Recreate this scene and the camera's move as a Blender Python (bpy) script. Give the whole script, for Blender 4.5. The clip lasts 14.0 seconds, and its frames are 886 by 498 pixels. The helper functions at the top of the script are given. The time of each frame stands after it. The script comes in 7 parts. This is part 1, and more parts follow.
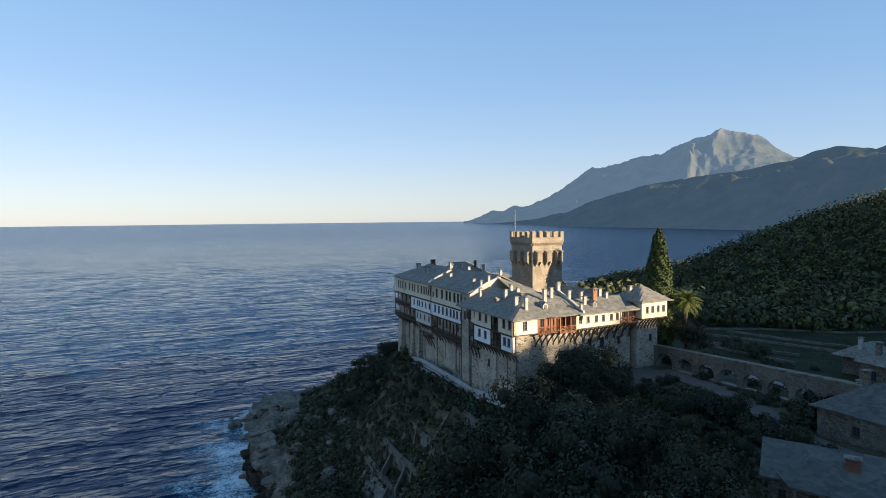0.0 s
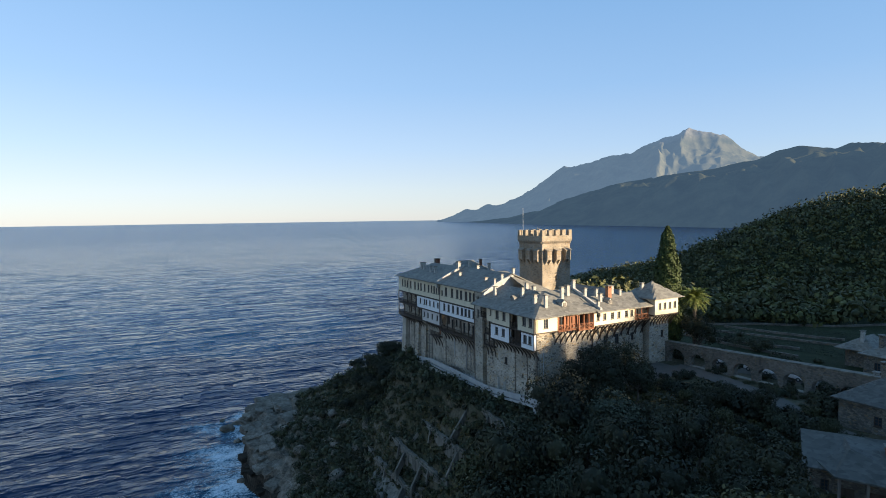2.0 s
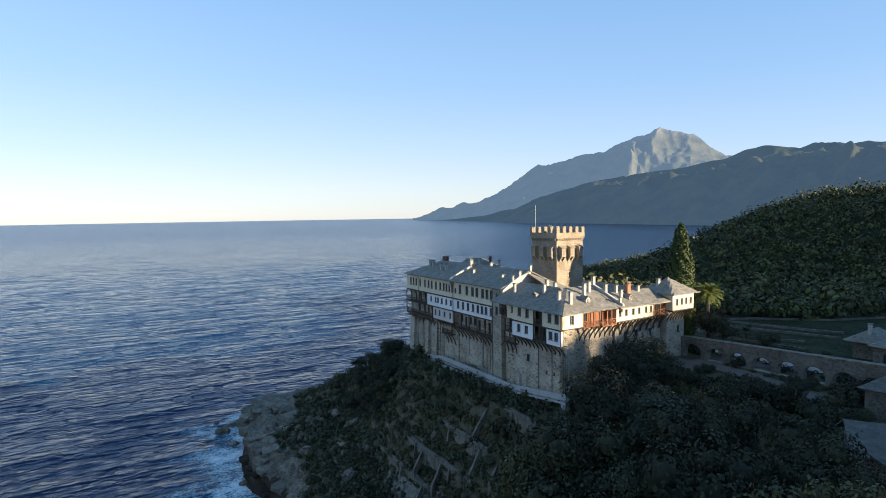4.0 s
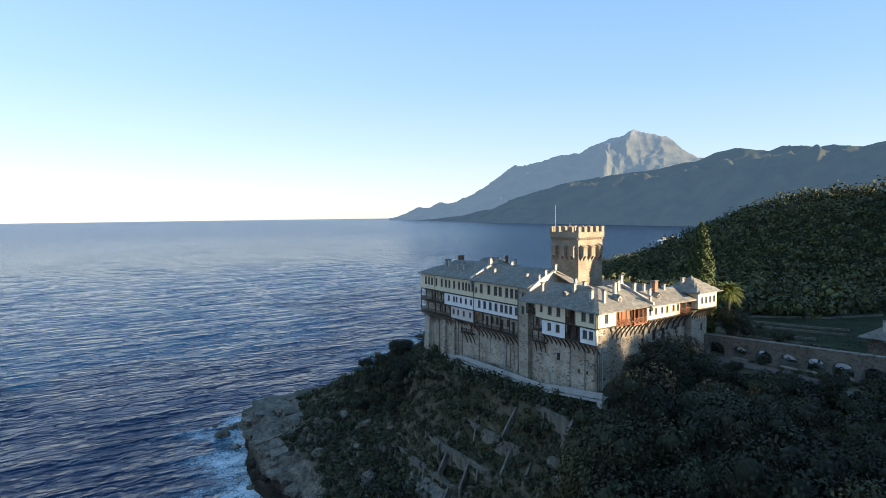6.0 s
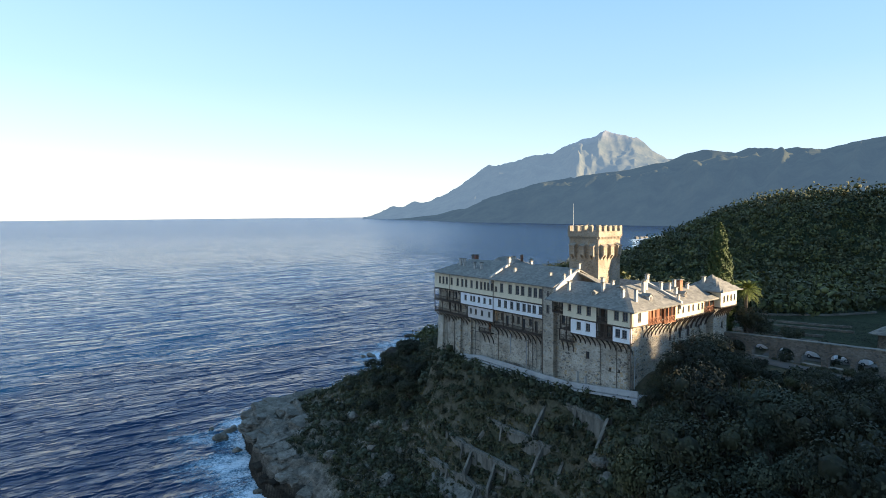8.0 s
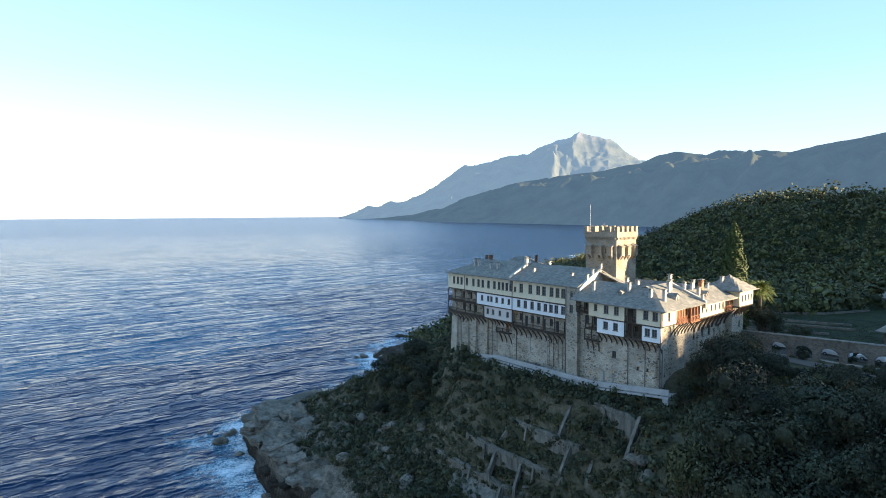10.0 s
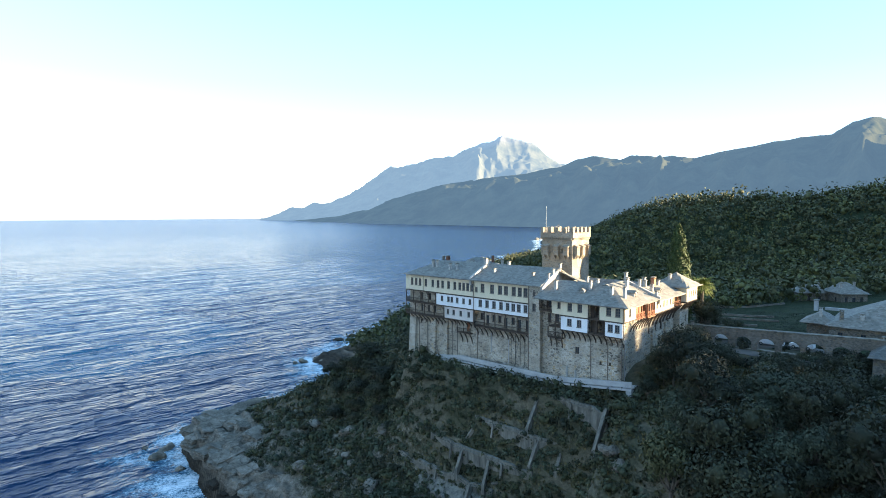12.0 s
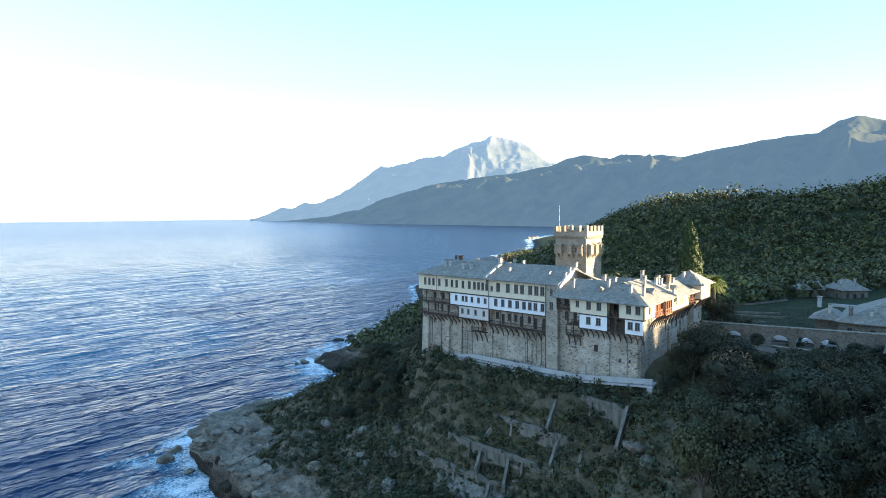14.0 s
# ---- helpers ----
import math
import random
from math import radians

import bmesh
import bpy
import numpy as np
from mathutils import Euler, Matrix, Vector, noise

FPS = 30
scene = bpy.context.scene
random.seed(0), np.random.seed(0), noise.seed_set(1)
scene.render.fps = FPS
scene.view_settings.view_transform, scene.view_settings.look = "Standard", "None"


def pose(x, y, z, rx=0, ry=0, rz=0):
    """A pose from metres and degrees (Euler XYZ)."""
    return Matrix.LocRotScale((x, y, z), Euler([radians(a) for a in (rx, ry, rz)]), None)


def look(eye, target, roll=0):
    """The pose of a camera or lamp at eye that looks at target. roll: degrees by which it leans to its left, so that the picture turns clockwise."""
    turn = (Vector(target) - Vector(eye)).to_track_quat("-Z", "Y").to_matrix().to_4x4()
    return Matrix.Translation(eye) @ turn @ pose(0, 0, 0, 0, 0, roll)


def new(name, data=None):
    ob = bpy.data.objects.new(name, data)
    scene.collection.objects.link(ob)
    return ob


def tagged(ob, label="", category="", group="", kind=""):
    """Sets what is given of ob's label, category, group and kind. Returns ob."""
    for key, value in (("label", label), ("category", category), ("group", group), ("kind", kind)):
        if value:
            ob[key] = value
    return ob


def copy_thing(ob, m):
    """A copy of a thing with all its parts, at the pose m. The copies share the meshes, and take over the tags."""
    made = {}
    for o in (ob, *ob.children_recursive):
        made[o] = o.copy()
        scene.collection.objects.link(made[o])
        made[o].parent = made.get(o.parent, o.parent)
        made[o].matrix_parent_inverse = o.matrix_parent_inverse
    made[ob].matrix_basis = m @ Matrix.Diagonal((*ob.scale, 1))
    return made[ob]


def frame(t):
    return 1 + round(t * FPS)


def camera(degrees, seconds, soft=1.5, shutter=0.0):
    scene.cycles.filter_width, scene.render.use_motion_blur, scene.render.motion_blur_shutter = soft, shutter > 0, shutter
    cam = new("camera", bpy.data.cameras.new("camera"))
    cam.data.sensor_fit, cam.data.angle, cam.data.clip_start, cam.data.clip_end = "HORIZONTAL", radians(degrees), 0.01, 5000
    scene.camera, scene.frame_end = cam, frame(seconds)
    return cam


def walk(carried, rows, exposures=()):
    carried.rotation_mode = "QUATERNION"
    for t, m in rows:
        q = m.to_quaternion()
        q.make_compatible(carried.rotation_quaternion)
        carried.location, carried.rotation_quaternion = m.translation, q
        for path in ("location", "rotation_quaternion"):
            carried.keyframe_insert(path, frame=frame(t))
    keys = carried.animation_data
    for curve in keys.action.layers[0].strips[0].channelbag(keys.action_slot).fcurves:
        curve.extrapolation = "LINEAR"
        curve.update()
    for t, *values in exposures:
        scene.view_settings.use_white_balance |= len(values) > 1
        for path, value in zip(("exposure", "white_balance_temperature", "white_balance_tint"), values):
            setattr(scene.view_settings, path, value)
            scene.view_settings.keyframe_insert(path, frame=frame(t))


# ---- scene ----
cam = camera(77.2, 14.0, 0.9)
PATH = [
    (0, (-1.933, 1.077, 72.074), (-2.016, 3.573, 71.941), -0.6),
    (0.5, (-3.836, 1.062, 72.145), (-3.884, 3.559, 72.01), -0.6),
    (1, (-5.755, 1.09, 72.148), (-5.774, 3.586, 72.011), -0.7),
    (1.5, (-7.665, 1.059, 72.177), (-7.658, 3.555, 72.04), -0.8),
    (2, (-9.625, 1.169, 72.17), (-9.586, 3.665, 72.03), -0.8),
    (2.5, (-11.64, 1.358, 72.16), (-11.569, 3.853, 72.017), -0.8),
    (5, (-22.526, 2.572, 72.108), (-22.323, 5.06, 71.956), -0.8),
    (5.5, (-24.984, 3.019, 72.096), (-24.755, 5.504, 71.945), -0.7),
    (6, (-27.456, 3.37, 72.01), (-27.194, 5.851, 71.859), -0.7),
    (6.5, (-29.817, 3.929, 72.085), (-29.519, 6.406, 71.931), -0.6),
    (7, (-32.205, 4.509, 72.056), (-31.875, 6.981, 71.901), -0.7),
    (7.5, (-34.795, 5.128, 71.981), (-34.431, 7.595, 71.826), -0.5),
    (8, (-37.274, 5.481, 72.051), (-36.891, 7.946, 71.895), -0.5),
    (10.3, (-47.81, 7.715, 72.199), (-47.264, 10.149, 72.041), -0.3),
    (10.5, (-48.616, 7.956, 72.149), (-48.027, 10.381, 71.991), -0.3),
    (11, (-50.585, 8.377, 72.175), (-49.885, 10.773, 72.02), -0.3),
    (11.5, (-52.506, 8.745, 72.157), (-51.727, 11.116, 72.005), -0.3),
    (12, (-54.136, 9.115, 72.172), (-53.319, 11.473, 72.02), -0.3),
    (12.5, (-55.765, 9.553, 72.185), (-54.919, 11.9, 72.034), -0.3),
    (13, (-57.146, 9.971, 72.203), (-56.289, 12.315, 72.05), -0.4),
    (13.5, (-58.323, 10.295, 72.231), (-57.462, 12.639, 72.078), -0.5),
    (14, (-59.354, 10.584, 72.225), (-58.496, 12.928, 72.071), -0.6),
]
walk(cam, [(t, look(eye, target, roll)) for t, eye, target, roll in PATH],
     [(0, 1.68, 6600, 10), (2.5, 1.82, 6600, 10), (5, 2.03, 6750, 11), (6.5, 2.19, 6850, 11), (8, 2.34, 6900, 11), (10.5, 2.74, 6900, 9), (12, 3.02, 6850, 8), (14, 3.1, 6850, 8)])


def ease(a, b, x):
    k = np.clip((x - a) / (b - a), 0, 1)
    return k * k * (3 - 2 * k)


# ---------------------------------------------------------------- light
SUN_AZ, SUN_EL = 117.0, 12.5
world = bpy.data.worlds.new("sky")
scene.world = world
world.use_nodes = True
wn = world.node_tree.nodes
sky = wn.new("ShaderNodeTexSky")
sky.sky_type = "NISHITA"
sky.sun_disc = False
sky.sun_elevation = radians(SUN_EL)
sky.sun_rotation = radians(SUN_AZ)
sky.altitude = 50
sky.air_density, sky.dust_density, sky.ozone_density = 0.7, 0.25, 2.6
wn["Background"].inputs["Strength"].default_value = 0.056
# clear air that pales towards the horizon, the same all round
up = wn.new("ShaderNodeSeparateXYZ")
world.node_tree.links.new(wn.new("ShaderNodeTexCoord").outputs["Generated"], up.inputs[0])
air = wn.new("ShaderNodeValToRGB")
while len(air.color_ramp.elements) < 6:
    air.color_ramp.elements.new(0.5)
for el, (at, col) in zip(air.color_ramp.elements, ((0.0, (0.66, 0.66, 0.68)), (0.05, (0.62, 0.68, 0.74)), (0.12, (0.48, 0.635, 0.84)), (0.22, (0.34, 0.55, 0.85)), (0.40, (0.22, 0.445, 0.79)), (1.0, (0.12, 0.30, 0.60)))):
    el.position, el.color = at, (*col, 1)
world.node_tree.links.new(up.outputs[2], air.inputs[0])
# the whole dome is a little paler over the open sea than over the land
seaward = wn.new("ShaderNodeVectorMath")
seaward.operation = "SCALE"
seaward.inputs[0].default_value = (-1.4, -0.85, -0.45)
world.node_tree.links.new(up.outputs[0], seaward.inputs[3])
level = wn.new("ShaderNodeVectorMath")
level.operation = "ADD"
level.inputs[1].default_value = (6.3, 6.3, 6.2)
world.node_tree.links.new(seaward.outputs[0], level.inputs[0])
gain = wn.new("ShaderNodeVectorMath")
gain.operation = "MULTIPLY"
world.node_tree.links.new(air.outputs[0], gain.inputs[0])
world.node_tree.links.new(level.outputs[0], gain.inputs[1])
pale = wn.new("ShaderNodeMix")
pale.data_type = "RGBA"
pale.inputs[0].default_value = 0.75
world.node_tree.links.new(gain.outputs[0], pale.inputs[7])
world.node_tree.links.new(sky.outputs[0], pale.inputs[6])
world.node_tree.links.new(pale.outputs[2], wn["Background"].inputs["Color"])

sun = new("sun", bpy.data.lights.new("sun", "SUN"))
sun.data.energy, sun.data.angle, sun.data.color = 3.7, radians(0.6), (1.0, 0.83, 0.60)
sa, se = radians(SUN_AZ), radians(SUN_EL)
SUN_DIR = Vector((math.sin(sa) * math.cos(se), math.cos(sa) * math.cos(se), math.sin(se)))
sun.matrix_world = look(SUN_DIR * 900, (0, 0, 0))


# ---------------------------------------------------------------- materials
def material(name):
    m = bpy.data.materials.new(name)
    m.use_nodes = True
    return m, m.node_tree.nodes, m.node_tree.links, m.node_tree.nodes["Principled BSDF"]


def ramp(n, stops):
    r = n.new("ShaderNodeValToRGB")
    e = r.color_ramp.elements
    while len(e) < len(stops):
        e.new(0.5)
    for el, (p, c) in zip(e, stops):
        el.position, el.color = p, (*c, 1)
    return r


def noise_tex(n, l, scale, detail=4, rough=0.55, coord=None, stretch=None):
    t = n.new("ShaderNodeTexNoise")
    t.inputs["Scale"].default_value, t.inputs["Detail"].default_value, t.inputs["Roughness"].default_value = scale, detail, rough
    c = coord or n.new("ShaderNodeTexCoord").outputs["Object"]
    if stretch:
        mp = n.new("ShaderNodeMapping")
        mp.inputs["Scale"].default_value = stretch
        l.new(c, mp.inputs["Vector"])
        c = mp.outputs[0]
    l.new(c, t.inputs["Vector"])
    return t


def mix(n, l, kind, fac, a, b):
    m = n.new("ShaderNodeMix")
    m.data_type, m.blend_type = "RGBA", kind
    for sock, v in ((m.inputs[0], fac), (m.inputs[6], a), (m.inputs[7], b)):
        if hasattr(v, "is_output"):
            l.new(v, sock)
        elif isinstance(v, tuple):
            sock.default_value = (*v, 1)
        else:
            sock.default_value = v
    return m.outputs[2]


def relief(n, l, p, height, strength, dist):
    b = n.new("ShaderNodeBump")
    b.inputs["Strength"].default_value, b.inputs["Distance"].default_value = strength, dist
    l.new(height, b.inputs["Height"])
    l.new(b.outputs[0], p.inputs["Normal"])
    return b


def plain(name, col, rough=0.8, var=0.25, scale=1.5, fine=14.0, bump=0.15, streak=None, metal=0.0):
    """A painted or plastered surface: two scales of variation, stains and fine relief."""
    m, n, l, p = material(name)
    big = noise_tex(n, l, scale, 5, 0.6, stretch=streak)
    small = noise_tex(n, l, fine, 4, 0.6)
    r1 = ramp(n, [(0.3, tuple(c * (1 - var) for c in col)), (0.65, col)])
    l.new(big.outputs[0], r1.inputs[0])
    r2 = ramp(n, [(0.3, (0.78, 0.78, 0.78)), (0.7, (1.06, 1.06, 1.06))])
    l.new(small.outputs[0], r2.inputs[0])
    l.new(mix(n, l, "MULTIPLY", 0.7, r1.outputs[0], r2.outputs[0]), p.inputs["Base Color"])
    p.inputs["Roughness"].default_value, p.inputs["Metallic"].default_value = rough, metal
    relief(n, l, p, small.outputs[0], bump, 0.03)
    return m


def masonry(name, stone, dark, mortar, size=2.4, flat=1.7, joint=0.055):
    """Rubble stonework: irregular stones in rough courses with pale joints."""
    m, n, l, p = material(name)
    co = n.new("ShaderNodeTexCoord").outputs["Object"]
    mp = n.new("ShaderNodeMapping")
    mp.inputs["Scale"].default_value = (1, 1, flat)
    l.new(co, mp.inputs["Vector"])
    va = n.new("ShaderNodeTexVoronoi")
    va.inputs["Scale"].default_value = size
    vb = n.new("ShaderNodeTexVoronoi")
    vb.feature = "DISTANCE_TO_EDGE"
    vb.inputs["Scale"].default_value = size
    l.new(mp.outputs[0], va.inputs["Vector"])
    l.new(mp.outputs[0], vb.inputs["Vector"])
    sep = n.new("ShaderNodeSeparateColor")
    l.new(va.outputs["Color"], sep.inputs[0])
    cols = ramp(n, [(0.05, dark), (0.4, stone), (0.75, tuple(c * 1.2 for c in stone)), (0.95, (stone[0] * 1.15, stone[1] * 0.95, stone[2] * 0.7))])
    l.new(sep.outputs[0], cols.inputs[0])
    big = noise_tex(n, l, 0.35, 5, 0.6, co)
    sta = ramp(n, [(0.3, (0.62, 0.6, 0.56)), (0.7, (1.1, 1.1, 1.1))])
    l.new(big.outputs[0], sta.inputs[0])
    edge = ramp(n, [(joint * 0.5, (1, 1, 1)), (joint * 2, (0, 0, 0))])
    l.new(vb.outputs["Distance"], edge.inputs[0])
    c1 = mix(n, l, "MIX", edge.outputs[0], cols.outputs[0], mortar)
    coat = noise_tex(n, l, 0.16, 7, 0.68, co, (1, 1, 0.6))
    left = ramp(n, [(0.46, (0, 0, 0)), (0.66, (0.7, 0.7, 0.7))])
    l.new(coat.outputs[0], left.inputs[0])
    c1 = mix(n, l, "MIX", left.outputs[0], c1, tuple(0.5 * a + 0.5 * min(1, b * 1.15) for a, b in zip(stone, mortar)))
    l.new(mix(n, l, "MULTIPLY", 1.0, c1, sta.outputs[0]), p.inputs["Base Color"])
    p.inputs["Roughness"].default_value = 0.92
    hr = ramp(n, [(0.0, (0, 0, 0)), (0.14, (1, 1, 1))])
    l.new(vb.outputs["Distance"], hr.inputs[0])
    relief(n, l, p, mix(n, l, "MULTIPLY", 0.5, hr.outputs[0], va.outputs["Color"]), 0.8, 0.08)
    return m


def slate_roof(name, col):
    """Stone-slab roofing: overlapping irregular slates in courses down the slope."""
    m, n, l, p = material(name)
    co = n.new("ShaderNodeTexCoord").outputs["Object"]
    mp = n.new("ShaderNodeMapping")
    mp.inputs["Scale"].default_value = (1, 1, 2.6)
    l.new(co, mp.inputs["Vector"])
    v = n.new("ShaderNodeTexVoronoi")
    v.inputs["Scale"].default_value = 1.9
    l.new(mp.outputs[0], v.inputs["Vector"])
    sep = n.new("ShaderNodeSeparateColor")
    l.new(v.outputs["Color"], sep.inputs[0])
    r = ramp(n, [(0.0, tuple(c * 0.72 for c in col)), (0.5, col), (1.0, tuple(c * 1.25 for c in col))])
    l.new(sep.outputs[0], r.inputs[0])
    big = noise_tex(n, l, 0.4, 5, 0.65, co)
    rb = ramp(n, [(0.3, (0.7, 0.7, 0.66)), (0.7, (1.12, 1.1, 1.05))])
    l.new(big.outputs[0], rb.inputs[0])
    l.new(mix(n, l, "MULTIPLY", 1.0, r.outputs[0], rb.outputs[0]), p.inputs["Base Color"])
    p.inputs["Roughness"].default_value = 0.75
    relief(n, l, p, mix(n, l, "ADD", 0.4, v.outputs["Distance"], v.outputs["Color"]), 0.28, 0.04)
    return m


def timber(name, col, rough=0.75):
    return plain(name, col, rough, 0.45, 3.0, 22.0, 0.3, (1, 1, 0.15))


STONE = masonry("tower_stone", (0.31, 0.255, 0.19), (0.20, 0.16, 0.12), (0.36, 0.31, 0.245))
WALLSTONE = masonry("wall_stone", (0.36, 0.315, 0.25), (0.15, 0.13, 0.105), (0.52, 0.475, 0.40), 1.7)
DARKSTONE = masonry("house_stone", (0.205, 0.185, 0.155), (0.10, 0.09, 0.075), (0.13, 0.12, 0.105), 2.7, 1.7)
SLATE = slate_roof("slate", (0.182, 0.170, 0.148))
DARKSLATE = slate_roof("dark_slate", (0.085, 0.085, 0.078))
OCHRE = plain("ochre_plaster", (0.74, 0.645, 0.465), 0.85, 0.14, 0.8, 9, 0.1, (1, 1, 0.3))
WHITE = plain("white_plaster", (0.80, 0.80, 0.79), 0.85, 0.10, 0.8, 9, 0.1, (1, 1, 0.3))
CREAM = plain("cream_plaster", (0.76, 0.66, 0.46), 0.85, 0.12, 0.8, 9, 0.1, (1, 1, 0.3))
PALE = plain("pale_pink_plaster", (0.62, 0.57, 0.52), 0.85, 0.14, 0.8, 9, 0.1, (1, 1, 0.3))
LIME = plain("whitewash", (0.47, 0.445, 0.40), 0.9, 0.35, 1.2, 8, 0.3)
DARKWOOD = timber("dark_timber", (0.085, 0.058, 0.040))
REDWOOD = timber("red_brown_timber", (0.30, 0.11, 0.045))
GREYWOOD = timber("grey_timber", (0.20, 0.17, 0.14))
CONCRETE = plain("pale_concrete", (0.42, 0.42, 0.41), 0.85, 0.25, 0.7, 9, 0.2)
OLDCONC = plain("weathered_concrete", (0.29, 0.265, 0.215), 0.95, 0.55, 0.6, 5, 0.6)
RUIN = plain("streaked_old_concrete", (0.20, 0.185, 0.15), 0.95, 0.72, 1.1, 4.5, 0.7, (1, 1, 0.22))
TERRACOTTA = plain("orange_brick", (0.33, 0.16, 0.09), 0.9, 0.35, 2.0, 9, 0.4)
IRON = plain("dark_iron", (0.05, 0.045, 0.04), 0.6, 0.3, 2, 12, 0.1)
PIPE = plain("grey_pipe", (0.45, 0.45, 0.44), 0.6, 0.2, 2, 12, 0.05)
LEADP = plain("drainpipe_brown", (0.16, 0.12, 0.09), 0.6, 0.3, 2, 12, 0.05)
VANWHITE = plain("white_car_paint", (0.80, 0.80, 0.80), 0.35, 0.06, 1, 6, 0.02)
RUBBER = plain("rubber", (0.03, 0.03, 0.03), 0.85, 0.2, 3, 12, 0.1)
OLDBRICK = plain("sooty_brick", (0.20, 0.085, 0.05), 0.9, 0.4, 2.0, 9, 0.4)
TRACK = plain("dusty_track", (0.12, 0.11, 0.095), 0.95, 0.3, 0.35, 4, 0.5)


def glass_dark(name):
    m, n, l, p = material(name)
    p.inputs["Base Color"].default_value = (0.035, 0.045, 0.055, 1)
    p.inputs["Roughness"].default_value = 0.08
    p.inputs["Specular IOR Level"].default_value = 0.6
    nz = noise_tex(n, l, 1.2, 2)
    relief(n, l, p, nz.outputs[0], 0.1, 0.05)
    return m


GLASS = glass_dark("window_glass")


def leaf_material(name, dark, light, size=0.09, low=0.7, high=1.25):
    m, n, l, p = material(name)
    g = n.new("ShaderNodeNewGeometry")
    o = n.new("ShaderNodeObjectInfo")
    r = ramp(n, [(0.0, dark), (0.6, tuple((a + b) / 2 for a, b in zip(dark, light))), (1.0, light)])
    l.new(g.outputs["Random Per Island"], r.inputs[0])
    big = noise_tex(n, l, size, 3, 0.5, g.outputs["Position"])
    rb = ramp(n, [(0.35, (low, low * 1.1, low)), (0.65, (high, high * 0.93, high * 0.78))])
    l.new(big.outputs[0], rb.inputs[0])
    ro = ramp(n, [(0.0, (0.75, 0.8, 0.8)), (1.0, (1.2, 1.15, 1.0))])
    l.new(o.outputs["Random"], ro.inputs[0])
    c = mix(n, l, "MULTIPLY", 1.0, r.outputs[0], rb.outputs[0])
    l.new(mix(n, l, "MULTIPLY", 1.0, c, ro.outputs[0]), p.inputs["Base Color"])
    p.inputs["Roughness"].default_value = 0.7
    p.inputs["Specular IOR Level"].default_value = 0.28
    return m


OAK = leaf_material("evergreen_leaves", (0.015, 0.018, 0.011), (0.042, 0.045, 0.027), 0.12, 0.6, 1.4)
OLIVE = leaf_material("grey_green_leaves", (0.030, 0.038, 0.026), (0.078, 0.088, 0.062))
SCRUB = leaf_material("scrub_leaves", (0.030, 0.036, 0.018), (0.090, 0.086, 0.048))
WOOD = leaf_material("woodland_leaves", (0.034, 0.041, 0.018), (0.082, 0.090, 0.040), 0.15, 0.5, 1.5)
WOODPALE = leaf_material("woodland_pale_leaves", (0.050, 0.054, 0.026), (0.112, 0.110, 0.056), 0.15, 0.5, 1.5)
CYPRESS = leaf_material("cypress_leaves", (0.034, 0.052, 0.016), (0.088, 0.112, 0.034))
PALM = leaf_material("palm_leaves", (0.090, 0.120, 0.030), (0.200, 0.220, 0.060))
DRYGRASS = leaf_material("dry_grass", (0.045, 0.045, 0.022), (0.135, 0.115, 0.065))
BARK = plain("bark", (0.13, 0.105, 0.08), 0.95, 0.4, 2, 9, 0.6, (1, 1, 0.3))


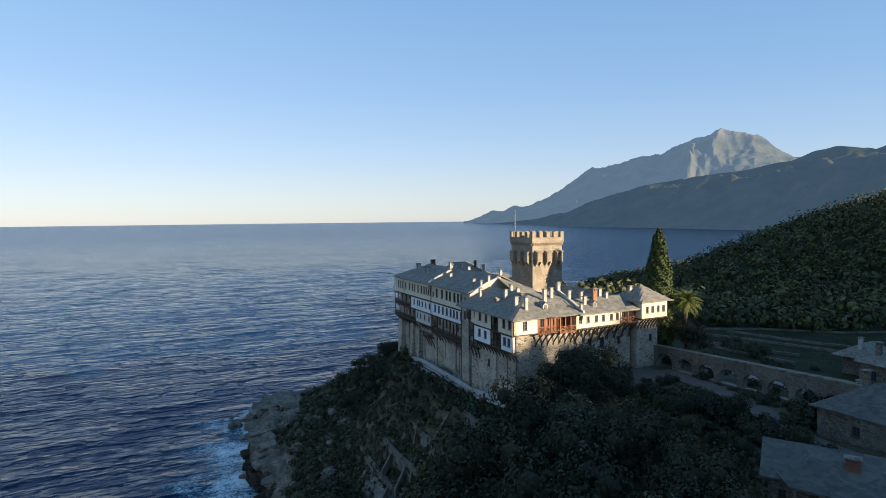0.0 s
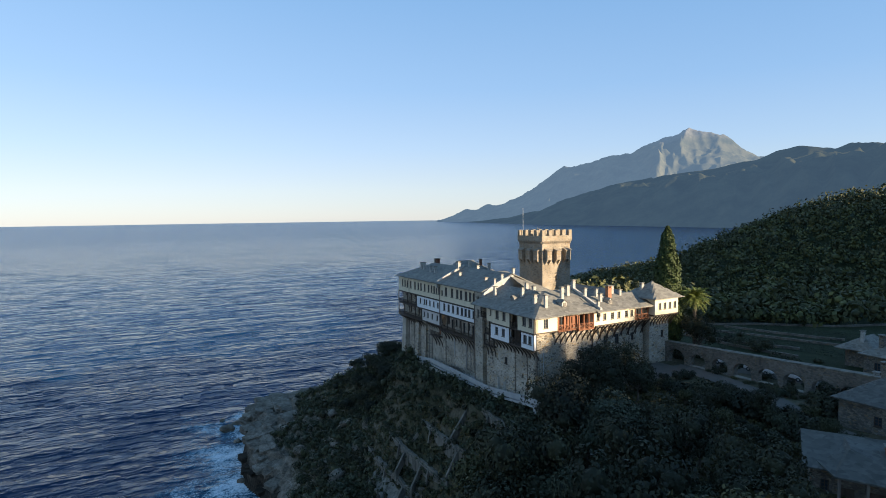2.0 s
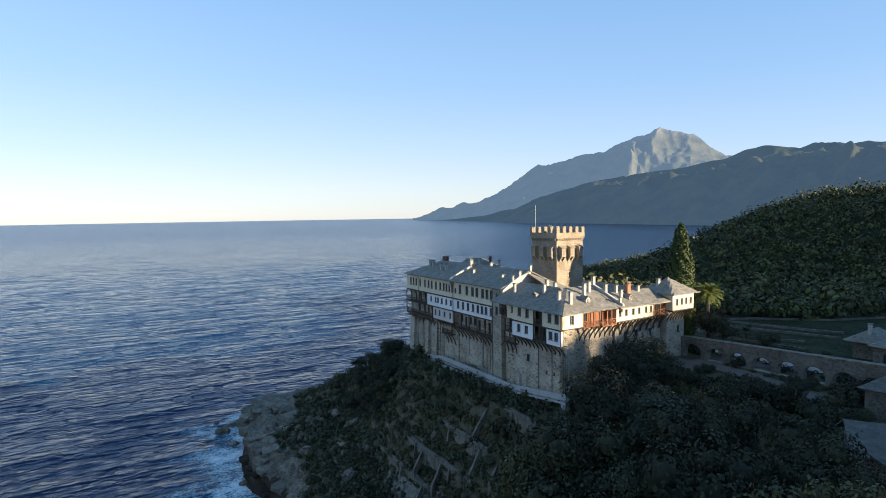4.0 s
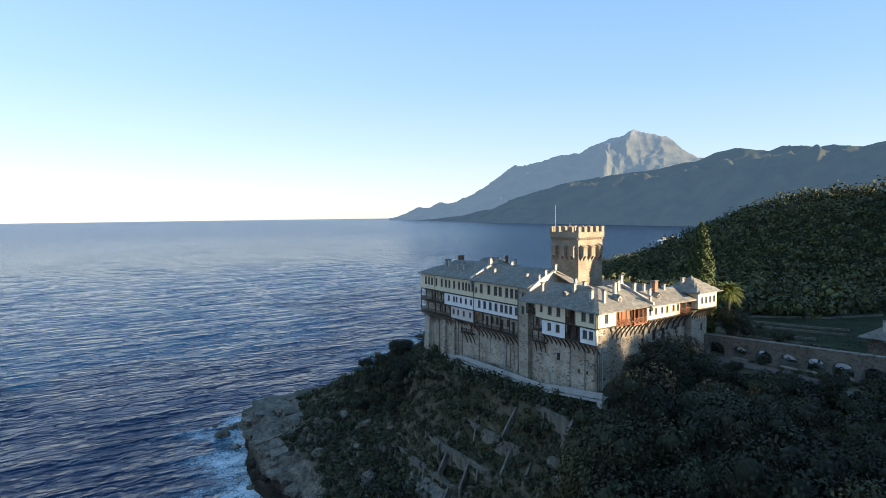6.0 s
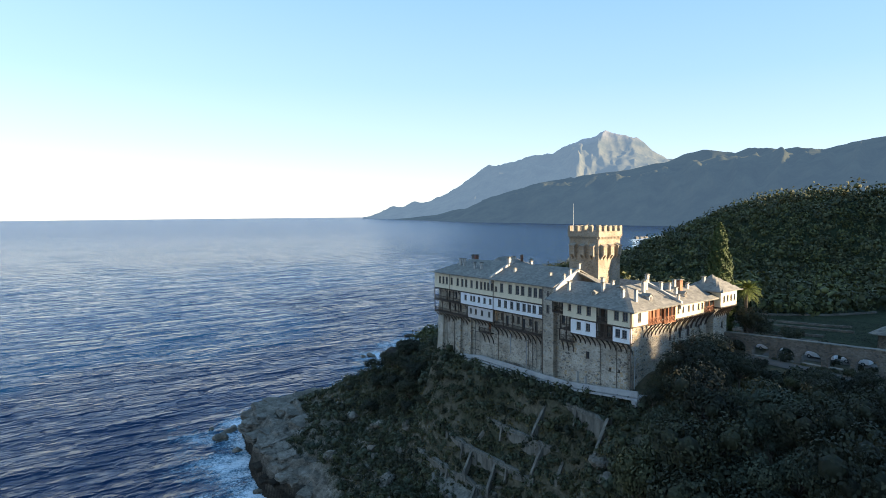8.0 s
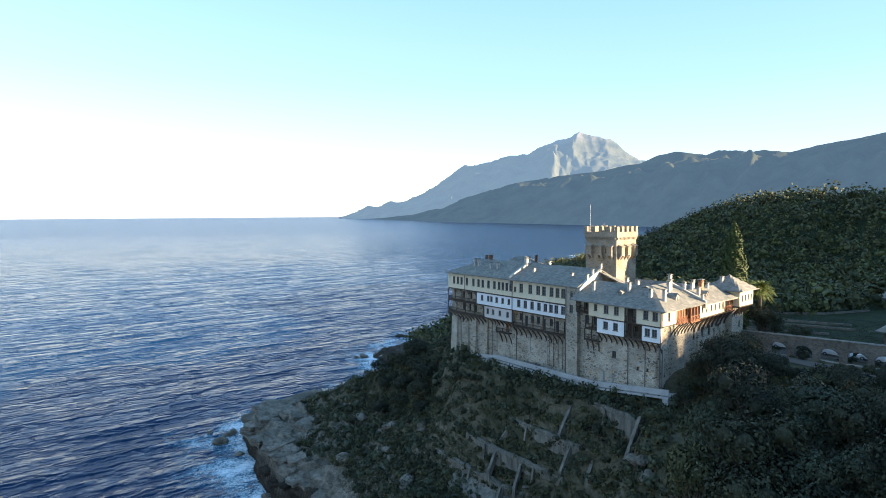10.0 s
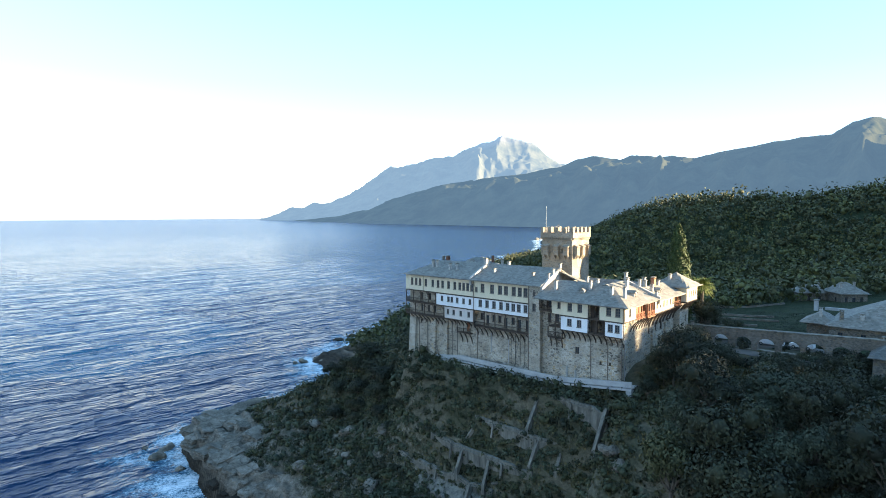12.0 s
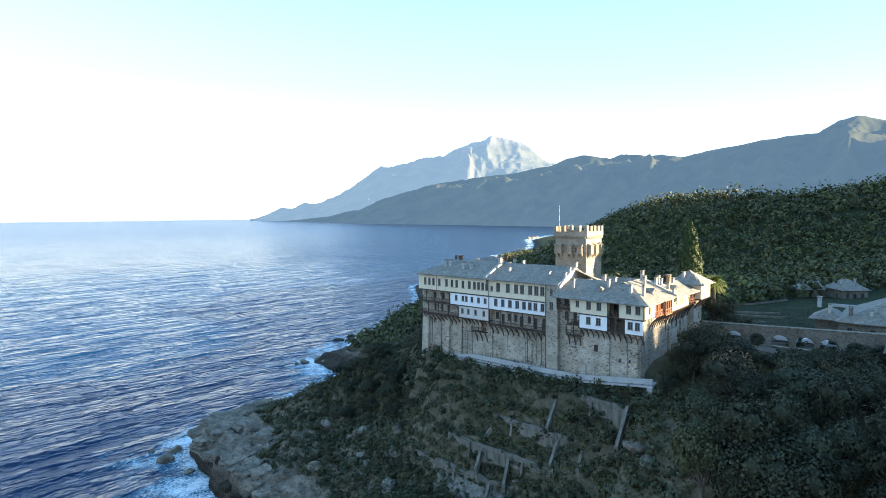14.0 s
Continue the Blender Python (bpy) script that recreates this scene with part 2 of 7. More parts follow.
def ground_material():
    """Dry soil and thin grass; bare layered rock and field grass by the masks of the mesh."""
    m, n, l, p = material("hillside_ground")
    pos = n.new("ShaderNodeNewGeometry").outputs["Position"]
    n1 = noise_tex(n, l, 0.12, 6, 0.65, pos)
    soil = ramp(n, [(0.30, (0.042, 0.046, 0.025)), (0.48, (0.085, 0.078, 0.048)), (0.62, (0.135, 0.118, 0.082)), (0.75, (0.072, 0.076, 0.04))])
    l.new(n1.outputs[0], soil.inputs[0])
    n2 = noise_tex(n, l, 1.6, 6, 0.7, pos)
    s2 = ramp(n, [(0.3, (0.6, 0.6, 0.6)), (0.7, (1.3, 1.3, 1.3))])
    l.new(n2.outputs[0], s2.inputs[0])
    soil_c = mix(n, l, "MULTIPLY", 1.0, soil.outputs[0], s2.outputs[0])
    nr = noise_tex(n, l, 0.35, 8, 0.7, pos, (0.5, 0.5, 2.2))
    rock = ramp(n, [(0.25, (0.055, 0.047, 0.037)), (0.45, (0.15, 0.13, 0.102)), (0.6, (0.235, 0.205, 0.165)), (0.8, (0.33, 0.29, 0.235))])
    l.new(nr.outputs[0], rock.inputs[0])
    vor = n.new("ShaderNodeTexVoronoi")
    vor.feature = "DISTANCE_TO_EDGE"
    vor.inputs["Scale"].default_value = 0.3
    wob = mix(n, l, "ADD", 1.0, pos, mix(n, l, "MULTIPLY", 1.0, nr.outputs["Color"], (5.0, 5.0, 5.0)))
    l.new(wob, vor.inputs["Vector"])
    crack = ramp(n, [(0.0, (0.5, 0.48, 0.46)), (0.035, (1, 1, 1))])
    l.new(vor.outputs["Distance"], crack.inputs[0])
    rock_c = mix(n, l, "MULTIPLY", 0.9, mix(n, l, "MULTIPLY", 0.7, rock.outputs[0], s2.outputs[0]), crack.outputs[0])
    a1 = n.new("ShaderNodeAttribute")
    a1.attribute_name = "rock"
    a2 = n.new("ShaderNodeAttribute")
    a2.attribute_name = "field"
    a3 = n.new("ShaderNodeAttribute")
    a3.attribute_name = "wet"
    nf = noise_tex(n, l, 0.25, 6, 0.7, pos)
    field = ramp(n, [(0.3, (0.016, 0.024, 0.010)), (0.55, (0.030, 0.040, 0.017)), (0.75, (0.055, 0.055, 0.03))])
    l.new(nf.outputs[0], field.inputs[0])
    edge = n.new("ShaderNodeMath")
    edge.operation = "ADD"
    l.new(a1.outputs["Fac"], edge.inputs[0])
    sub = n.new("ShaderNodeMath")
    sub.operation = "MULTIPLY_ADD"
    sub.inputs[1].default_value, sub.inputs[2].default_value = 1.4, -0.7
    l.new(n2.outputs[0], sub.inputs[0])
    l.new(sub.outputs[0], edge.inputs[1])
    er = ramp(n, [(0.35, (0, 0, 0)), (0.6, (1, 1, 1))])
    l.new(edge.outputs[0], er.inputs[0])
    c = mix(n, l, "MIX", er.outputs[0], soil_c, rock_c)
    c = mix(n, l, "MIX", a2.outputs["Fac"], c, mix(n, l, "MULTIPLY", 0.8, field.outputs[0], s2.outputs[0]))
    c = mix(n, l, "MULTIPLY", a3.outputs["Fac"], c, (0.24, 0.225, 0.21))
    l.new(c, p.inputs["Base Color"])
    p.inputs["Roughness"].default_value = 0.95
    p.inputs["Specular IOR Level"].default_value = 0.15
    hh = mix(n, l, "ADD", 0.6, nr.outputs[0], mix(n, l, "MULTIPLY", 1.0, crack.outputs[0], n2.outputs[0]))
    relief(n, l, p, hh, 0.9, 0.5)
    return m


GROUND = ground_material()


def sea_material():
    """Deep blue water: a wind-driven swell, chop and ripples as relief, foam where the mask and its own noise say."""
    m, n, l, p = material("sea_water")
    pos = n.new("ShaderNodeNewGeometry").outputs["Position"]
    mp = n.new("ShaderNodeMapping")
    mp.inputs["Rotation"].default_value = (0, 0, radians(-SWELL_TURN))
    l.new(pos, mp.inputs["Vector"])
    under = None
    # trains of ripples, each a little askew to the next, then fine chop
    for length, askew, height in ((26.0, -6, 0.7), (11.0, 7, 0.38), (6.3, -11, 0.30), (3.9, 14, 0.21), (2.3, -4, 0.13)):
        turn = n.new("ShaderNodeMapping")
        turn.inputs["Rotation"].default_value = (0, 0, radians(askew))
        l.new(mp.outputs[0], turn.inputs["Vector"])
        wave = n.new("ShaderNodeTexWave")
        wave.bands_direction = "Y"
        wave.inputs["Scale"].default_value = 0.314 / length
        wave.inputs["Distortion"].default_value = 7.0
        wave.inputs["Detail"].default_value = 3.0
        wave.inputs["Detail Scale"].default_value = 1.6
        wave.inputs["Detail Roughness"].default_value = 0.6
        l.new(turn.outputs[0], wave.inputs["Vector"])
        bump = n.new("ShaderNodeBump")
        bump.inputs["Strength"].default_value, bump.inputs["Distance"].default_value = 1.0, height
        l.new(wave.outputs["Fac"], bump.inputs["Height"])
        if under:
            l.new(under.outputs[0], bump.inputs["Normal"])
        under = bump
    c = noise_tex(n, l, 1.5, 5, 0.7, mp.outputs[0], (0.45, 1.0, 1.0))
    b2 = n.new("ShaderNodeBump")
    b2.inputs["Strength"].default_value, b2.inputs["Distance"].default_value = 1.0, 0.22
    l.new(c.outputs[0], b2.inputs["Height"])
    l.new(under.outputs[0], b2.inputs["Normal"])
    l.new(b2.outputs[0], p.inputs["Normal"])
    a = n.new("ShaderNodeAttribute")
    a.attribute_name = "foam"
    f1 = noise_tex(n, l, 0.085, 8, 0.72, pos)
    f2 = noise_tex(n, l, 1.3, 6, 0.8, pos)
    def madd(v, k, c):
        q = n.new("ShaderNodeMath")
        q.operation = "MULTIPLY_ADD"
        q.inputs[1].default_value = k
        l.new(v, q.inputs[0])
        if hasattr(c, "is_output"):
            l.new(c, q.inputs[2])
        else:
            q.inputs[2].default_value = c
        return q.outputs[0]

    spread = madd(f1.outputs[0], 2.3, madd(f2.outputs[0], 1.9, -2.1))
    t = madd(a.outputs["Fac"], 1.0, spread)
    k = n.new("ShaderNodeMapRange")
    k.inputs["From Min"].default_value, k.inputs["From Max"].default_value = 0.30, 0.75
    l.new(t, k.inputs["Value"])
    big = noise_tex(n, l, 0.006, 4, 0.5, pos, (0.4, 1, 1))
    deep = ramp(n, [(0.3, (0.0003, 0.016, 0.052)), (0.7, (0.0004, 0.021, 0.066))])
    l.new(big.outputs[0], deep.inputs[0])
    teal = n.new("ShaderNodeMapRange")
    teal.inputs["From Min"].default_value, teal.inputs["From Max"].default_value = 0.05, 0.5
    l.new(t, teal.inputs["Value"])
    stirred = mix(n, l, "MIX", teal.outputs[0], deep.outputs[0], (0.06, 0.20, 0.27))
    l.new(mix(n, l, "MIX", k.outputs[0], stirred, (0.72, 0.77, 0.80)), p.inputs["Base Color"])
    ch = n.new("ShaderNodeAttribute")
    ch.attribute_name = "chop"
    rr = n.new("ShaderNodeMapRange")
    rr.inputs["To Min"].default_value, rr.inputs["To Max"].default_value = 0.05, 0.2
    l.new(ch.outputs["Fac"], rr.inputs["Value"])
    rf = n.new("ShaderNodeMath")
    rf.operation = "MAXIMUM"
    l.new(rr.outputs[0], rf.inputs[0])
    l.new(k.outputs[0], rf.inputs[1])
    l.new(rf.outputs[0], p.inputs["Roughness"])
    p.inputs["IOR"].default_value = 1.33
    p.inputs["Specular IOR Level"].default_value = 0.25
    p.inputs["Specular Tint"].default_value = (0.25, 0.72, 1.0, 1)
    return m


SWELL_TURN = 24.0
SEA = sea_material()


def far_material(name, low, high, rockcol, haze, glow):
    """Far wooded mountain, the distance backdrop: a bluish surface glow paints the air's haze."""
    m, n, l, p = material(name)
    pos = n.new("ShaderNodeNewGeometry").outputs["Position"]
    n1 = noise_tex(n, l, 0.008, 8, 0.62, pos)
    r = ramp(n, [(0.35, low), (0.65, high)])
    l.new(n1.outputs[0], r.inputs[0])
    a = n.new("ShaderNodeAttribute")
    a.attribute_name = "rock"
    nr = noise_tex(n, l, 0.02, 8, 0.7, pos, (1, 1, 0.35))
    rk = ramp(n, [(0.35, tuple(c * 0.45 for c in rockcol)), (0.6, rockcol)])
    l.new(nr.outputs[0], rk.inputs[0])
    l.new(mix(n, l, "MIX", a.outputs["Fac"], r.outputs[0], rk.outputs[0]), p.inputs["Base Color"])
    p.inputs["Roughness"].default_value = 1.0
    p.inputs["Specular IOR Level"].default_value = 0.0
    # haze painted as emission: the slopes glow bluish, no air lies between
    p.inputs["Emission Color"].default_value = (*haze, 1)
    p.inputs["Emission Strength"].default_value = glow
    relief(n, l, p, n1.outputs[0], 0.35, 14.0)
    return m


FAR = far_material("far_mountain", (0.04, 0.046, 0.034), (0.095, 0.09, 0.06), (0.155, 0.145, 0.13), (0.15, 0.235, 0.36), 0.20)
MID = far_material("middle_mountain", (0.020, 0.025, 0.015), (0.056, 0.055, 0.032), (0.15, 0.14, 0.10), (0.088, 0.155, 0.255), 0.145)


# ---------------------------------------------------------------- meshes
def mesh_object(name, verts, faces, mat, parent=None, smooth=False):
    me = bpy.data.meshes.new(name)
    me.from_pydata([tuple(v) for v in verts], [], [tuple(f) for f in faces])
    me.materials.append(mat)
    if smooth:
        me.polygons.foreach_set("use_smooth", [True] * len(me.polygons))
    me.update()
    ob = new(name, me)
    ob.parent = parent
    return ob


def attribute(ob, name, values):
    a = ob.data.attributes.new(name, "FLOAT", "POINT")
    a.data.foreach_set("value", np.asarray(values, dtype=np.float32))


def grid_faces(nu, nv, wrap=False):
    i, j = np.meshgrid(np.arange(nu - (0 if wrap else 1)), np.arange(nv - 1), indexing="ij")
    i2 = (i + 1) % nu
    return np.stack([i * nv + j, i2 * nv + j, i2 * nv + j + 1, i * nv + j + 1], -1).reshape(-1, 4)


def fbm(x, y, scale, octaves=4, seed=0.0, ridged=False):
    out, amp, tot = np.zeros(x.shape), 1.0, 0.0
    flat_x, flat_y = x.ravel(), y.ravel()
    for o in range(octaves):
        s = scale * 2 ** o
        v = np.array([noise.noise((a * s + seed, b * s - seed, seed * 0.37 + o)) for a, b in zip(flat_x, flat_y)]).reshape(x.shape)
        out += amp * ((1 - 2 * np.abs(v)) if ridged else v)
        tot += amp
        amp *= 0.5
    return out / tot


# ---------------------------------------------------------------- land
# coast, from the near shore round the headland to the far bay (land lies to its right)
COAST = np.array([(90, -500), (60, -200), (-10, -40), (-30, 15), (-41, 62), (-45, 100), (-51, 128), (-55, 142), (-62, 150), (-66, 161), (-71, 180), (-75, 194),
                  (-66, 208), (-45, 214), (-26, 238), (-17, 262), (-27, 288), (-14, 297), (0, 318), (9, 335), (74, 434), (106, 553), (176, 623), (281, 718), (347, 872), (425, 900),
                  (520, 1060), (620, 1262), (760, 1420), (1000, 1550), (1500, 1650)], float)


def inland(x, y):
    """Distance from the coast: positive on land, negative at sea."""
    best = np.full(x.shape, 1e9)
    for a, b in zip(COAST[:-1], COAST[1:]):
        ab = b - a
        k = np.clip(((x - a[0]) * ab[0] + (y - a[1]) * ab[1]) / (ab @ ab), 0, 1)
        best = np.minimum(best, np.hypot(x - a[0] - k * ab[0], y - a[1] - k * ab[1]))
    ring = np.vstack([COAST, [(3000, 1650), (3000, -500)]])
    inside = np.zeros(x.shape, bool)
    for a, b in zip(ring, np.roll(ring, -1, 0)):
        if a[1] != b[1]:
            inside ^= ((a[1] > y) != (b[1] > y)) & (x < (b[0] - a[0]) * (y - a[1]) / (b[1] - a[1]) + a[0])
    return np.where(inside, best, -best)


def ridge(x, y, line, width):
    """A long hill: crest heights along a line, falling off to both sides."""
    out = np.zeros(x.shape)
    for a, b in zip(line[:-1], line[1:]):
        a, b = np.array(a, float), np.array(b, float)
        ab = (b - a)[:2]
        k = np.clip(((x - a[0]) * ab[0] + (y - a[1]) * ab[1]) / (ab @ ab), 0, 1)
        d = np.hypot(x - a[0] - k * ab[0], y - a[1] - k * ab[1])
        out = np.maximum(out, (a[2] + k * (b[2] - a[2])) * np.exp(-(d / width) ** 2))
    return out


TURN_B = 28.4
BX, BY = 6.25, 88.125
CB, SB = math.cos(radians(TURN_B)), math.sin(radians(TURN_B))


def to_world(lx, ly):
    return BX + lx * CB - ly * SB, BY + lx * SB + ly * CB


def to_local(x, y):
    return (x - BX) * CB + (y - BY) * SB, -(x - BX) * SB + (y - BY) * CB


# profile of the stepped cliff garden, down from the foot of the walls
STEP_X = [-24, -15.6, -11.9, -11.1, -9.9, -9.0, -7.3, -6.3, -4.4, -3.2, 0]
STEP_Z = [8.5, 16.0, 18.9, 21.3, 23.0, 26.4, 28.4, 31.8, 34.6, 38.4, 39.6]


def ground_height(x, y, rough=True):
    d = inland(x, y)
    lx, ly = to_local(x, y)
    shore = (np.abs(d) < 30) & (np.hypot(x, y - 150) < 230)
    if rough and shore.any():
        d = d.copy()
        d[shore] += 3.4 * fbm(x[shore], y[shore], 0.06, 3, 31.0) * ease(30, 12, np.abs(d[shore]))
    steep = np.interp(d, [-40, -6, 0, 2.5, 5, 14, 22, 30, 36, 41, 47, 62, 160, 400], [-25, -5, -0.6, 3.5, 6.5, 13, 18, 25, 31.5, 36.5, 40, 43, 41, 44])
    shelf = np.interp(d, [-40, -6, 0, 1.0, 2.2, 11, 22, 34, 44, 75, 160, 400], [-25, -5, -0.6, 5.0, 7.5, 9.6, 15.5, 27, 37.0, 42, 41, 44])
    low = np.interp(d, [-40, -6, 0, 4, 20, 60, 150, 300, 500], [-25, -5, -0.6, 2.2, 7, 14, 27, 42, 46])
    tip = ease(60, 85, ly)
    base = steep * (1 - tip) + shelf * tip
    beyond = ease(203, 236, y + 0.25 * x)
    base = base * (1 - beyond) + low * beyond
    # stepped garden on the cliff
    g = ease(-3, 2, ly) * ease(53, 45, ly) * ease(-21, -16, lx) * ease(1.0, -1.5, lx)
    base = base * (1 - g) + np.interp(lx, STEP_X, STEP_Z) * g
    # the headland falls away behind the walls towards its point
    cap = np.interp(ly, [54, 60, 75, 90, 105, 120, 135, 150], [43, 39, 32.5, 24.5, 15.0, 9, 5.4, 4]) + 0.27 * np.maximum(lx - 12, 0)
    base = np.where(ly > 54, np.minimum(base, cap), base)
    # the levelled court and terrace on which the walls stand
    level = 39.0 + 5.6 * ease(-6, 8, lx) * ease(26, 2, ly)
    in_court = ease(-3.5, 1.5, lx) * ease(44, 38, lx) * ease(-34, -22, ly) * ease(58.5, 54, ly)
    base = base * (1 - in_court) + level * in_court
    # fields behind the arcade, falling gently away
    f = ease(36, 50, lx) * ease(-60, -45, ly) * ease(60, 45, ly) * ease(175, 150, lx)
    base = base * (1 - f) + (43.5 - 0.03 * np.maximum(lx - 40, 0)) * f
    # wooded hill beyond, and the long ridge inland that keeps the low sun off the shore
    hill = ridge(x, y, HILL, 66.0)
    back = ridge(x, y, BACK_RIDGE, 120.0)
    out = base + ease(5, 90, d) * (hill + back)
    if rough:
        near = (d > -12) & (np.hypot(x, y - 120) < 260)
        bump = np.zeros(x.shape)
        if near.any():
            bump[near] = fbm(x[near], y[near], 0.045, 5, 3.0, True) * 2.6 + fbm(x[near], y[near], 0.22, 3, 9.0) * 1.3 + 1.5 * fbm(x[near], y[near], 0.33, 2, 14.0, True) * ease(20, 10, d[near])
        # ledges of bedded rock on the bare point
        wob = np.zeros(x.shape)
        if near.any():
            wob[near] = fbm(x[near], y[near], 0.05, 2, 21.0)
        q = (out + 0.12 * lx + 1.4 * wob) / 1.9
        ledge = (np.floor(q) + ease(0.62, 1.0, q - np.floor(q))) * 1.9 - 0.12 * lx - q * 1.9 + 0.12 * lx
        out = out + 0.85 * ledge * ease(24, 17, d) * ease(50, 84, ly) * ease(-1, 2, d)
        out = out + bump * ease(-3, 6, d) * (1 - in_court) * (1 - f) * np.where(d > 60, 0.4, 1.0) * (1 - 0.75 * g)
    return out


HILL = [(180, 358, 22), (196, 356, 28), (232, 380, 36), (282, 402, 44), (280, 340, 46), (250, 332, 40), (280, 338, 46), (298, 302, 40), (330, 276, 36), (352, 262, 37), (430, 220, 50)]
BACK_RIDGE = [(110, -330, 50), (180, -190, 64), (260, -40, 65.3), (390, 70, 67.5), (520, 165, 70), (800, 330, 100)]


def build_land():
    rings = np.concatenate([[0.5], np.cumsum(np.full(138, 1.0)) + 0.5, 138 * 1.035 ** np.arange(1, 76)])
    ang = np.linspace(0, 2 * np.pi, 560, endpoint=False)
    a, r = np.meshgrid(ang, rings, indexing="ij")
    x, y = -5 + r * np.cos(a), 130 + r * np.sin(a)
    z = ground_height(x, y)
    d = inland(x, y)
    z = np.where(d < -30, -25, z)
    faces = grid_faces(len(ang), len(rings), True)
    keep = (d.ravel()[faces] > -32).any(1)
    ob = mesh_object("ground", np.stack([x, y, z], -1).reshape(-1, 3), faces[keep], GROUND, smooth=True)
    lx, ly = to_local(x, y)
    rock = np.maximum(ease(20, 12, d) * ease(80, 104, ly), ease(11, 4, d))
    rock = np.maximum(rock, 0.45 * ease(40, 20, d))
    attribute(ob, "rock", rock.ravel())
    field = ease(32, 40, lx) * ease(-60, -45, ly) * ease(70, 50, ly) * ease(175, 150, lx)
    # the dark field colour also covers the ground between the forest trees
    attribute(ob, "field", np.maximum(field, ease(44, 60, lx) * ease(10, 20, d)).ravel())
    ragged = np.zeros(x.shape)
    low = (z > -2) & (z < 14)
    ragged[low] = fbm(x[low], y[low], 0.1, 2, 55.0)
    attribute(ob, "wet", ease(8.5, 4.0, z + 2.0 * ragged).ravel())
    face_rock = rock.ravel()[faces[keep]].min(1) > 0.5
    ob.data.polygons.foreach_set("use_smooth", ~face_rock)
    tagged(ob, "rocky headland and hillside with dry soil and scrub above the sea", "ground", kind="structure")
    return ob


ground = build_land()


def height_at(x, y):
    hit, place, _, _ = ground.ray_cast((x, y, 400), (0, 0, -1))
    return place.z if hit else 0.0


def sea_level(r):
    """The sheet lifts gently with distance, so that its edge lies where the true horizon does."""
    return 50.5 * (np.clip(r - 600, 0, None) / 4280) ** 1.25


def build_sea():
    """One sheet to the horizon: long-crested wind waves, of which only the longer ones are carried far out."""
    rings, steps = [0, 40, 70, 100, 120, 132, 140.0], [140.0, 600.0, 1700.0]
    while rings[-1] < 4860:
        rings.append(rings[-1] * (1 + float(np.interp(rings[-1], steps, [0.004, 0.0046, 0.015]))))
    rings = np.array(rings)
    ang = np.radians(np.concatenate([np.linspace(-60, 10, 400), np.linspace(10, 36, 50)[1:], np.linspace(36, 298, 80)[1:-1]]))
    a, r = np.meshgrid(ang, rings, indexing="ij")
    x, y = -30 + r * np.sin(a), 4 + r * np.cos(a)
    z = sea_level(r)
    d = -inland(x, y)
    rng = np.random.default_rng(6)
    cell = r * np.interp(r, steps, [0.004, 0.0046, 0.015]) + 0.05
    calm = ease(-4, 18, d) * 0.75 + 0.25
    dx, dy = np.zeros(x.shape), np.zeros(x.shape)
    for i in range(90):
        if i < 44:
            lam, turn, slope = 5.5 * 3.6 ** rng.random(), 0.12, 0.015
        elif i < 76:
            lam, turn, slope = 1.7 * 2.7 ** rng.random(), 0.38, 0.018
        else:
            lam, turn, slope = 20.0 * 3.5 ** rng.random(), 0.16, 0.006
        th = radians(90 + SWELL_TURN) + rng.normal(0, turn)
        k = 2 * np.pi / lam
        amp = slope / k * ease(2.0, 3.4, lam / cell) * calm
        ph = k * (x * math.cos(th) + y * math.sin(th)) + rng.uniform(0, 6.283)
        z = z + amp * np.sin(ph)
        dx += amp * np.cos(ph) * math.cos(th) * 0.9
        dy += amp * np.cos(ph) * math.sin(th) * 0.9
    ob = mesh_object("water", np.stack([x + dx, y + dy, z], -1).reshape(-1, 3), grid_faces(len(ang), len(rings), True), SEA, smooth=True)
    # surf on the open side of the headland and among the rocks behind it
    surf = -0.3 + 0.82 * ease(38, -4, d) * ease(60, 140, y) * ease(460, 300, y) + 0.7 * ease(14, 0, d) * ease(300, 460, y) * ease(1700, 1300, y)
    attribute(ob, "foam", surf.ravel())
    attribute(ob, "chop", ease(250, 2400, r).ravel())
    tagged(ob, "deep blue open sea with wind waves and white surf along the rocks", "sea", kind="structure")


build_sea()


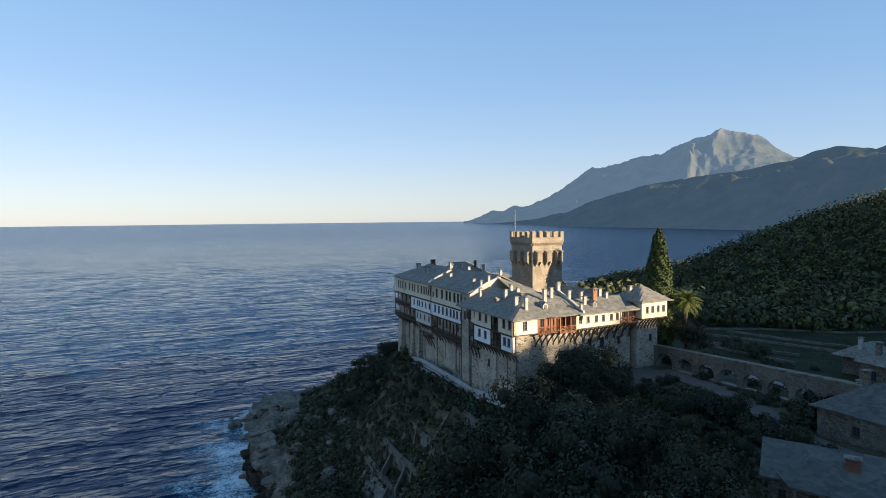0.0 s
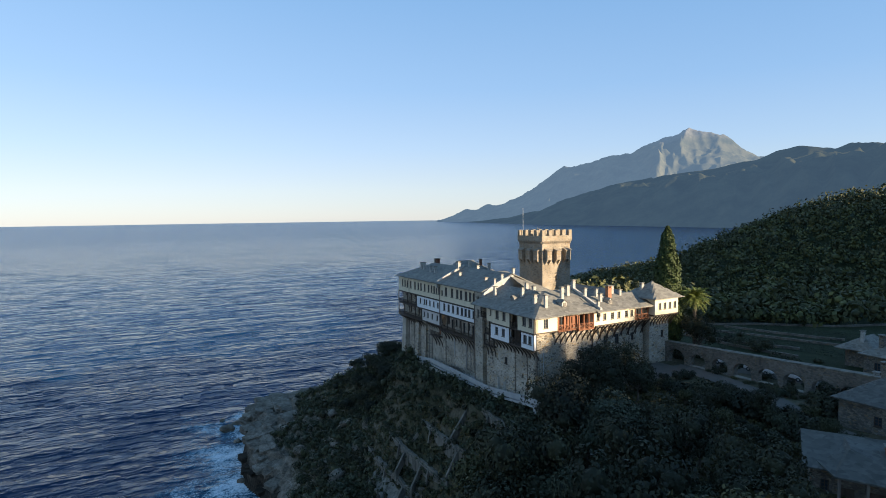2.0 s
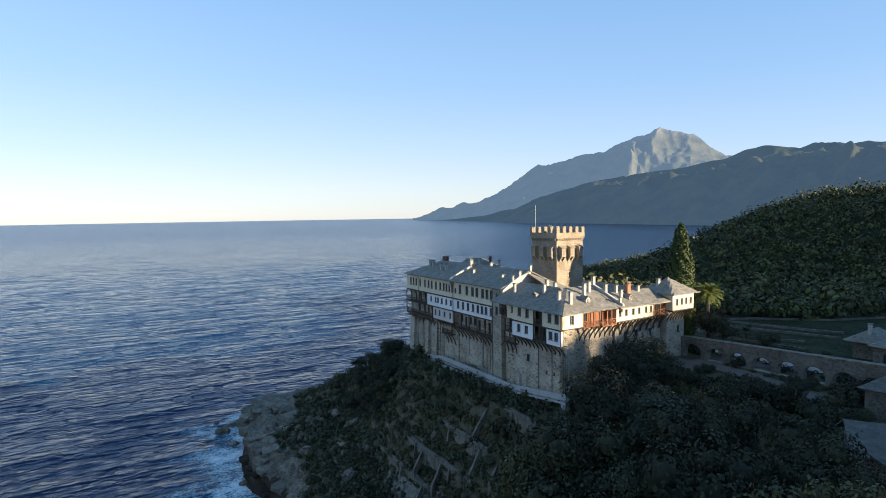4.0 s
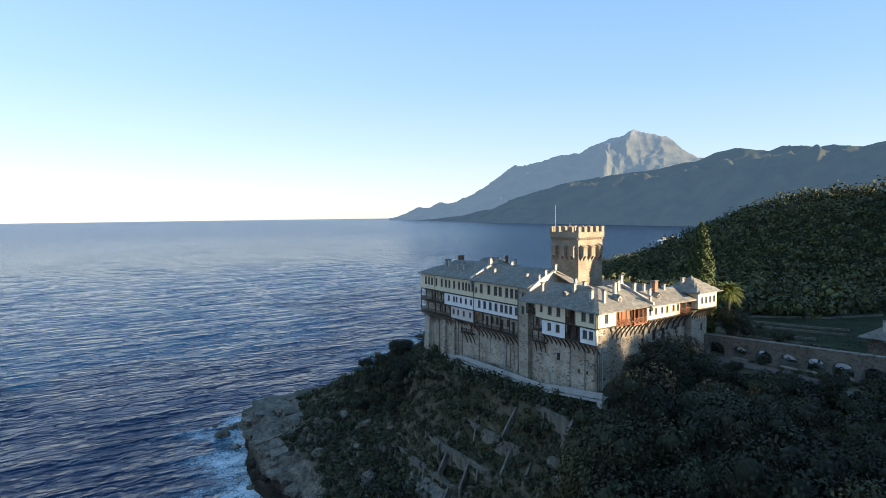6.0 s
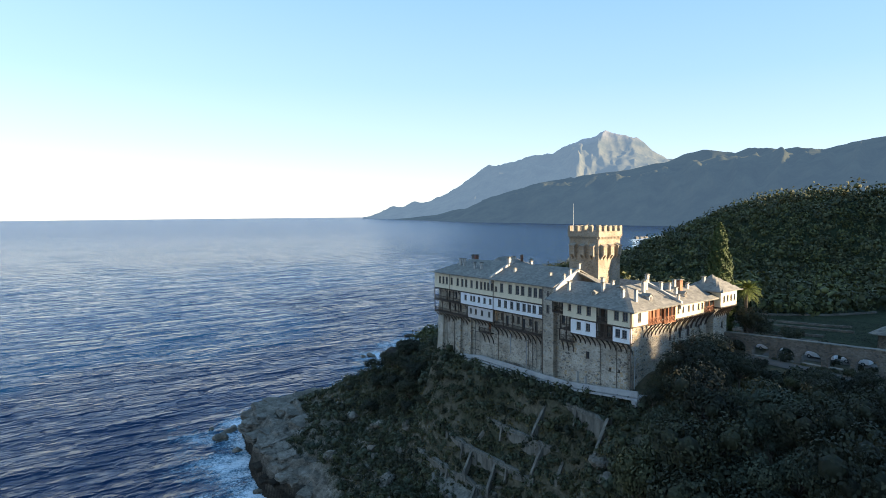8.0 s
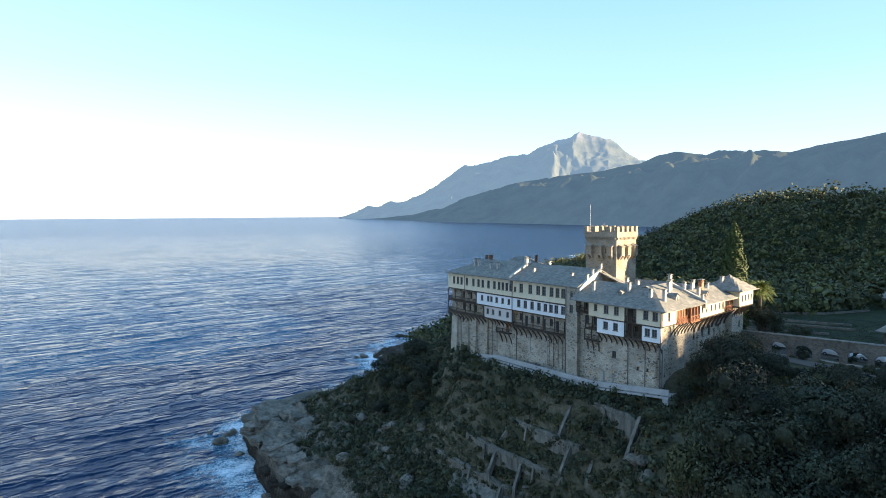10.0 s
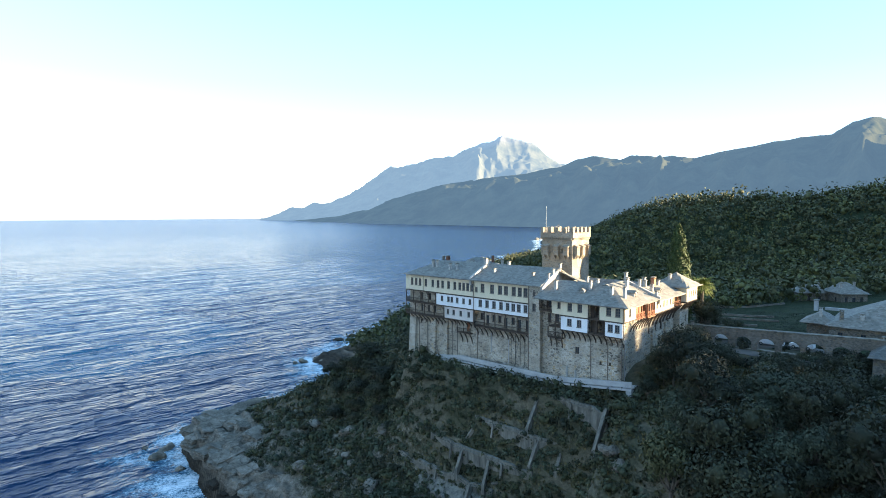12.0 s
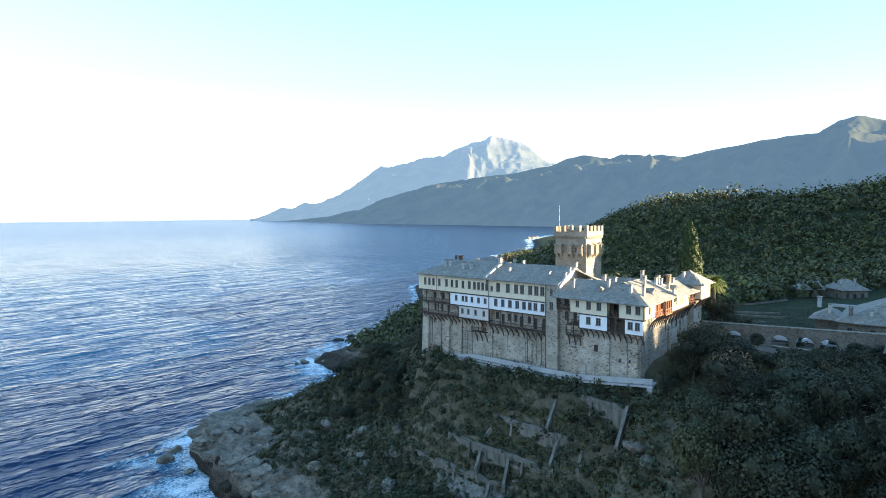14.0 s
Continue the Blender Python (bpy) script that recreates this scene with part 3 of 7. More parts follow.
def far_range(name, az, el, shore, crest, mat, label, seed, rockline=1e9, carve=0.45, crag=0.35):
    """A mountain range of the distance: shore and crest distances, skyline heights as angles over the level eye."""
    aa = np.linspace(az[0], az[-1], 520)
    top = np.interp(aa, az, el)
    ss, cc = np.interp(aa, *shore), np.interp(aa, *crest)
    rows = np.concatenate([np.linspace(0, 1, 60), [1.03, 1.08, 1.14]])
    k, A = np.meshgrid(rows, np.radians(aa))
    R = ss[:, None] + (cc - ss)[:, None] * k
    x, y = -30 + R * np.sin(A), 4 + R * np.cos(A)
    warp = 5.0 * np.clip(1 - k, 0, 1) ** 0.45 * (fbm(x * 0.9, y * 0.9, 0.0007, 3, seed + 5) + 0.35 * np.sin(A * 9 + seed))
    zc = 72 + cc[:, None] * np.tan(np.radians(np.interp(np.degrees(A) + warp, az, el)))
    z0 = sea_level(R) - 4
    rd = fbm(A * 3600 + 90 * fbm(x, y, 0.002, 2, seed + 8), R * 0.30, 0.0034, 4, seed, True)
    prof = np.where(k <= 1, 1 - (1 - np.clip(k, 0, 1)) ** 1.45, 1 - (k - 1) * 3.0)
    z = z0 + np.maximum(zc - z0, 0) * prof
    cut = rd - 0.4 - 0.5 * ease(0.55, 0.97, k)
    z = z + np.where(k > 0.6, np.minimum(cut, 0), cut) * carve * (zc - 60) * np.clip(np.minimum(k * 4, (1 - k) * 4.0), 0, 1)
    z = z + 44 * crag * (fbm(x, y, 0.0045, 5, seed + 2, True) - 0.45) * ease(0.5, 0.95, k) * np.where(k > 1, 0, 1)
    ob = mesh_object(name, np.stack([x, y, z], -1).reshape(-1, 3), grid_faces(len(aa), len(rows)), mat, smooth=True)
    attribute(ob, "rock", (ease(rockline - 60, rockline + 60, z + 60 * rd)).ravel())
    return tagged(ob, label, "mountain", kind="structure")


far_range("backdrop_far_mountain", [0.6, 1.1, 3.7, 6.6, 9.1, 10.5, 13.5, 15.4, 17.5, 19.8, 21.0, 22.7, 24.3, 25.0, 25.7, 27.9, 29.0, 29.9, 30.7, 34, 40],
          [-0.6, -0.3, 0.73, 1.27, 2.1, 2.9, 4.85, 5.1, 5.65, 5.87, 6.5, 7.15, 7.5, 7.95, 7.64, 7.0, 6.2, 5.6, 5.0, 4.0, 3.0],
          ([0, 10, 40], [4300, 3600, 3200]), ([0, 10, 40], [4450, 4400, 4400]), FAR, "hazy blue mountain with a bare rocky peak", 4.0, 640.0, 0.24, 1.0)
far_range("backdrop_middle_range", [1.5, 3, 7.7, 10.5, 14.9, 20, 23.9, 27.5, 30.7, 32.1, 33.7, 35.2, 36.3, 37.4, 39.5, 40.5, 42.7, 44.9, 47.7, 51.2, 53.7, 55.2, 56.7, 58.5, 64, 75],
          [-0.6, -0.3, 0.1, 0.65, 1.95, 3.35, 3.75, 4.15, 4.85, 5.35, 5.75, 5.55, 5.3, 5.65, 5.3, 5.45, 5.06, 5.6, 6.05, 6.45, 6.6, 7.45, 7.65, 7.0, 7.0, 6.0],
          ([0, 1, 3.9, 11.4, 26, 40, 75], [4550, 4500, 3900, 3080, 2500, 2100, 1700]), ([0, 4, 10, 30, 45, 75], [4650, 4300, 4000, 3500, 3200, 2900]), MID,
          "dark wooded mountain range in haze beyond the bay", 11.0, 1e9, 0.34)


# ---------------------------------------------------------------- building kit
def part(name, bm, mat, parent, label="", smooth=False, m=None):
    """One mesh object under a thing or a part."""
    me = bpy.data.meshes.new(name)
    bm.to_mesh(me)
    bm.free()
    me.materials.append(mat)
    if smooth:
        me.polygons.foreach_set("use_smooth", [True] * len(me.polygons))
    ob = new(name, me)
    ob.parent = parent
    if m is not None:
        ob.matrix_basis = m
    return tagged(ob, label) if label else ob


def again(name, src, parent, m):
    """Another object on the mesh of src."""
    ob = new(name, src.data)
    ob.parent, ob.matrix_basis = parent, m
    return ob


def thing(name, label, category, m=None, group=""):
    ob = new(name)
    ob.empty_display_size = 0.5
    ob.matrix_basis = m if m is not None else pose(BX, BY, 0, 0, 0, TURN_B)
    return tagged(ob, label, category, group)


def box(bm, x0, x1, y0, y1, z0, z1, bevel=0.0):
    vs = [bm.verts.new((x, y, z)) for x in (x0, x1) for y in (y0, y1) for z in (z0, z1)]
    fs = [bm.faces.new([vs[i] for i in f]) for f in ((0, 1, 3, 2), (4, 6, 7, 5), (0, 4, 5, 1), (2, 3, 7, 6), (0, 2, 6, 4), (1, 5, 7, 3))]
    if bevel:
        es = list({e for f in fs for e in f.edges})
        bmesh.ops.bevel(bm, geom=es, offset=bevel, segments=1, affect="EDGES", profile=0.5)
    return vs


def beam(bm, a, b, w, h=None):
    """A squared timber from a to b."""
    a, b = Vector(a), Vector(b)
    d = (b - a).normalized()
    s = d.cross(Vector((0, 0, 1)))
    s = s.normalized() if s.length > 0.01 else Vector((1, 0, 0))
    u = s.cross(d)
    s, u = s * w / 2, u * (h or w) / 2
    vs = [bm.verts.new(p + i * s + j * u) for p in (a, b) for i, j in ((-1, -1), (1, -1), (1, 1), (-1, 1))]
    for f in ((3, 2, 1, 0), (4, 5, 6, 7), (0, 1, 5, 4), (1, 2, 6, 5), (2, 3, 7, 6), (3, 0, 4, 7)):
        bm.faces.new([vs[i] for i in f])


def rod(bm, a, b, r, sides=8, r2=None):
    a, b = Vector(a), Vector(b)
    q = (b - a).to_track_quat("Z", "Y")
    rings = []
    for p, rr in ((a, r), (b, r if r2 is None else r2)):
        rings.append([bm.verts.new(p + q @ Vector((rr * math.cos(2 * math.pi * i / sides), rr * math.sin(2 * math.pi * i / sides), 0))) for i in range(sides)])
    for i in range(sides):
        j = (i + 1) % sides
        bm.faces.new((rings[0][i], rings[0][j], rings[1][j], rings[1][i]))
    bm.faces.new(rings[1])
    bm.faces.new(rings[0][::-1])


def side(facing, plane, u, z, depth):
    """A point of a wall that looks along -x or -y of its house: along it, up, and inwards."""
    return (plane + depth, u, z) if facing == "x" else (u, plane + depth, z)


def wall(parent, mat, facing, plane, a0, a1, z0, z1, openings=(), thick=0.5, name="wall", label="", batter=0.0):
    """A wall with real openings (centre, width, sill, head) through its thickness."""
    bm = bmesh.new()
    us = sorted({a0, a1, *(c + s * w / 2 for c, w, _, _ in openings for s in (-1, 1))})
    zs = sorted({z0, z1, *(h for o in openings for h in o[2:4])})
    if len(openings) == 0:
        us = list(np.linspace(a0, a1, max(2, int((a1 - a0) / 1.5) + 1)))
        zs = list(np.linspace(z0, z1, max(2, int((z1 - z0) / 1.5) + 1)))

    def open_at(i, j):
        if not (0 <= i < len(us) - 1 and 0 <= j < len(zs) - 1):
            return True
        u, z = (us[i] + us[i + 1]) / 2, (zs[j] + zs[j + 1]) / 2
        return any(abs(u - c) < w / 2 and b < z < t for c, w, b, t in openings)

    def p(u, z, d):
        return bm.verts.new(side(facing, plane, u, z, d - batter * (z1 - z) if d == 0 else d))

    for i in range(len(us) - 1):
        for j in range(len(zs) - 1):
            if open_at(i, j):
                continue
            u0, u1, b, t = us[i], us[i + 1], zs[j], zs[j + 1]
            bm.faces.new((p(u0, b, 0), p(u1, b, 0), p(u1, t, 0), p(u0, t, 0)))
            bm.faces.new((p(u0, t, thick), p(u1, t, thick), p(u1, b, thick), p(u0, b, thick)))
            for di, dj, e in ((-1, 0, ((u0, b), (u0, t))), (1, 0, ((u1, b), (u1, t))), (0, -1, ((u0, b), (u1, b))), (0, 1, ((u0, t), (u1, t)))):
                if open_at(i + di, j + dj):
                    (ua, za), (ub, zb) = e
                    bm.faces.new((p(ua, za, 0), p(ub, zb, 0), p(ub, zb, thick), p(ua, za, thick)))
    bmesh.ops.remove_doubles(bm, verts=bm.verts, dist=0.001)
    bmesh.ops.recalc_face_normals(bm, faces=bm.faces)
    return part(name, bm, mat, parent, label)


WINDOW_MESHES = {}


def window(parent, facing, plane, c, w, z0, z1, wood=None, bars=(1, 2), deep=0.14):
    """A glazed casement set back in its opening: frame, sill and bars as one piece, glass as another."""
    h = z1 - z0
    wood = wood or GREYWOOD
    key = (round(w, 2), round(h, 2), wood.name, bars)
    m = pose(*side(facing, plane, c, z0, deep), 0, 0, -90 if facing == "x" else 0)
    if key not in WINDOW_MESHES:
        bm = bmesh.new()
        f = 0.09
        box(bm, -w / 2, -w / 2 + f, -0.04, 0.06, 0, h)
        box(bm, w / 2 - f, w / 2, -0.04, 0.06, 0, h)
        box(bm, -w / 2 + f, w / 2 - f, -0.04, 0.06, h - f, h)
        box(bm, -w / 2 + f, w / 2 - f, -0.04, 0.06, 0, f)
        for i in range(bars[0]):
            x = -w / 2 + w * (i + 1) / (bars[0] + 1)
            box(bm, x - 0.035, x + 0.035, -0.02, 0.04, f, h - f)
        for i in range(bars[1]):
            z = h * (i + 1) / (bars[1] + 1)
            box(bm, -w / 2 + f, w / 2 - f, -0.015, 0.03, z - 0.02, z + 0.02)
        box(bm, -w / 2 - 0.06, w / 2 + 0.06, -deep - 0.09, -0.02, -0.08, 0.0)
        fr = part("window", bm, wood, parent, m=m)
        g = bmesh.new()
        box(g, -w / 2 + 0.04, w / 2 - 0.04, 0.045, 0.06, 0.04, h - 0.04)
        pane = part("pane", g, GLASS, fr)
        WINDOW_MESHES[key] = (fr, pane)
        return fr
    fr = again("window", WINDOW_MESHES[key][0], parent, m)
    again("pane", WINDOW_MESHES[key][1], fr, Matrix())
    return fr


def facade(parent, mat, facing, plane, a0, a1, z0, z1, wins, wood=None, label="", thick=0.5, name="wall", bars=(1, 2)):
    """A wall and its windows, each (centre, width, sill, head)."""
    wall(parent, mat, facing, plane, a0, a1, z0, z1, wins, thick, name, label)
    for c, w, b, t in wins:
        window(parent, facing, plane, c, w, b, t, wood, bars)


def roof(parent, x0, x1, y0, y1, eave, ridge_z, along="y", hip0=0.0, hip1=0.0, mat=None, name="roof", label="", ridge_at=None, seed=1, thick=0.16):
    """A slab roof, gabled or hipped, with a thick ragged eave and a slightly sagging, uneven surface."""
    bm = bmesh.new()
    if along == "x":
        x0, x1, y0, y1 = y0, y1, x0, x1
    mid = (x0 + x1) / 2 if ridge_at is None else ridge_at
    nu, nv = 14, max(8, int((y1 - y0) / 0.9))
    rows = []
    for j in range(nv + 1):
        y = y0 + (y1 - y0) * j / nv
        row = []
        k = 1.0
        if hip0 and y < y0 + hip0:
            k = (y - y0) / hip0
        if hip1 and y > y1 - hip1:
            k = min(k, (y1 - y) / hip1)
        for i in range(nu + 1):
            t = i / nu
            x = x0 + (mid - x0) * t * 2 if t <= 0.5 else mid + (x1 - mid) * (t - 0.5) * 2
            s = min(t, 1 - t) * 2
            z = eave + (ridge_z - eave) * min(s, k)
            z += 0.03 * noise.noise((x * 0.5, y * 0.5, seed)) - 0.10 * math.sin(math.pi * s) * 0.6 * (ridge_z - eave) / 3
            row.append((x, y, z))
        rows.append(row)
    top = [[bm.verts.new((p[0], p[1], p[2]) if along == "y" else (p[1], p[0], p[2])) for p in r] for r in rows]
    low = [[bm.verts.new((p[0], p[1], p[2] - thick) if along == "y" else (p[1], p[0], p[2] - thick)) for p in r] for r in rows]
    for j in range(nv):
        for i in range(nu):
            bm.faces.new((top[j][i], top[j][i + 1], top[j + 1][i + 1], top[j + 1][i]))
            bm.faces.new((low[j][i], low[j + 1][i], low[j + 1][i + 1], low[j][i + 1]))
    for j in range(nv):
        for i, s in ((0, 1), (nu, -1)):
            bm.faces.new((top[j][i], top[j + 1][i], low[j + 1][i], low[j][i]))
    for i in range(nu):
        for j in (0, nv):
            bm.faces.new((top[j][i], top[j][i + 1], low[j][i + 1], low[j][i]))
    bmesh.ops.recalc_face_normals(bm, faces=bm.faces)
    return part(name, bm, mat or SLATE, parent, label)


def chimney(parent, x, y, z0, z1, w=0.9, d=0.75, mat=None, turn=0):
    """A masonry stack with a lantern top: slotted head under a slate cap."""
    w, d, z1 = w * 0.78, d * 0.78, z1 - 0.16 * (z1 - z0)
    bm = bmesh.new()
    h = z1 - z0
    box(bm, -w / 2, w / 2, -d / 2, d / 2, 0, h - 0.62, 0.03)
    box(bm, -w / 2 - 0.07, w / 2 + 0.07, -d / 2 - 0.07, d / 2 + 0.07, h - 0.62, h - 0.52, 0.02)
    for i in (-1, 0, 1):
        for j in (-1, 1):
            cx, cy = i * (w / 2 - 0.1), j * (d / 2 - 0.09)
            box(bm, cx - 0.08, cx + 0.08, cy - 0.08, cy + 0.08, h - 0.52, h - 0.16)
    shaft = part("chimney", bm, mat or LIME, parent, m=pose(x, y, z0, 0, 0, turn))
    cap = bmesh.new()
    vs = box(cap, -w / 2 - 0.13, w / 2 + 0.13, -d / 2 - 0.13, d / 2 + 0.13, h - 0.16, h - 0.06)
    box(cap, -w / 2 + 0.08, w / 2 - 0.08, -d / 2 + 0.06, d / 2 - 0.06, h - 0.06, h, 0.02)
    part("cap", cap, SLATE, shaft, "grey slate chimney cap")
    return shaft


def dormer(parent, facing, plane, c, z, w=1.0, h=0.95, deep=1.6):
    """A small gabled roof window."""
    bm = bmesh.new()

    def P(u, zz, d):
        return bm.verts.new(side(facing, plane, c + u, z + zz, d))

    f = [P(-w / 2, -0.3, 0), P(w / 2, -0.3, 0), P(w / 2, h * 0.65, 0), P(0, h, 0), P(-w / 2, h * 0.65, 0)]
    b = [P(-w / 2, -0.3, deep), P(w / 2, -0.3, deep), P(w / 2, h * 0.65, deep), P(0, h, deep), P(-w / 2, h * 0.65, deep)]
    bm.faces.new(f)
    bm.faces.new(b[::-1])
    for i in range(5):
        j = (i + 1) % 5
        bm.faces.new((f[i], b[i], b[j], f[j]))
    bmesh.ops.recalc_face_normals(bm, faces=bm.faces)
    body = part("dormer", bm, LIME, parent, "small whitewashed dormer")
    r = bmesh.new()
    o = 0.14
    for s in (-1, 1):
        q = [Vector(side(facing, plane, c + s * (w / 2 + o), z + h * 0.65 - 0.1, -o)), Vector(side(facing, plane, c, z + h + 0.05, -o)),
             Vector(side(facing, plane, c, z + h + 0.05, deep)), Vector(side(facing, plane, c + s * (w / 2 + o), z + h * 0.65 - 0.1, deep))]
        lo = [r.verts.new(v) for v in q]
        up = [r.verts.new(v + Vector((0, 0, 0.09))) for v in q]
        for a in ((lo[3], lo[2], lo[1], lo[0]), up, *((lo[i], lo[(i + 1) % 4], up[(i + 1) % 4], up[i]) for i in range(4))):
            r.faces.new(a)
    bmesh.ops.recalc_face_normals(r, faces=r.faces)
    part("dormer_roof", r, SLATE, body)
    window(body, facing, plane - 0.16, c, 0.5, z + 0.05, z + 0.55, bars=(1, 0))


def strut(parent, facing, wall_plane, out_plane, u, z_low, z_top, w=0.17, mat=None, lean=0.0):
    """A bracket: a curved timber from the wall up to the overhang, with its beam end."""
    bm = bmesh.new()
    n = 4
    pts = []
    for i in range(n + 1):
        k = i / n
        d = wall_plane + (out_plane - wall_plane) * (k + 0.18 * math.sin(math.pi * k) * -1)
        pts.append(side(facing, d, u + lean * k, z_low + (z_top - z_low) * k, 0))
    for a, b in zip(pts[:-1], pts[1:]):
        beam(bm, a, b, w)
    beam(bm, side(facing, out_plane - 0.12, u + lean, z_top + 0.05, 0), side(facing, wall_plane + 0.3, u + lean, z_top + 0.05, 0), w)
    return part("bracket", bm, mat or DARKWOOD, parent)


def railing(parent, facing, plane, a0, a1, z, h=1.0, mat=None, gap=0.28, cross=False):
    """A timber balustrade: rails and balusters, or crossed panels."""
    mat = mat or DARKWOOD
    bm = bmesh.new()
    for zz, t in ((z + h, 0.09), (z + 0.12, 0.07)):
        beam(bm, side(facing, plane, a0, zz, 0), side(facing, plane, a1, zz, 0), 0.09, t)
    if cross:
        n = max(1, round((a1 - a0) / 1.0))
        for i in range(n):
            u0, u1 = a0 + (a1 - a0) * i / n, a0 + (a1 - a0) * (i + 1) / n
            beam(bm, side(facing, plane, u0, z + 0.12, 0), side(facing, plane, u1, z + h, 0), 0.08)
            beam(bm, side(facing, plane, u1, z + 0.12, 0), side(facing, plane, u0, z + h, 0), 0.08)
            beam(bm, side(facing, plane, u0, z, 0), side(facing, plane, u0, z + h, 0), 0.09)
    else:
        n = max(1, int((a1 - a0) / gap))
        for i in range(n + 1):
            u = a0 + (a1 - a0) * i / n
            beam(bm, side(facing, plane, u, z + 0.1, 0), side(facing, plane, u, z + h, 0), 0.06)
    return part("railing", bm, mat, parent)


def balcony(parent, facing, plane, back, a0, a1, z, head, mat=None, posts=4, cross=False, roofed=False, braces=False):
    """A timber balcony: floor, posts, railing, and diagonal braces at the head."""
    mat = mat or DARKWOOD
    bm = bmesh.new()
    lo, hi = side(facing, plane - 0.15, a0, z - 0.16, 0), side(facing, back, a1, z, 0)
    box(bm, min(lo[0], hi[0]), max(lo[0], hi[0]), min(lo[1], hi[1]), max(lo[1], hi[1]), z - 0.16, z)
    floor_ob = part("balcony", bm, mat, parent, "timber balcony")
    railing(floor_ob, facing, plane, a0, a1, z, 0.95, mat, cross=cross)
    for i in range(posts):
        u = a0 + (a1 - a0) * i / max(1, posts - 1)
        b = bmesh.new()
        beam(b, side(facing, plane, u, z, 0), side(facing, plane, u, head, 0), 0.16)
        if braces and i < posts - 1:
            beam(b, side(facing, plane, u, head - 0.8, 0), side(facing, plane, u + 0.7, head - 0.05, 0), 0.1)
        part("post", b, mat, floor_ob)
    return floor_ob


def pipe(parent, pts, r=0.07, mat=None, name="drainpipe"):
    bm = bmesh.new()
    for a, b in zip(pts[:-1], pts[1:]):
        rod(bm, a, b, r, 6)
    return part(name, bm, mat or LEADP, parent)


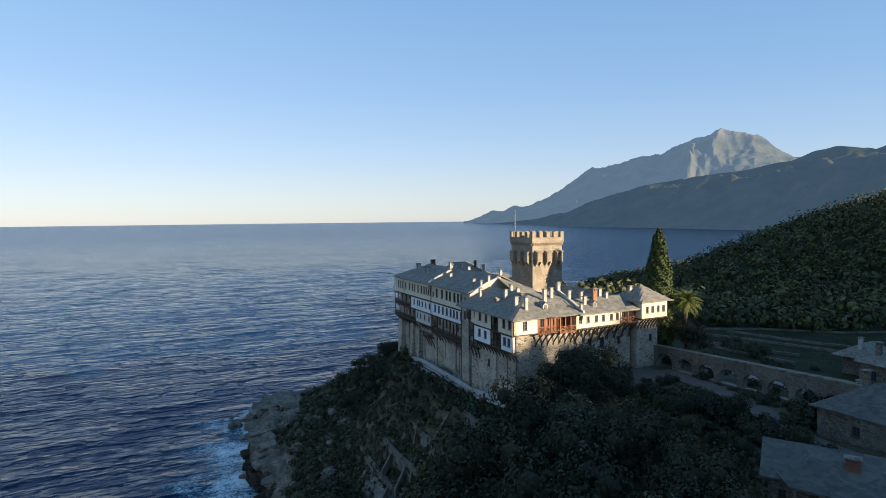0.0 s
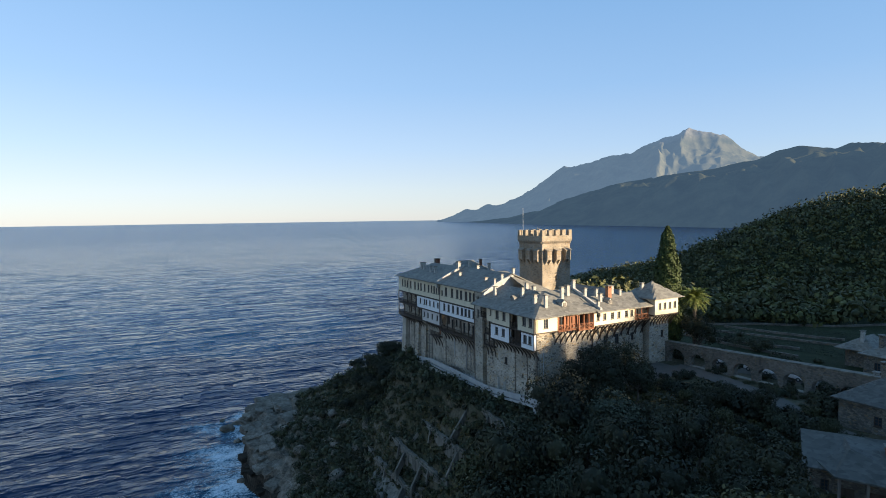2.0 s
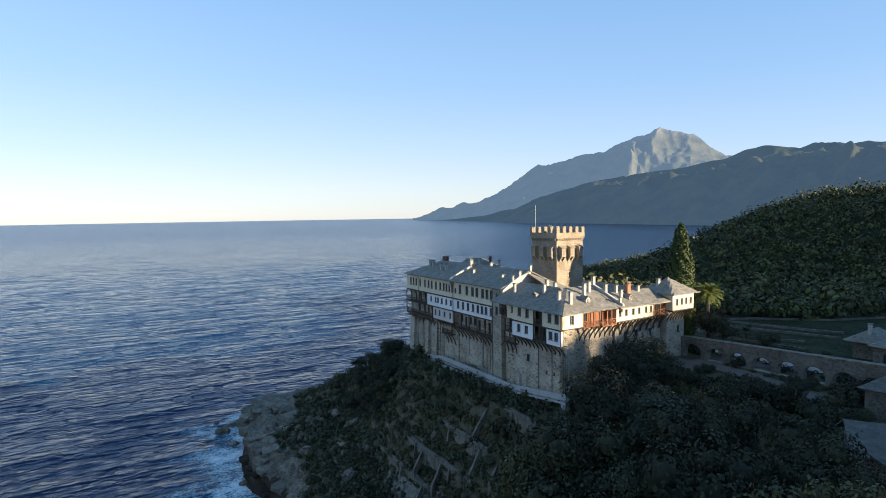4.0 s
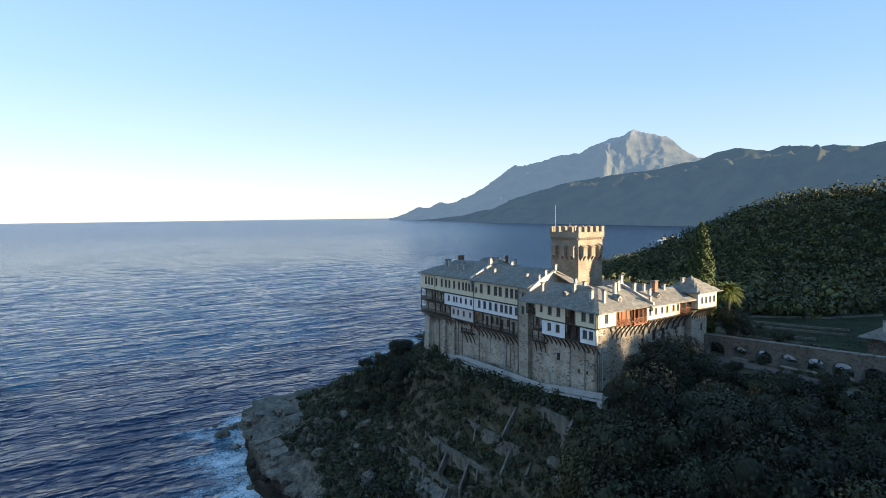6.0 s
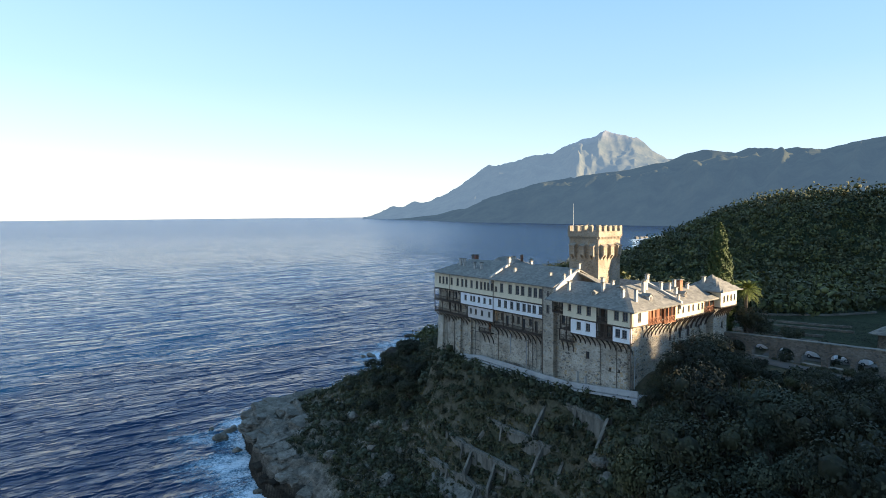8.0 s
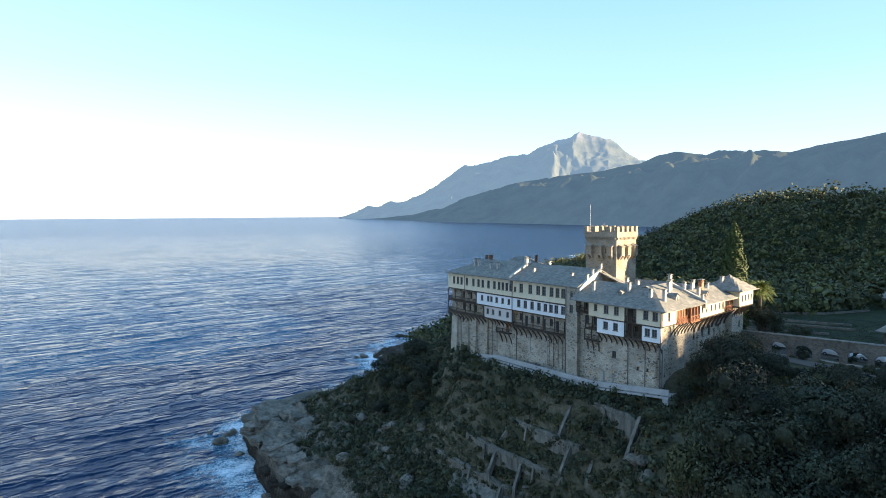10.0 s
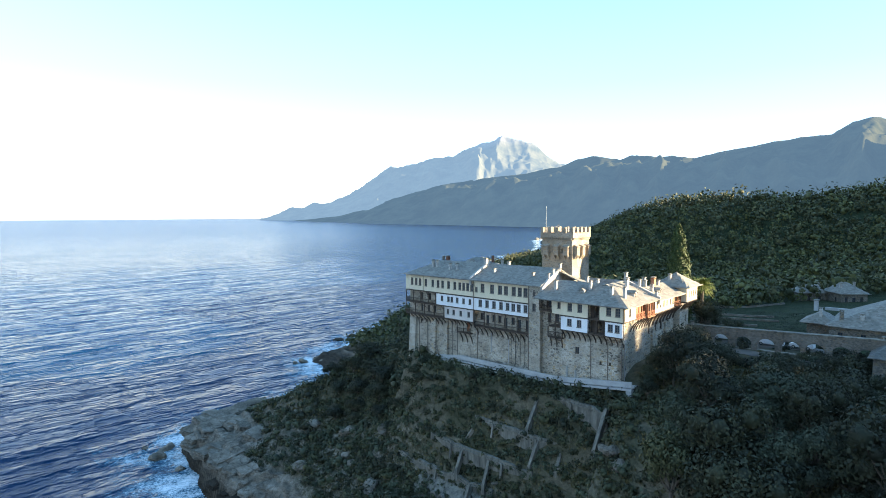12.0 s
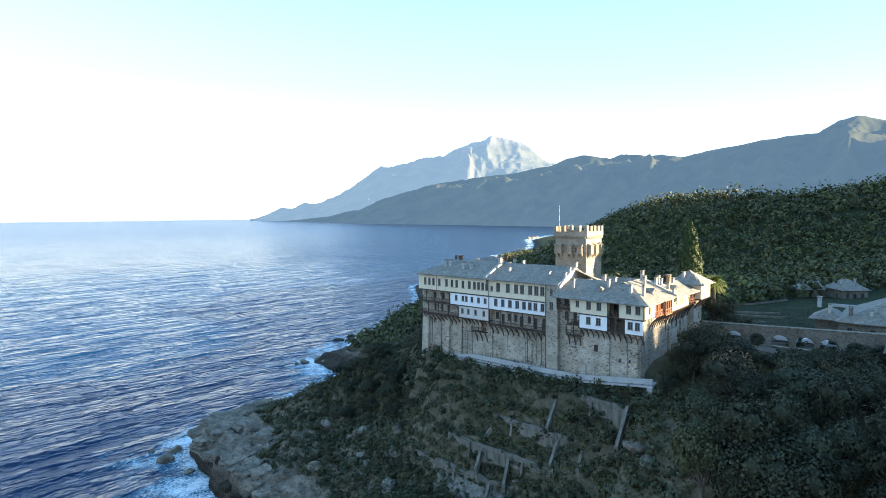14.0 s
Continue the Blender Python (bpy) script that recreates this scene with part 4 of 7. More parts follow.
# ---------------------------------------------------------------- the tower
def build_tower():
    t = thing("tower", "square battlemented stone tower with corbelled boxes and a flagpole", "tower")
    x0, x1, y0, y1 = 18.3, 25.8, 20.5, 28.2
    slit = [(21.9, 0.35, 58.8, 59.8)]
    wall(t, STONE, "y", y0, x0, x1, 38, 67.3, slit + [(22.6, 0.9, 54.6, 56.4)], 1.2)
    wall(t, STONE, "x", x0 + 0.002, y0 + 1.2, y1 - 1.2, 38, 67.3, [(25.2, 0.6, 63.6, 64.6), (23.0, 0.5, 63.6, 64.6)], 1.2)
    for a in ((x1 - 1.2, x1, y0 + 1.2, y1 - 1.2), (x0, x1, y1 - 1.2, y1)):
        bm = bmesh.new()
        box(bm, a[0], a[1], a[2], a[3], 38, 67.3)
        part("wall", bm, STONE, t)
    # crown: a moulded course carried on a corbel table, parapet and merlons
    bm = bmesh.new()
    o = 0.3
    box(bm, x0 - o, x1 + o, y0 - o, y1 + o, 67.0, 67.25, 0.04)
    for s in range(15):
        for fy in (y0 - o, y1):
            u = x0 + 0.2 + s * (x1 - x0 - 0.4) / 14
            box(bm, u - 0.13, u + 0.13, fy, fy + o, 66.55, 67.0)
        for fx in (x0 - o, x1):
            v = y0 + 0.2 + s * (y1 - y0 - 0.4) / 14
            box(bm, fx, fx + o, v - 0.13, v + 0.13, 66.55, 67.0)
    part("corbel_table", bm, STONE, t)
    for a in ((x0 - o, x1 + o, y0 - o, y0 + 0.4), (x0 - o, x1 + o, y1 - 0.4, y1 + o), (x0 - o, x0 + 0.4, y0 + 0.4, y1 - 0.4), (x1 - 0.4, x1 + o, y0 + 0.4, y1 - 0.4)):
        b = bmesh.new()
        box(b, *a, 67.25, 68.15)
        part("parapet", b, STONE, t)
    first = None
    for fx in range(5):
        for horiz in (True, False):
            for k in (0, 1):
                if not horiz and fx in (0, 4):
                    continue
                wid = 0.95
                if horiz:
                    u = x0 - o + wid / 2 + fx * (x1 - x0 + 2 * o - wid) / 4
                    m = pose(u, (y0 - o + 0.35) if k == 0 else (y1 + o - 0.35), 68.15)
                else:
                    v = y0 - o + wid / 2 + fx * (y1 - y0 + 2 * o - wid) / 4
                    m = pose((x0 - o + 0.35) if k == 0 else (x1 + o - 0.35), v, 68.15, 0, 0, 90)
                if first is None:
                    b = bmesh.new()
                    box(b, -wid / 2, wid / 2, -0.35, 0.35, 0, 1.2, 0.06)
                    first = part("merlon", b, STONE, t, m=m)
                else:
                    again("merlon", first, t, m)
    # boxes hung on the faces below the crown, each on stepped corbels under a sloped slab
    fb = None
    for facing, us in (("y", (19.55, 22.0, 24.5)), ("x", (21.8, 24.3, 26.9)), ("back", (19.8, 22.2, 24.6)), ("east", (21.8, 24.3, 26.9))):
        for u in us:
            m = {"y": pose(u, y0, 62.6), "x": pose(x0, u, 62.6, 0, 0, -90), "back": pose(u, y1, 62.6, 0, 0, 180), "east": pose(x1, u, 62.6, 0, 0, 90)}[facing]
            if fb is None:
                b = bmesh.new()
                box(b, -0.62, 0.62, -0.85, 0.0, 0.55, 2.5, 0.03)
                for s in (-0.5, 0.5):
                    box(b, s - 0.14, s + 0.14, -0.75, 0, 0.25, 0.55)
                    box(b, s - 0.14, s + 0.14, -0.45, 0, -0.1, 0.25)
                    box(b, s - 0.14, s + 0.14, -0.2, 0, -0.4, -0.1)
                vs = [b.verts.new(p) for p in ((-0.75, -1.0, 2.5), (0.75, -1.0, 2.5), (0.75, 0, 2.95), (-0.75, 0, 2.95), (-0.75, -1.0, 2.4), (0.75, -1.0, 2.4), (0.75, 0, 2.4), (-0.75, 0, 2.4))]
                for f in ((0, 1, 2, 3), (4, 7, 6, 5), (0, 4, 5, 1), (1, 5, 6, 2), (2, 6, 7, 3), (3, 7, 4, 0)):
                    b.faces.new([vs[i] for i in f])
                bmesh.ops.recalc_face_normals(b, faces=b.faces)
                fb = part("hanging_box", b, STONE, t, m=m)
            else:
                again("hanging_box", fb, t, m)
    b = bmesh.new()
    box(b, x0 - 0.08, x1 + 0.08, y0 - 0.08, y1 + 0.08, 65.15, 65.32)
    part("string_course", b, STONE, t)
    b = bmesh.new()
    box(b, x0 + 0.4, x1 - 0.4, y0 + 0.4, y1 - 0.4, 67.2, 67.4)
    part("deck", b, CONCRETE, t)
    b = bmesh.new()
    rod(b, (18.75, 27.5, 67.4), (18.75, 27.5, 74.1), 0.06, 8, 0.035)
    part("flagpole", b, PIPE, t, "thin pale flagpole")
    b = bmesh.new()
    for fx, fy in ((21.5, 26.0), (21.9, 26.0)):
        rod(b, (fx, fy, 67.4), (fx, fy, 70.0), 0.035, 6)
    beam(b, (21.3, 26, 69.6), (22.1, 26, 69.6), 0.05)
    part("aerial", b, IRON, t)


build_tower()


# ---------------------------------------------------------------- the long wing over the sea
def build_sea_wing():
    w = thing("sea_wing", "long four-storey wing with ochre and white timber storeys over stone", "building")
    X = 2.5
    up_a = [(c, 0.82, 55.5, 57.2) for c in (54.75, 53.38, 52.06, 50.18, 47.93, 46.22, 44.82, 42.95, 41.07, 39.62, 38.47, 37.31, 36.2)]
    up_b = [(c, 1.02, 55.55, 57.4) for c in (33.12, 30.58, 28.47, 26.97, 24.99, 23.5, 22.1)] + [(34.85, 0.7, 55.5, 56.6)]
    facade(w, OCHRE, "x", X, 35.5, 56.4, 54.35, 58.2, up_a, label="ochre plastered top storey")
    facade(w, OCHRE, "x", X, 21.1, 35.5, 54.35, 58.2, up_b, label="ochre plastered top storey")
    mid_a = [(c, 0.78, 52.55, 53.75) for c in (44.84, 42.85, 41.85, 40.22, 38.37, 36.5)]
    mid_b = [(c, 0.95, 52.4, 53.95) for c in (33.62, 31.78, 29.93, 28.09, 26.4, 24.98, 23.62, 21.95)]
    facade(w, WHITE, "x", X - 0.18, 35.5, 46.7, 51.55, 54.35, mid_a, label="white plastered middle storey")
    facade(w, WHITE, "x", X - 0.18, 21.1, 35.5, 51.55, 54.35, mid_b, label="white plastered middle storey")
    low = [(c, 0.75, 49.7, 50.85) for c in (43.1, 41.36, 39.27, 36.94)]
    facade(w, PALE, "x", X - 0.1, 35.6, 44.1, 48.75, 51.55, low, label="pale plastered lower bay")
    # floor edges as dark timber bands
    for a0, a1, z in ((21.0, 56.5, 54.3), (21.0, 46.8, 51.5), (35.5, 44.2, 48.7)):
        b = bmesh.new()
        box(b, X - 0.3, X + 0.3, a0, a1, z - 0.1, z + 0.1)
        part("floor_beam", b, DARKWOOD, w)
        n = int((a1 - a0) / 0.9)
        b = bmesh.new()
        for i in range(n):
            u = a0 + (i + 0.5) * (a1 - a0) / n
            box(b, X - 0.42, X + 0.1, u - 0.08, u + 0.08, z - 0.12, z + 0.06)
        tagged(part("joist_ends", b, DARKWOOD, w), kind="stuff")
    # end wall and the hidden sides
    facade(w, OCHRE, "y", 56.4, X, 15.0, 54.35, 58.2, [], label="ochre plastered end wall")
    wall(w, WALLSTONE, "y", 56.3, X + 1.2, 15.0, 36, 54.35)
    wall(w, WALLSTONE, "x", 14.6, 21.1, 56.3, 40, 58.2)
    # stone below, with shallow buttresses
    stone_open = [(52.6, 0.7, 49.3, 50.9), (50.4, 0.7, 49.3, 50.9), (48.4, 0.7, 49.3, 50.9), (52.6, 0.75, 52.2, 53.7), (50.0, 0.75, 52.2, 53.7), (48.0, 0.75, 52.2, 53.7), (52.9, 0.5, 46.3, 47.2)]
    facade(w, WALLSTONE, "x", X + 1.25, 44.1, 56.3, 36, 54.35, stone_open, DARKWOOD, thick=0.6)
    gal = [(34.2, 0.8, 49.3, 50.8), (32.7, 0.8, 48.3, 50.5), (31.0, 0.8, 49.3, 50.7), (29.4, 0.8, 49.3, 50.7), (27.9, 0.9, 48.3, 50.5), (26.0, 0.8, 49.3, 50.7), (24.4, 0.8, 48.3, 50.5), (22.4, 0.9, 48.3, 50.6)]
    facade(w, WALLSTONE, "x", X + 1.25, 21.1, 44.1, 36, 51.5, gal + [(38.2, 0.9, 46.2, 48.2)], DARKWOOD, thick=0.6)
    b = bmesh.new()
    box(b, X + 1.36, X + 1.42, 37.75, 38.65, 46.2, 48.2)
    part("door", b, REDWOOD, w, "red-brown plank door")
    for y, d, ww, zt in ((55.3, 0.55, 2.0, 47.5), (48.6, 0.35, 1.6, 48.2), (44.6, 0.3, 1.0, 48.4)):
        b = bmesh.new()
        vs = box(b, X + 1.25 - d, X + 1.3, y - ww / 2, y + ww / 2, 36, zt)
        for v in vs:
            if v.co.z < 37 and v.co.x < X + 1.2:
                v.co.x -= 0.7
        part("buttress", b, WALLSTONE, w)
    # galleries at the seaward end
    for z, head in ((51.5, 54.2), (48.65, 51.35)):
        balcony(w, "x", X - 0.25, X + 1.25, 46.7 if z > 50 else 44.2, 56.5, z, head, posts=5, braces=True)
        railing(w, "y", 56.45, X - 0.2, X + 1.2, z, 0.95)
    # open gallery under the white storey
    balcony(w, "x", X - 0.1, X + 1.25, 21.2, 35.4, 48.1, 51.45, posts=6)
    balcony(w, "x", X + 0.2, X + 1.3, 36.8, 40.6, 46.0, 47.1, posts=3)
    rng = random.Random(4)
    for u in np.arange(44.6, 56.5, 1.3):
        strut(w, "x", X + 1.3, X - 0.2, u, 46.6 + rng.uniform(-0.1, 0.1), 48.4)
    for u in np.arange(36.0, 44.0, 1.15):
        strut(w, "x", X + 1.3, X + 0.0, u, 47.2 + rng.uniform(-0.1, 0.1), 48.6)
    for u in np.arange(21.8, 35.4, 1.35):
        strut(w, "x", X + 1.3, X - 0.1, u, 45.9 + rng.uniform(-0.2, 0.2), 47.9)
    for u in (37.0, 38.4, 39.8):
        strut(w, "x", X + 1.3, X + 0.25, u, 43.6, 45.85)
    # pipes and scaffold poles on the stone
    pipe(w, [(X - 0.12, 35.45, 58), (X - 0.3, 35.45, 54.3), (X - 0.32, 35.45, 48.7), (X + 1.1, 35.4, 47.4), (X + 1.1, 35.4, 40.5)], 0.08)
    pipe(w, [(X - 0.12, 50.9, 58), (X - 0.14, 50.9, 54.4)], 0.06)
    pipe(w, [(X + 1.12, 31.6, 46.8), (X + 1.12, 31.6, 42.6)], 0.09, PIPE)
    pipe(w, [(X + 1.12, 27.0, 46.0), (X + 1.12, 27.0, 41.2)], 0.09, PIPE)
    for u in (43.8, 42.4, 40.9):
        pipe(w, [(X + 0.7, u, 48.4), (X + 0.7, u, 39.5)], 0.05, IRON, "scaffold_pole")
    for z in (41.5, 43.6, 45.6):
        pipe(w, [(X + 0.7, 44.0, z), (X + 0.7, 40.7, z)], 0.05, IRON, "scaffold_pole")
    for u, z in ((50.7, 44.0), (53.5, 41.0)):
        pipe(w, [(X + 1.1, u, 47.5), (X + 1.1, u, 38.5)], 0.06, IRON)
    for i, u in enumerate(np.arange(21.8, 26.5, 1.15)):
        pipe(w, [(X + 1.12, u, 47.4), (X + 1.12, u, 41.0)], 0.045, IRON)
    # roofs
    roof(w, X - 0.95, 16.2, 18.1, 57.4, 58.15, 61.25, "y", 0.0, 6.5, ridge_at=8.9, seed=1, label="grey slate hipped roof")
    roof(w, 8.5, 21.0, 36.5, 50.5, 58.5, 62.0, "x", 3.0, 5.0, seed=2, label="grey slate rear roof")
    wall(w, WALLSTONE, "y", 37.6, 12.0, 19.5, 50, 58.6, [])
    # whitewashed fire wall that steps up the slope, and the gable at the end
    for y, x_in, top_x in ((36.1, 1.9, 8.9), (18.0, 1.9, 8.9)):
        b = bmesh.new()
        n = 10
        prev = None
        for i in range(n + 1):
            k = i / n
            x = x_in + (top_x - x_in) * k
            z = 58.15 + 3.1 * k + (0.42 if y > 30 else -0.3) + (0.16 if y > 30 else 0.5) * math.sin(k * math.pi)
            cur = [b.verts.new((x, y + dy, zz)) for dy in (-0.25, 0.25) for zz in (z - (1.6 if y > 30 else 3.6 * k + 0.6), z)]
            if prev:
                for f in ((prev[0], cur[0], cur[1], prev[1]), (prev[2], prev[3], cur[3], cur[2]), (prev[1], cur[1], cur[3], prev[3]), (prev[0], prev[2], cur[2], cur[0])):
                    b.faces.new(f)
            else:
                b.faces.new((cur[0], cur[1], cur[3], cur[2]))
            prev = cur
        b.faces.new((prev[0], prev[2], prev[3], prev[1]))
        bmesh.ops.recalc_face_normals(b, faces=b.faces)
        part("fire_wall", b, LIME, w, "whitewashed parapet stepping up the roof")
    wall(w, LIME, "y", 18.3, X + 1.4, 15, 54, 58.3, [])
    b = bmesh.new()
    prism = [(X + 1.4, 57.6), (15.2, 57.6), (15.2, 58.3), (8.9, 60.75), (X + 1.4, 58.6)]
    fr = [b.verts.new((px, 18.22, pz)) for px, pz in prism]
    bk = [b.verts.new((px, 18.62, pz)) for px, pz in prism]
    b.faces.new(fr)
    b.faces.new(bk[::-1])
    for i in range(5):
        b.faces.new((fr[i], bk[i], bk[(i + 1) % 5], fr[(i + 1) % 5]))
    bmesh.ops.recalc_face_normals(b, faces=b.faces)
    part("gable", b, LIME, w, "whitewashed gable")
    b = bmesh.new()
    vs = [b.verts.new(p) for p in ((8.2, 18.2, 60.9), (16.0, 18.2, 58.35), (16.0, 12.8, 57.2), (8.2, 12.8, 58.9), (8.2, 18.2, 60.7), (16.0, 18.2, 58.15), (16.0, 12.8, 57.0), (8.2, 12.8, 58.7))]
    for f in ((0, 1, 2, 3), (7, 6, 5, 4), (0, 4, 5, 1), (1, 5, 6, 2), (2, 6, 7, 3), (3, 7, 4, 0)):
        b.faces.new([vs[i] for i in f])
    bmesh.ops.recalc_face_normals(b, faces=b.faces)
    part("link_roof", b, SLATE, w, "slate slope between two roofs")
    for x, y, z0, z1, s in ((6.0, 50.9, 59.4, 62.0, 0.8), (6.0, 49.6, 59.4, 62.0, 0.8), (5.3, 44.9, 59.2, 61.5, 0.75), (5.3, 42.7, 59.2, 61.6, 0.75), (7.6, 36.1, 60.6, 63.0, 1.15),
                            (5.4, 32.1, 59.3, 60.9, 0.7), (9.2, 31.0, 60.8, 62.2, 0.7), (5.4, 22.2, 59.3, 60.6, 0.75), (6.3, 18.0, 60.0, 61.6, 0.6), (9.0, 18.0, 61.2, 62.5, 0.6), (4.6, 18.0, 59.3, 60.8, 0.5)):
        chimney(w, x, y, z0, z1, s, s * 0.85)
    chimney(w, 9.6, 49.4, 60.6, 62.7, 1.1, 0.8, OLDBRICK)
    chimney(w, 10.0, 51.2, 60.3, 62.6, 0.7, 0.6, DARKSTONE)
    chimney(w, 13.0, 40.2, 60.3, 62.6, 0.8, 0.7)
    chimney(w, 16.5, 41.0, 60.8, 62.7, 0.7, 0.6, OLDBRICK)
    chimney(w, 17.5, 38.9, 59.5, 61.9, 0.7, 0.6)
    # unseen range closing the inner court behind, added to block low sun
    n = thing("rear_wing", "unseen plain stone range closing the inner court, added to block sun", "building")
    wall(n, WALLSTONE, "y", 45.0, 16.0, 34.0, 38, 55.2)
    wall(n, WALLSTONE, "y", 55.5, 15.2, 34.0, 36, 55.2)
    wall(n, WALLSTONE, "x", 33.5, 10.0, 55.4, 38, 55.2)
    roof(n, 15.4, 34.8, 44.3, 56.6, 55.2, 58.0, "x", 0, 4, seed=21)
    roof(n, 27.5, 34.9, 9.0, 50.0, 55.2, 57.0, "y", 2, 0, seed=22)
    # stone stair tower between the wings
    p = thing("stair_turret", "tall narrow stone turret between two wings", "turret")
    facade(p, WALLSTONE, "x", 1.95, 18.3, 21.1, 36, 58.0, [(19.7, 0.6, 56.0, 57.0), (19.7, 0.8, 53.0, 54.6)], thick=0.6)
    wall(p, WALLSTONE, "y", 18.3, 2.55, 8, 36, 58.0)
    pipe(p, [(1.85, 20.95, 57.6), (1.85, 20.95, 41)], 0.08)


build_sea_wing()


# ---------------------------------------------------------------- the corner wing
def build_corner_wing():
    w = thing("corner_wing", "ochre and white timber wing over stone at the court corner", "building")
    up = [(10.65, 0.95, 54.35, 55.85), (8.6, 0.95, 54.35, 55.85), (2.99, 0.95, 54.35, 55.85), (1.31, 0.95, 54.35, 55.85)]
    facade(w, OCHRE, "x", 0, 6.9, 12.4, 53.45, 56.3, up[:2], label="ochre plastered upper storey")
    facade(w, OCHRE, "x", 0, 0.0, 4.8, 53.45, 56.3, up[2:], label="ochre plastered upper storey")
    facade(w, OCHRE, "x", 0.5, 12.4, 14.7, 53.45, 56.3, [(13.2, 0.7, 54.5, 55.7)], label="ochre plastered upper storey")
    lo = [(10.63, 0.95, 51.6, 52.95), (8.63, 0.95, 51.6, 52.95), (2.6, 0.95, 51.6, 52.95), (1.32, 0.9, 51.6, 52.95)]
    facade(w, WHITE, "x", -0.15, 6.95, 12.4, 50.75, 53.4, lo[:2], label="white plastered lower storey")
    facade(w, WHITE, "x", -0.15, 0.3, 3.55, 50.75, 53.4, lo[2:], label="white plastered lower storey")
    # recessed timber loggia between them
    wall(w, DARKWOOD, "x", 1.1, 3.55, 6.95, 50.75, 56.3, [(5.2, 0.8, 50.95, 52.8), (5.8, 0.8, 53.6, 55.5)], 0.2, label="dark boarded recess")
    balcony(w, "x", 0.05, 1.15, 4.8, 6.9, 53.5, 56.2, posts=2)
    balcony(w, "x", -0.05, 1.15, 3.6, 6.95, 50.9, 53.3, posts=3)
    for a0, a1, z in ((0, 12.5, 53.4), (0.2, 12.5, 50.7)):
        b = bmesh.new()
        box(b, -0.25, 0.3, a0, a1, z - 0.08, z + 0.08)
        part("floor_beam", b, DARKWOOD, w)
        b = bmesh.new()
        n = int((a1 - a0) / 0.75)
        for i in range(n):
            u = a0 + (i + 0.5) * (a1 - a0) / n
            box(b, -0.38, 0.1, u - 0.07, u + 0.07, z - 0.1, z + 0.05)
        tagged(part("joist_ends", b, DARKWOOD, w), kind="stuff")
    # timber balconies in the angle
    wall(w, WALLSTONE, "x", 3.0, 12.4, 18.3, 36, 56.4, [(16.8, 0.9, 54.0, 55.6), (15.0, 0.8, 51.2, 52.9), (16.8, 0.8, 51.2, 52.9)])
    for u, z0, z1 in ((16.8, 54.0, 55.6), (15.0, 51.2, 52.9), (16.8, 51.2, 52.9)):
        window(w, "x", 3.0, u, 0.8, z0, z1, DARKWOOD)
    balcony(w, "x", 1.6, 3.0, 14.7, 18.2, 53.6, 56.0, posts=3)
    balcony(w, "x", 0.6, 3.0, 12.5, 15.4, 51.0, 53.3, posts=3)
    balcony(w, "x", 0.6, 3.0, 12.5, 15.6, 48.9, 50.9, posts=3)
    # stone below
    facade(w, WALLSTONE, "x", 1.2, 1.2, 15.8, 34, 50.75, [(9.7, 0.8, 46.4, 47.6), (5.0, 0.4, 45.2, 45.7), (3.2, 0.4, 45.3, 45.8)], DARKWOOD, thick=0.6)
    wall(w, WALLSTONE, "y", 1.15, 1.2, 25.8, 36, 53.4, [(16.4, 0.9, 49.4, 51.2), (19.2, 0.9, 49.4, 51.2), (13.2, 0.7, 49.4, 50.8), (23.0, 0.8, 49.6, 51.0)], 0.6)
    for u, z0, z1, ww in ((16.4, 49.4, 51.2, 0.9), (19.2, 49.4, 51.2, 0.9), (13.2, 49.4, 50.8, 0.7), (23.0, 49.6, 51.0, 0.8)):
        window(w, "y", 1.15, u, ww, z0, z1, DARKWOOD)
    for u, wd in ((14.8, 1.3), (21.6, 1.6)):
        b = bmesh.new()
        vs = box(b, u - wd / 2, u + wd / 2, 0.35, 1.2, 40, 50.5)
        for v in vs:
            if v.co.z > 45 and v.co.y < 1:
                v.co.y += 0.5
        part("buttress", b, WALLSTONE, w)
    for u in np.arange(0.7, 12.4, 1.05):
        strut(w, "x", 1.25, -0.1, u, 48.9, 50.6)
    for u in (12.8, 14.0, 15.2):
        strut(w, "x", 1.25, 0.7, u, 46.9, 48.7)
    for y in (6.9, 0.5, 3.6):
        pipe(w, [(1.08, y, 49.5), (1.08, y, 42)], 0.06)
    pipe(w, [(-0.25, 0.12, 56.1), (-0.25, 0.12, 50.6), (1.0, 0.9, 49.5), (1.0, 0.9, 42)], 0.08)
    pipe(w, [(2.4, 1.0, 50.0), (2.4, 1.0, 42)], 0.08, PIPE)
    # lit court side: plaster, then two red timber loggias
    facade(w, CREAM, "y", 0.0, 0.0, 4.5, 53.6, 56.3, [(2.1, 0.9, 54.2, 55.7)], label="cream plastered court side")
    wall(w, REDWOOD, "y", 1.3, 4.5, 12.3, 53.3, 56.6, [(6.5, 0.9, 53.5, 55.4), (10.6, 0.9, 53.5, 55.4)], 0.2)
    for u in (6.5, 10.6):
        window(w, "y", 1.3, u, 0.9, 53.5, 55.4, DARKWOOD)
    wall(w, REDWOOD, "x", 4.5, 0.02, 1.3, 53.4, 56.2, [], 0.1)
    wall(w, CREAM, "x", 12.15, -0.4, 1.3, 53.4, 56.2, [], 0.25)
    balcony(w, "y", 0.05, 1.35, 4.65, 8.5, 53.45, 56.05, REDWOOD, posts=4, cross=True)
    balcony(w, "y", -0.35, 1.35, 8.8, 12.1, 53.3, 55.7, REDWOOD, posts=4, cross=True)
    for u in np.arange(4.9, 12.2, 1.2):
        strut(w, "y", 1.2, -0.15, u, 51.0, 53.2, 0.19, lean=0.5)
    b = bmesh.new()
    box(b, 0, 4.5, -0.15, 0.25, 53.45, 53.6)
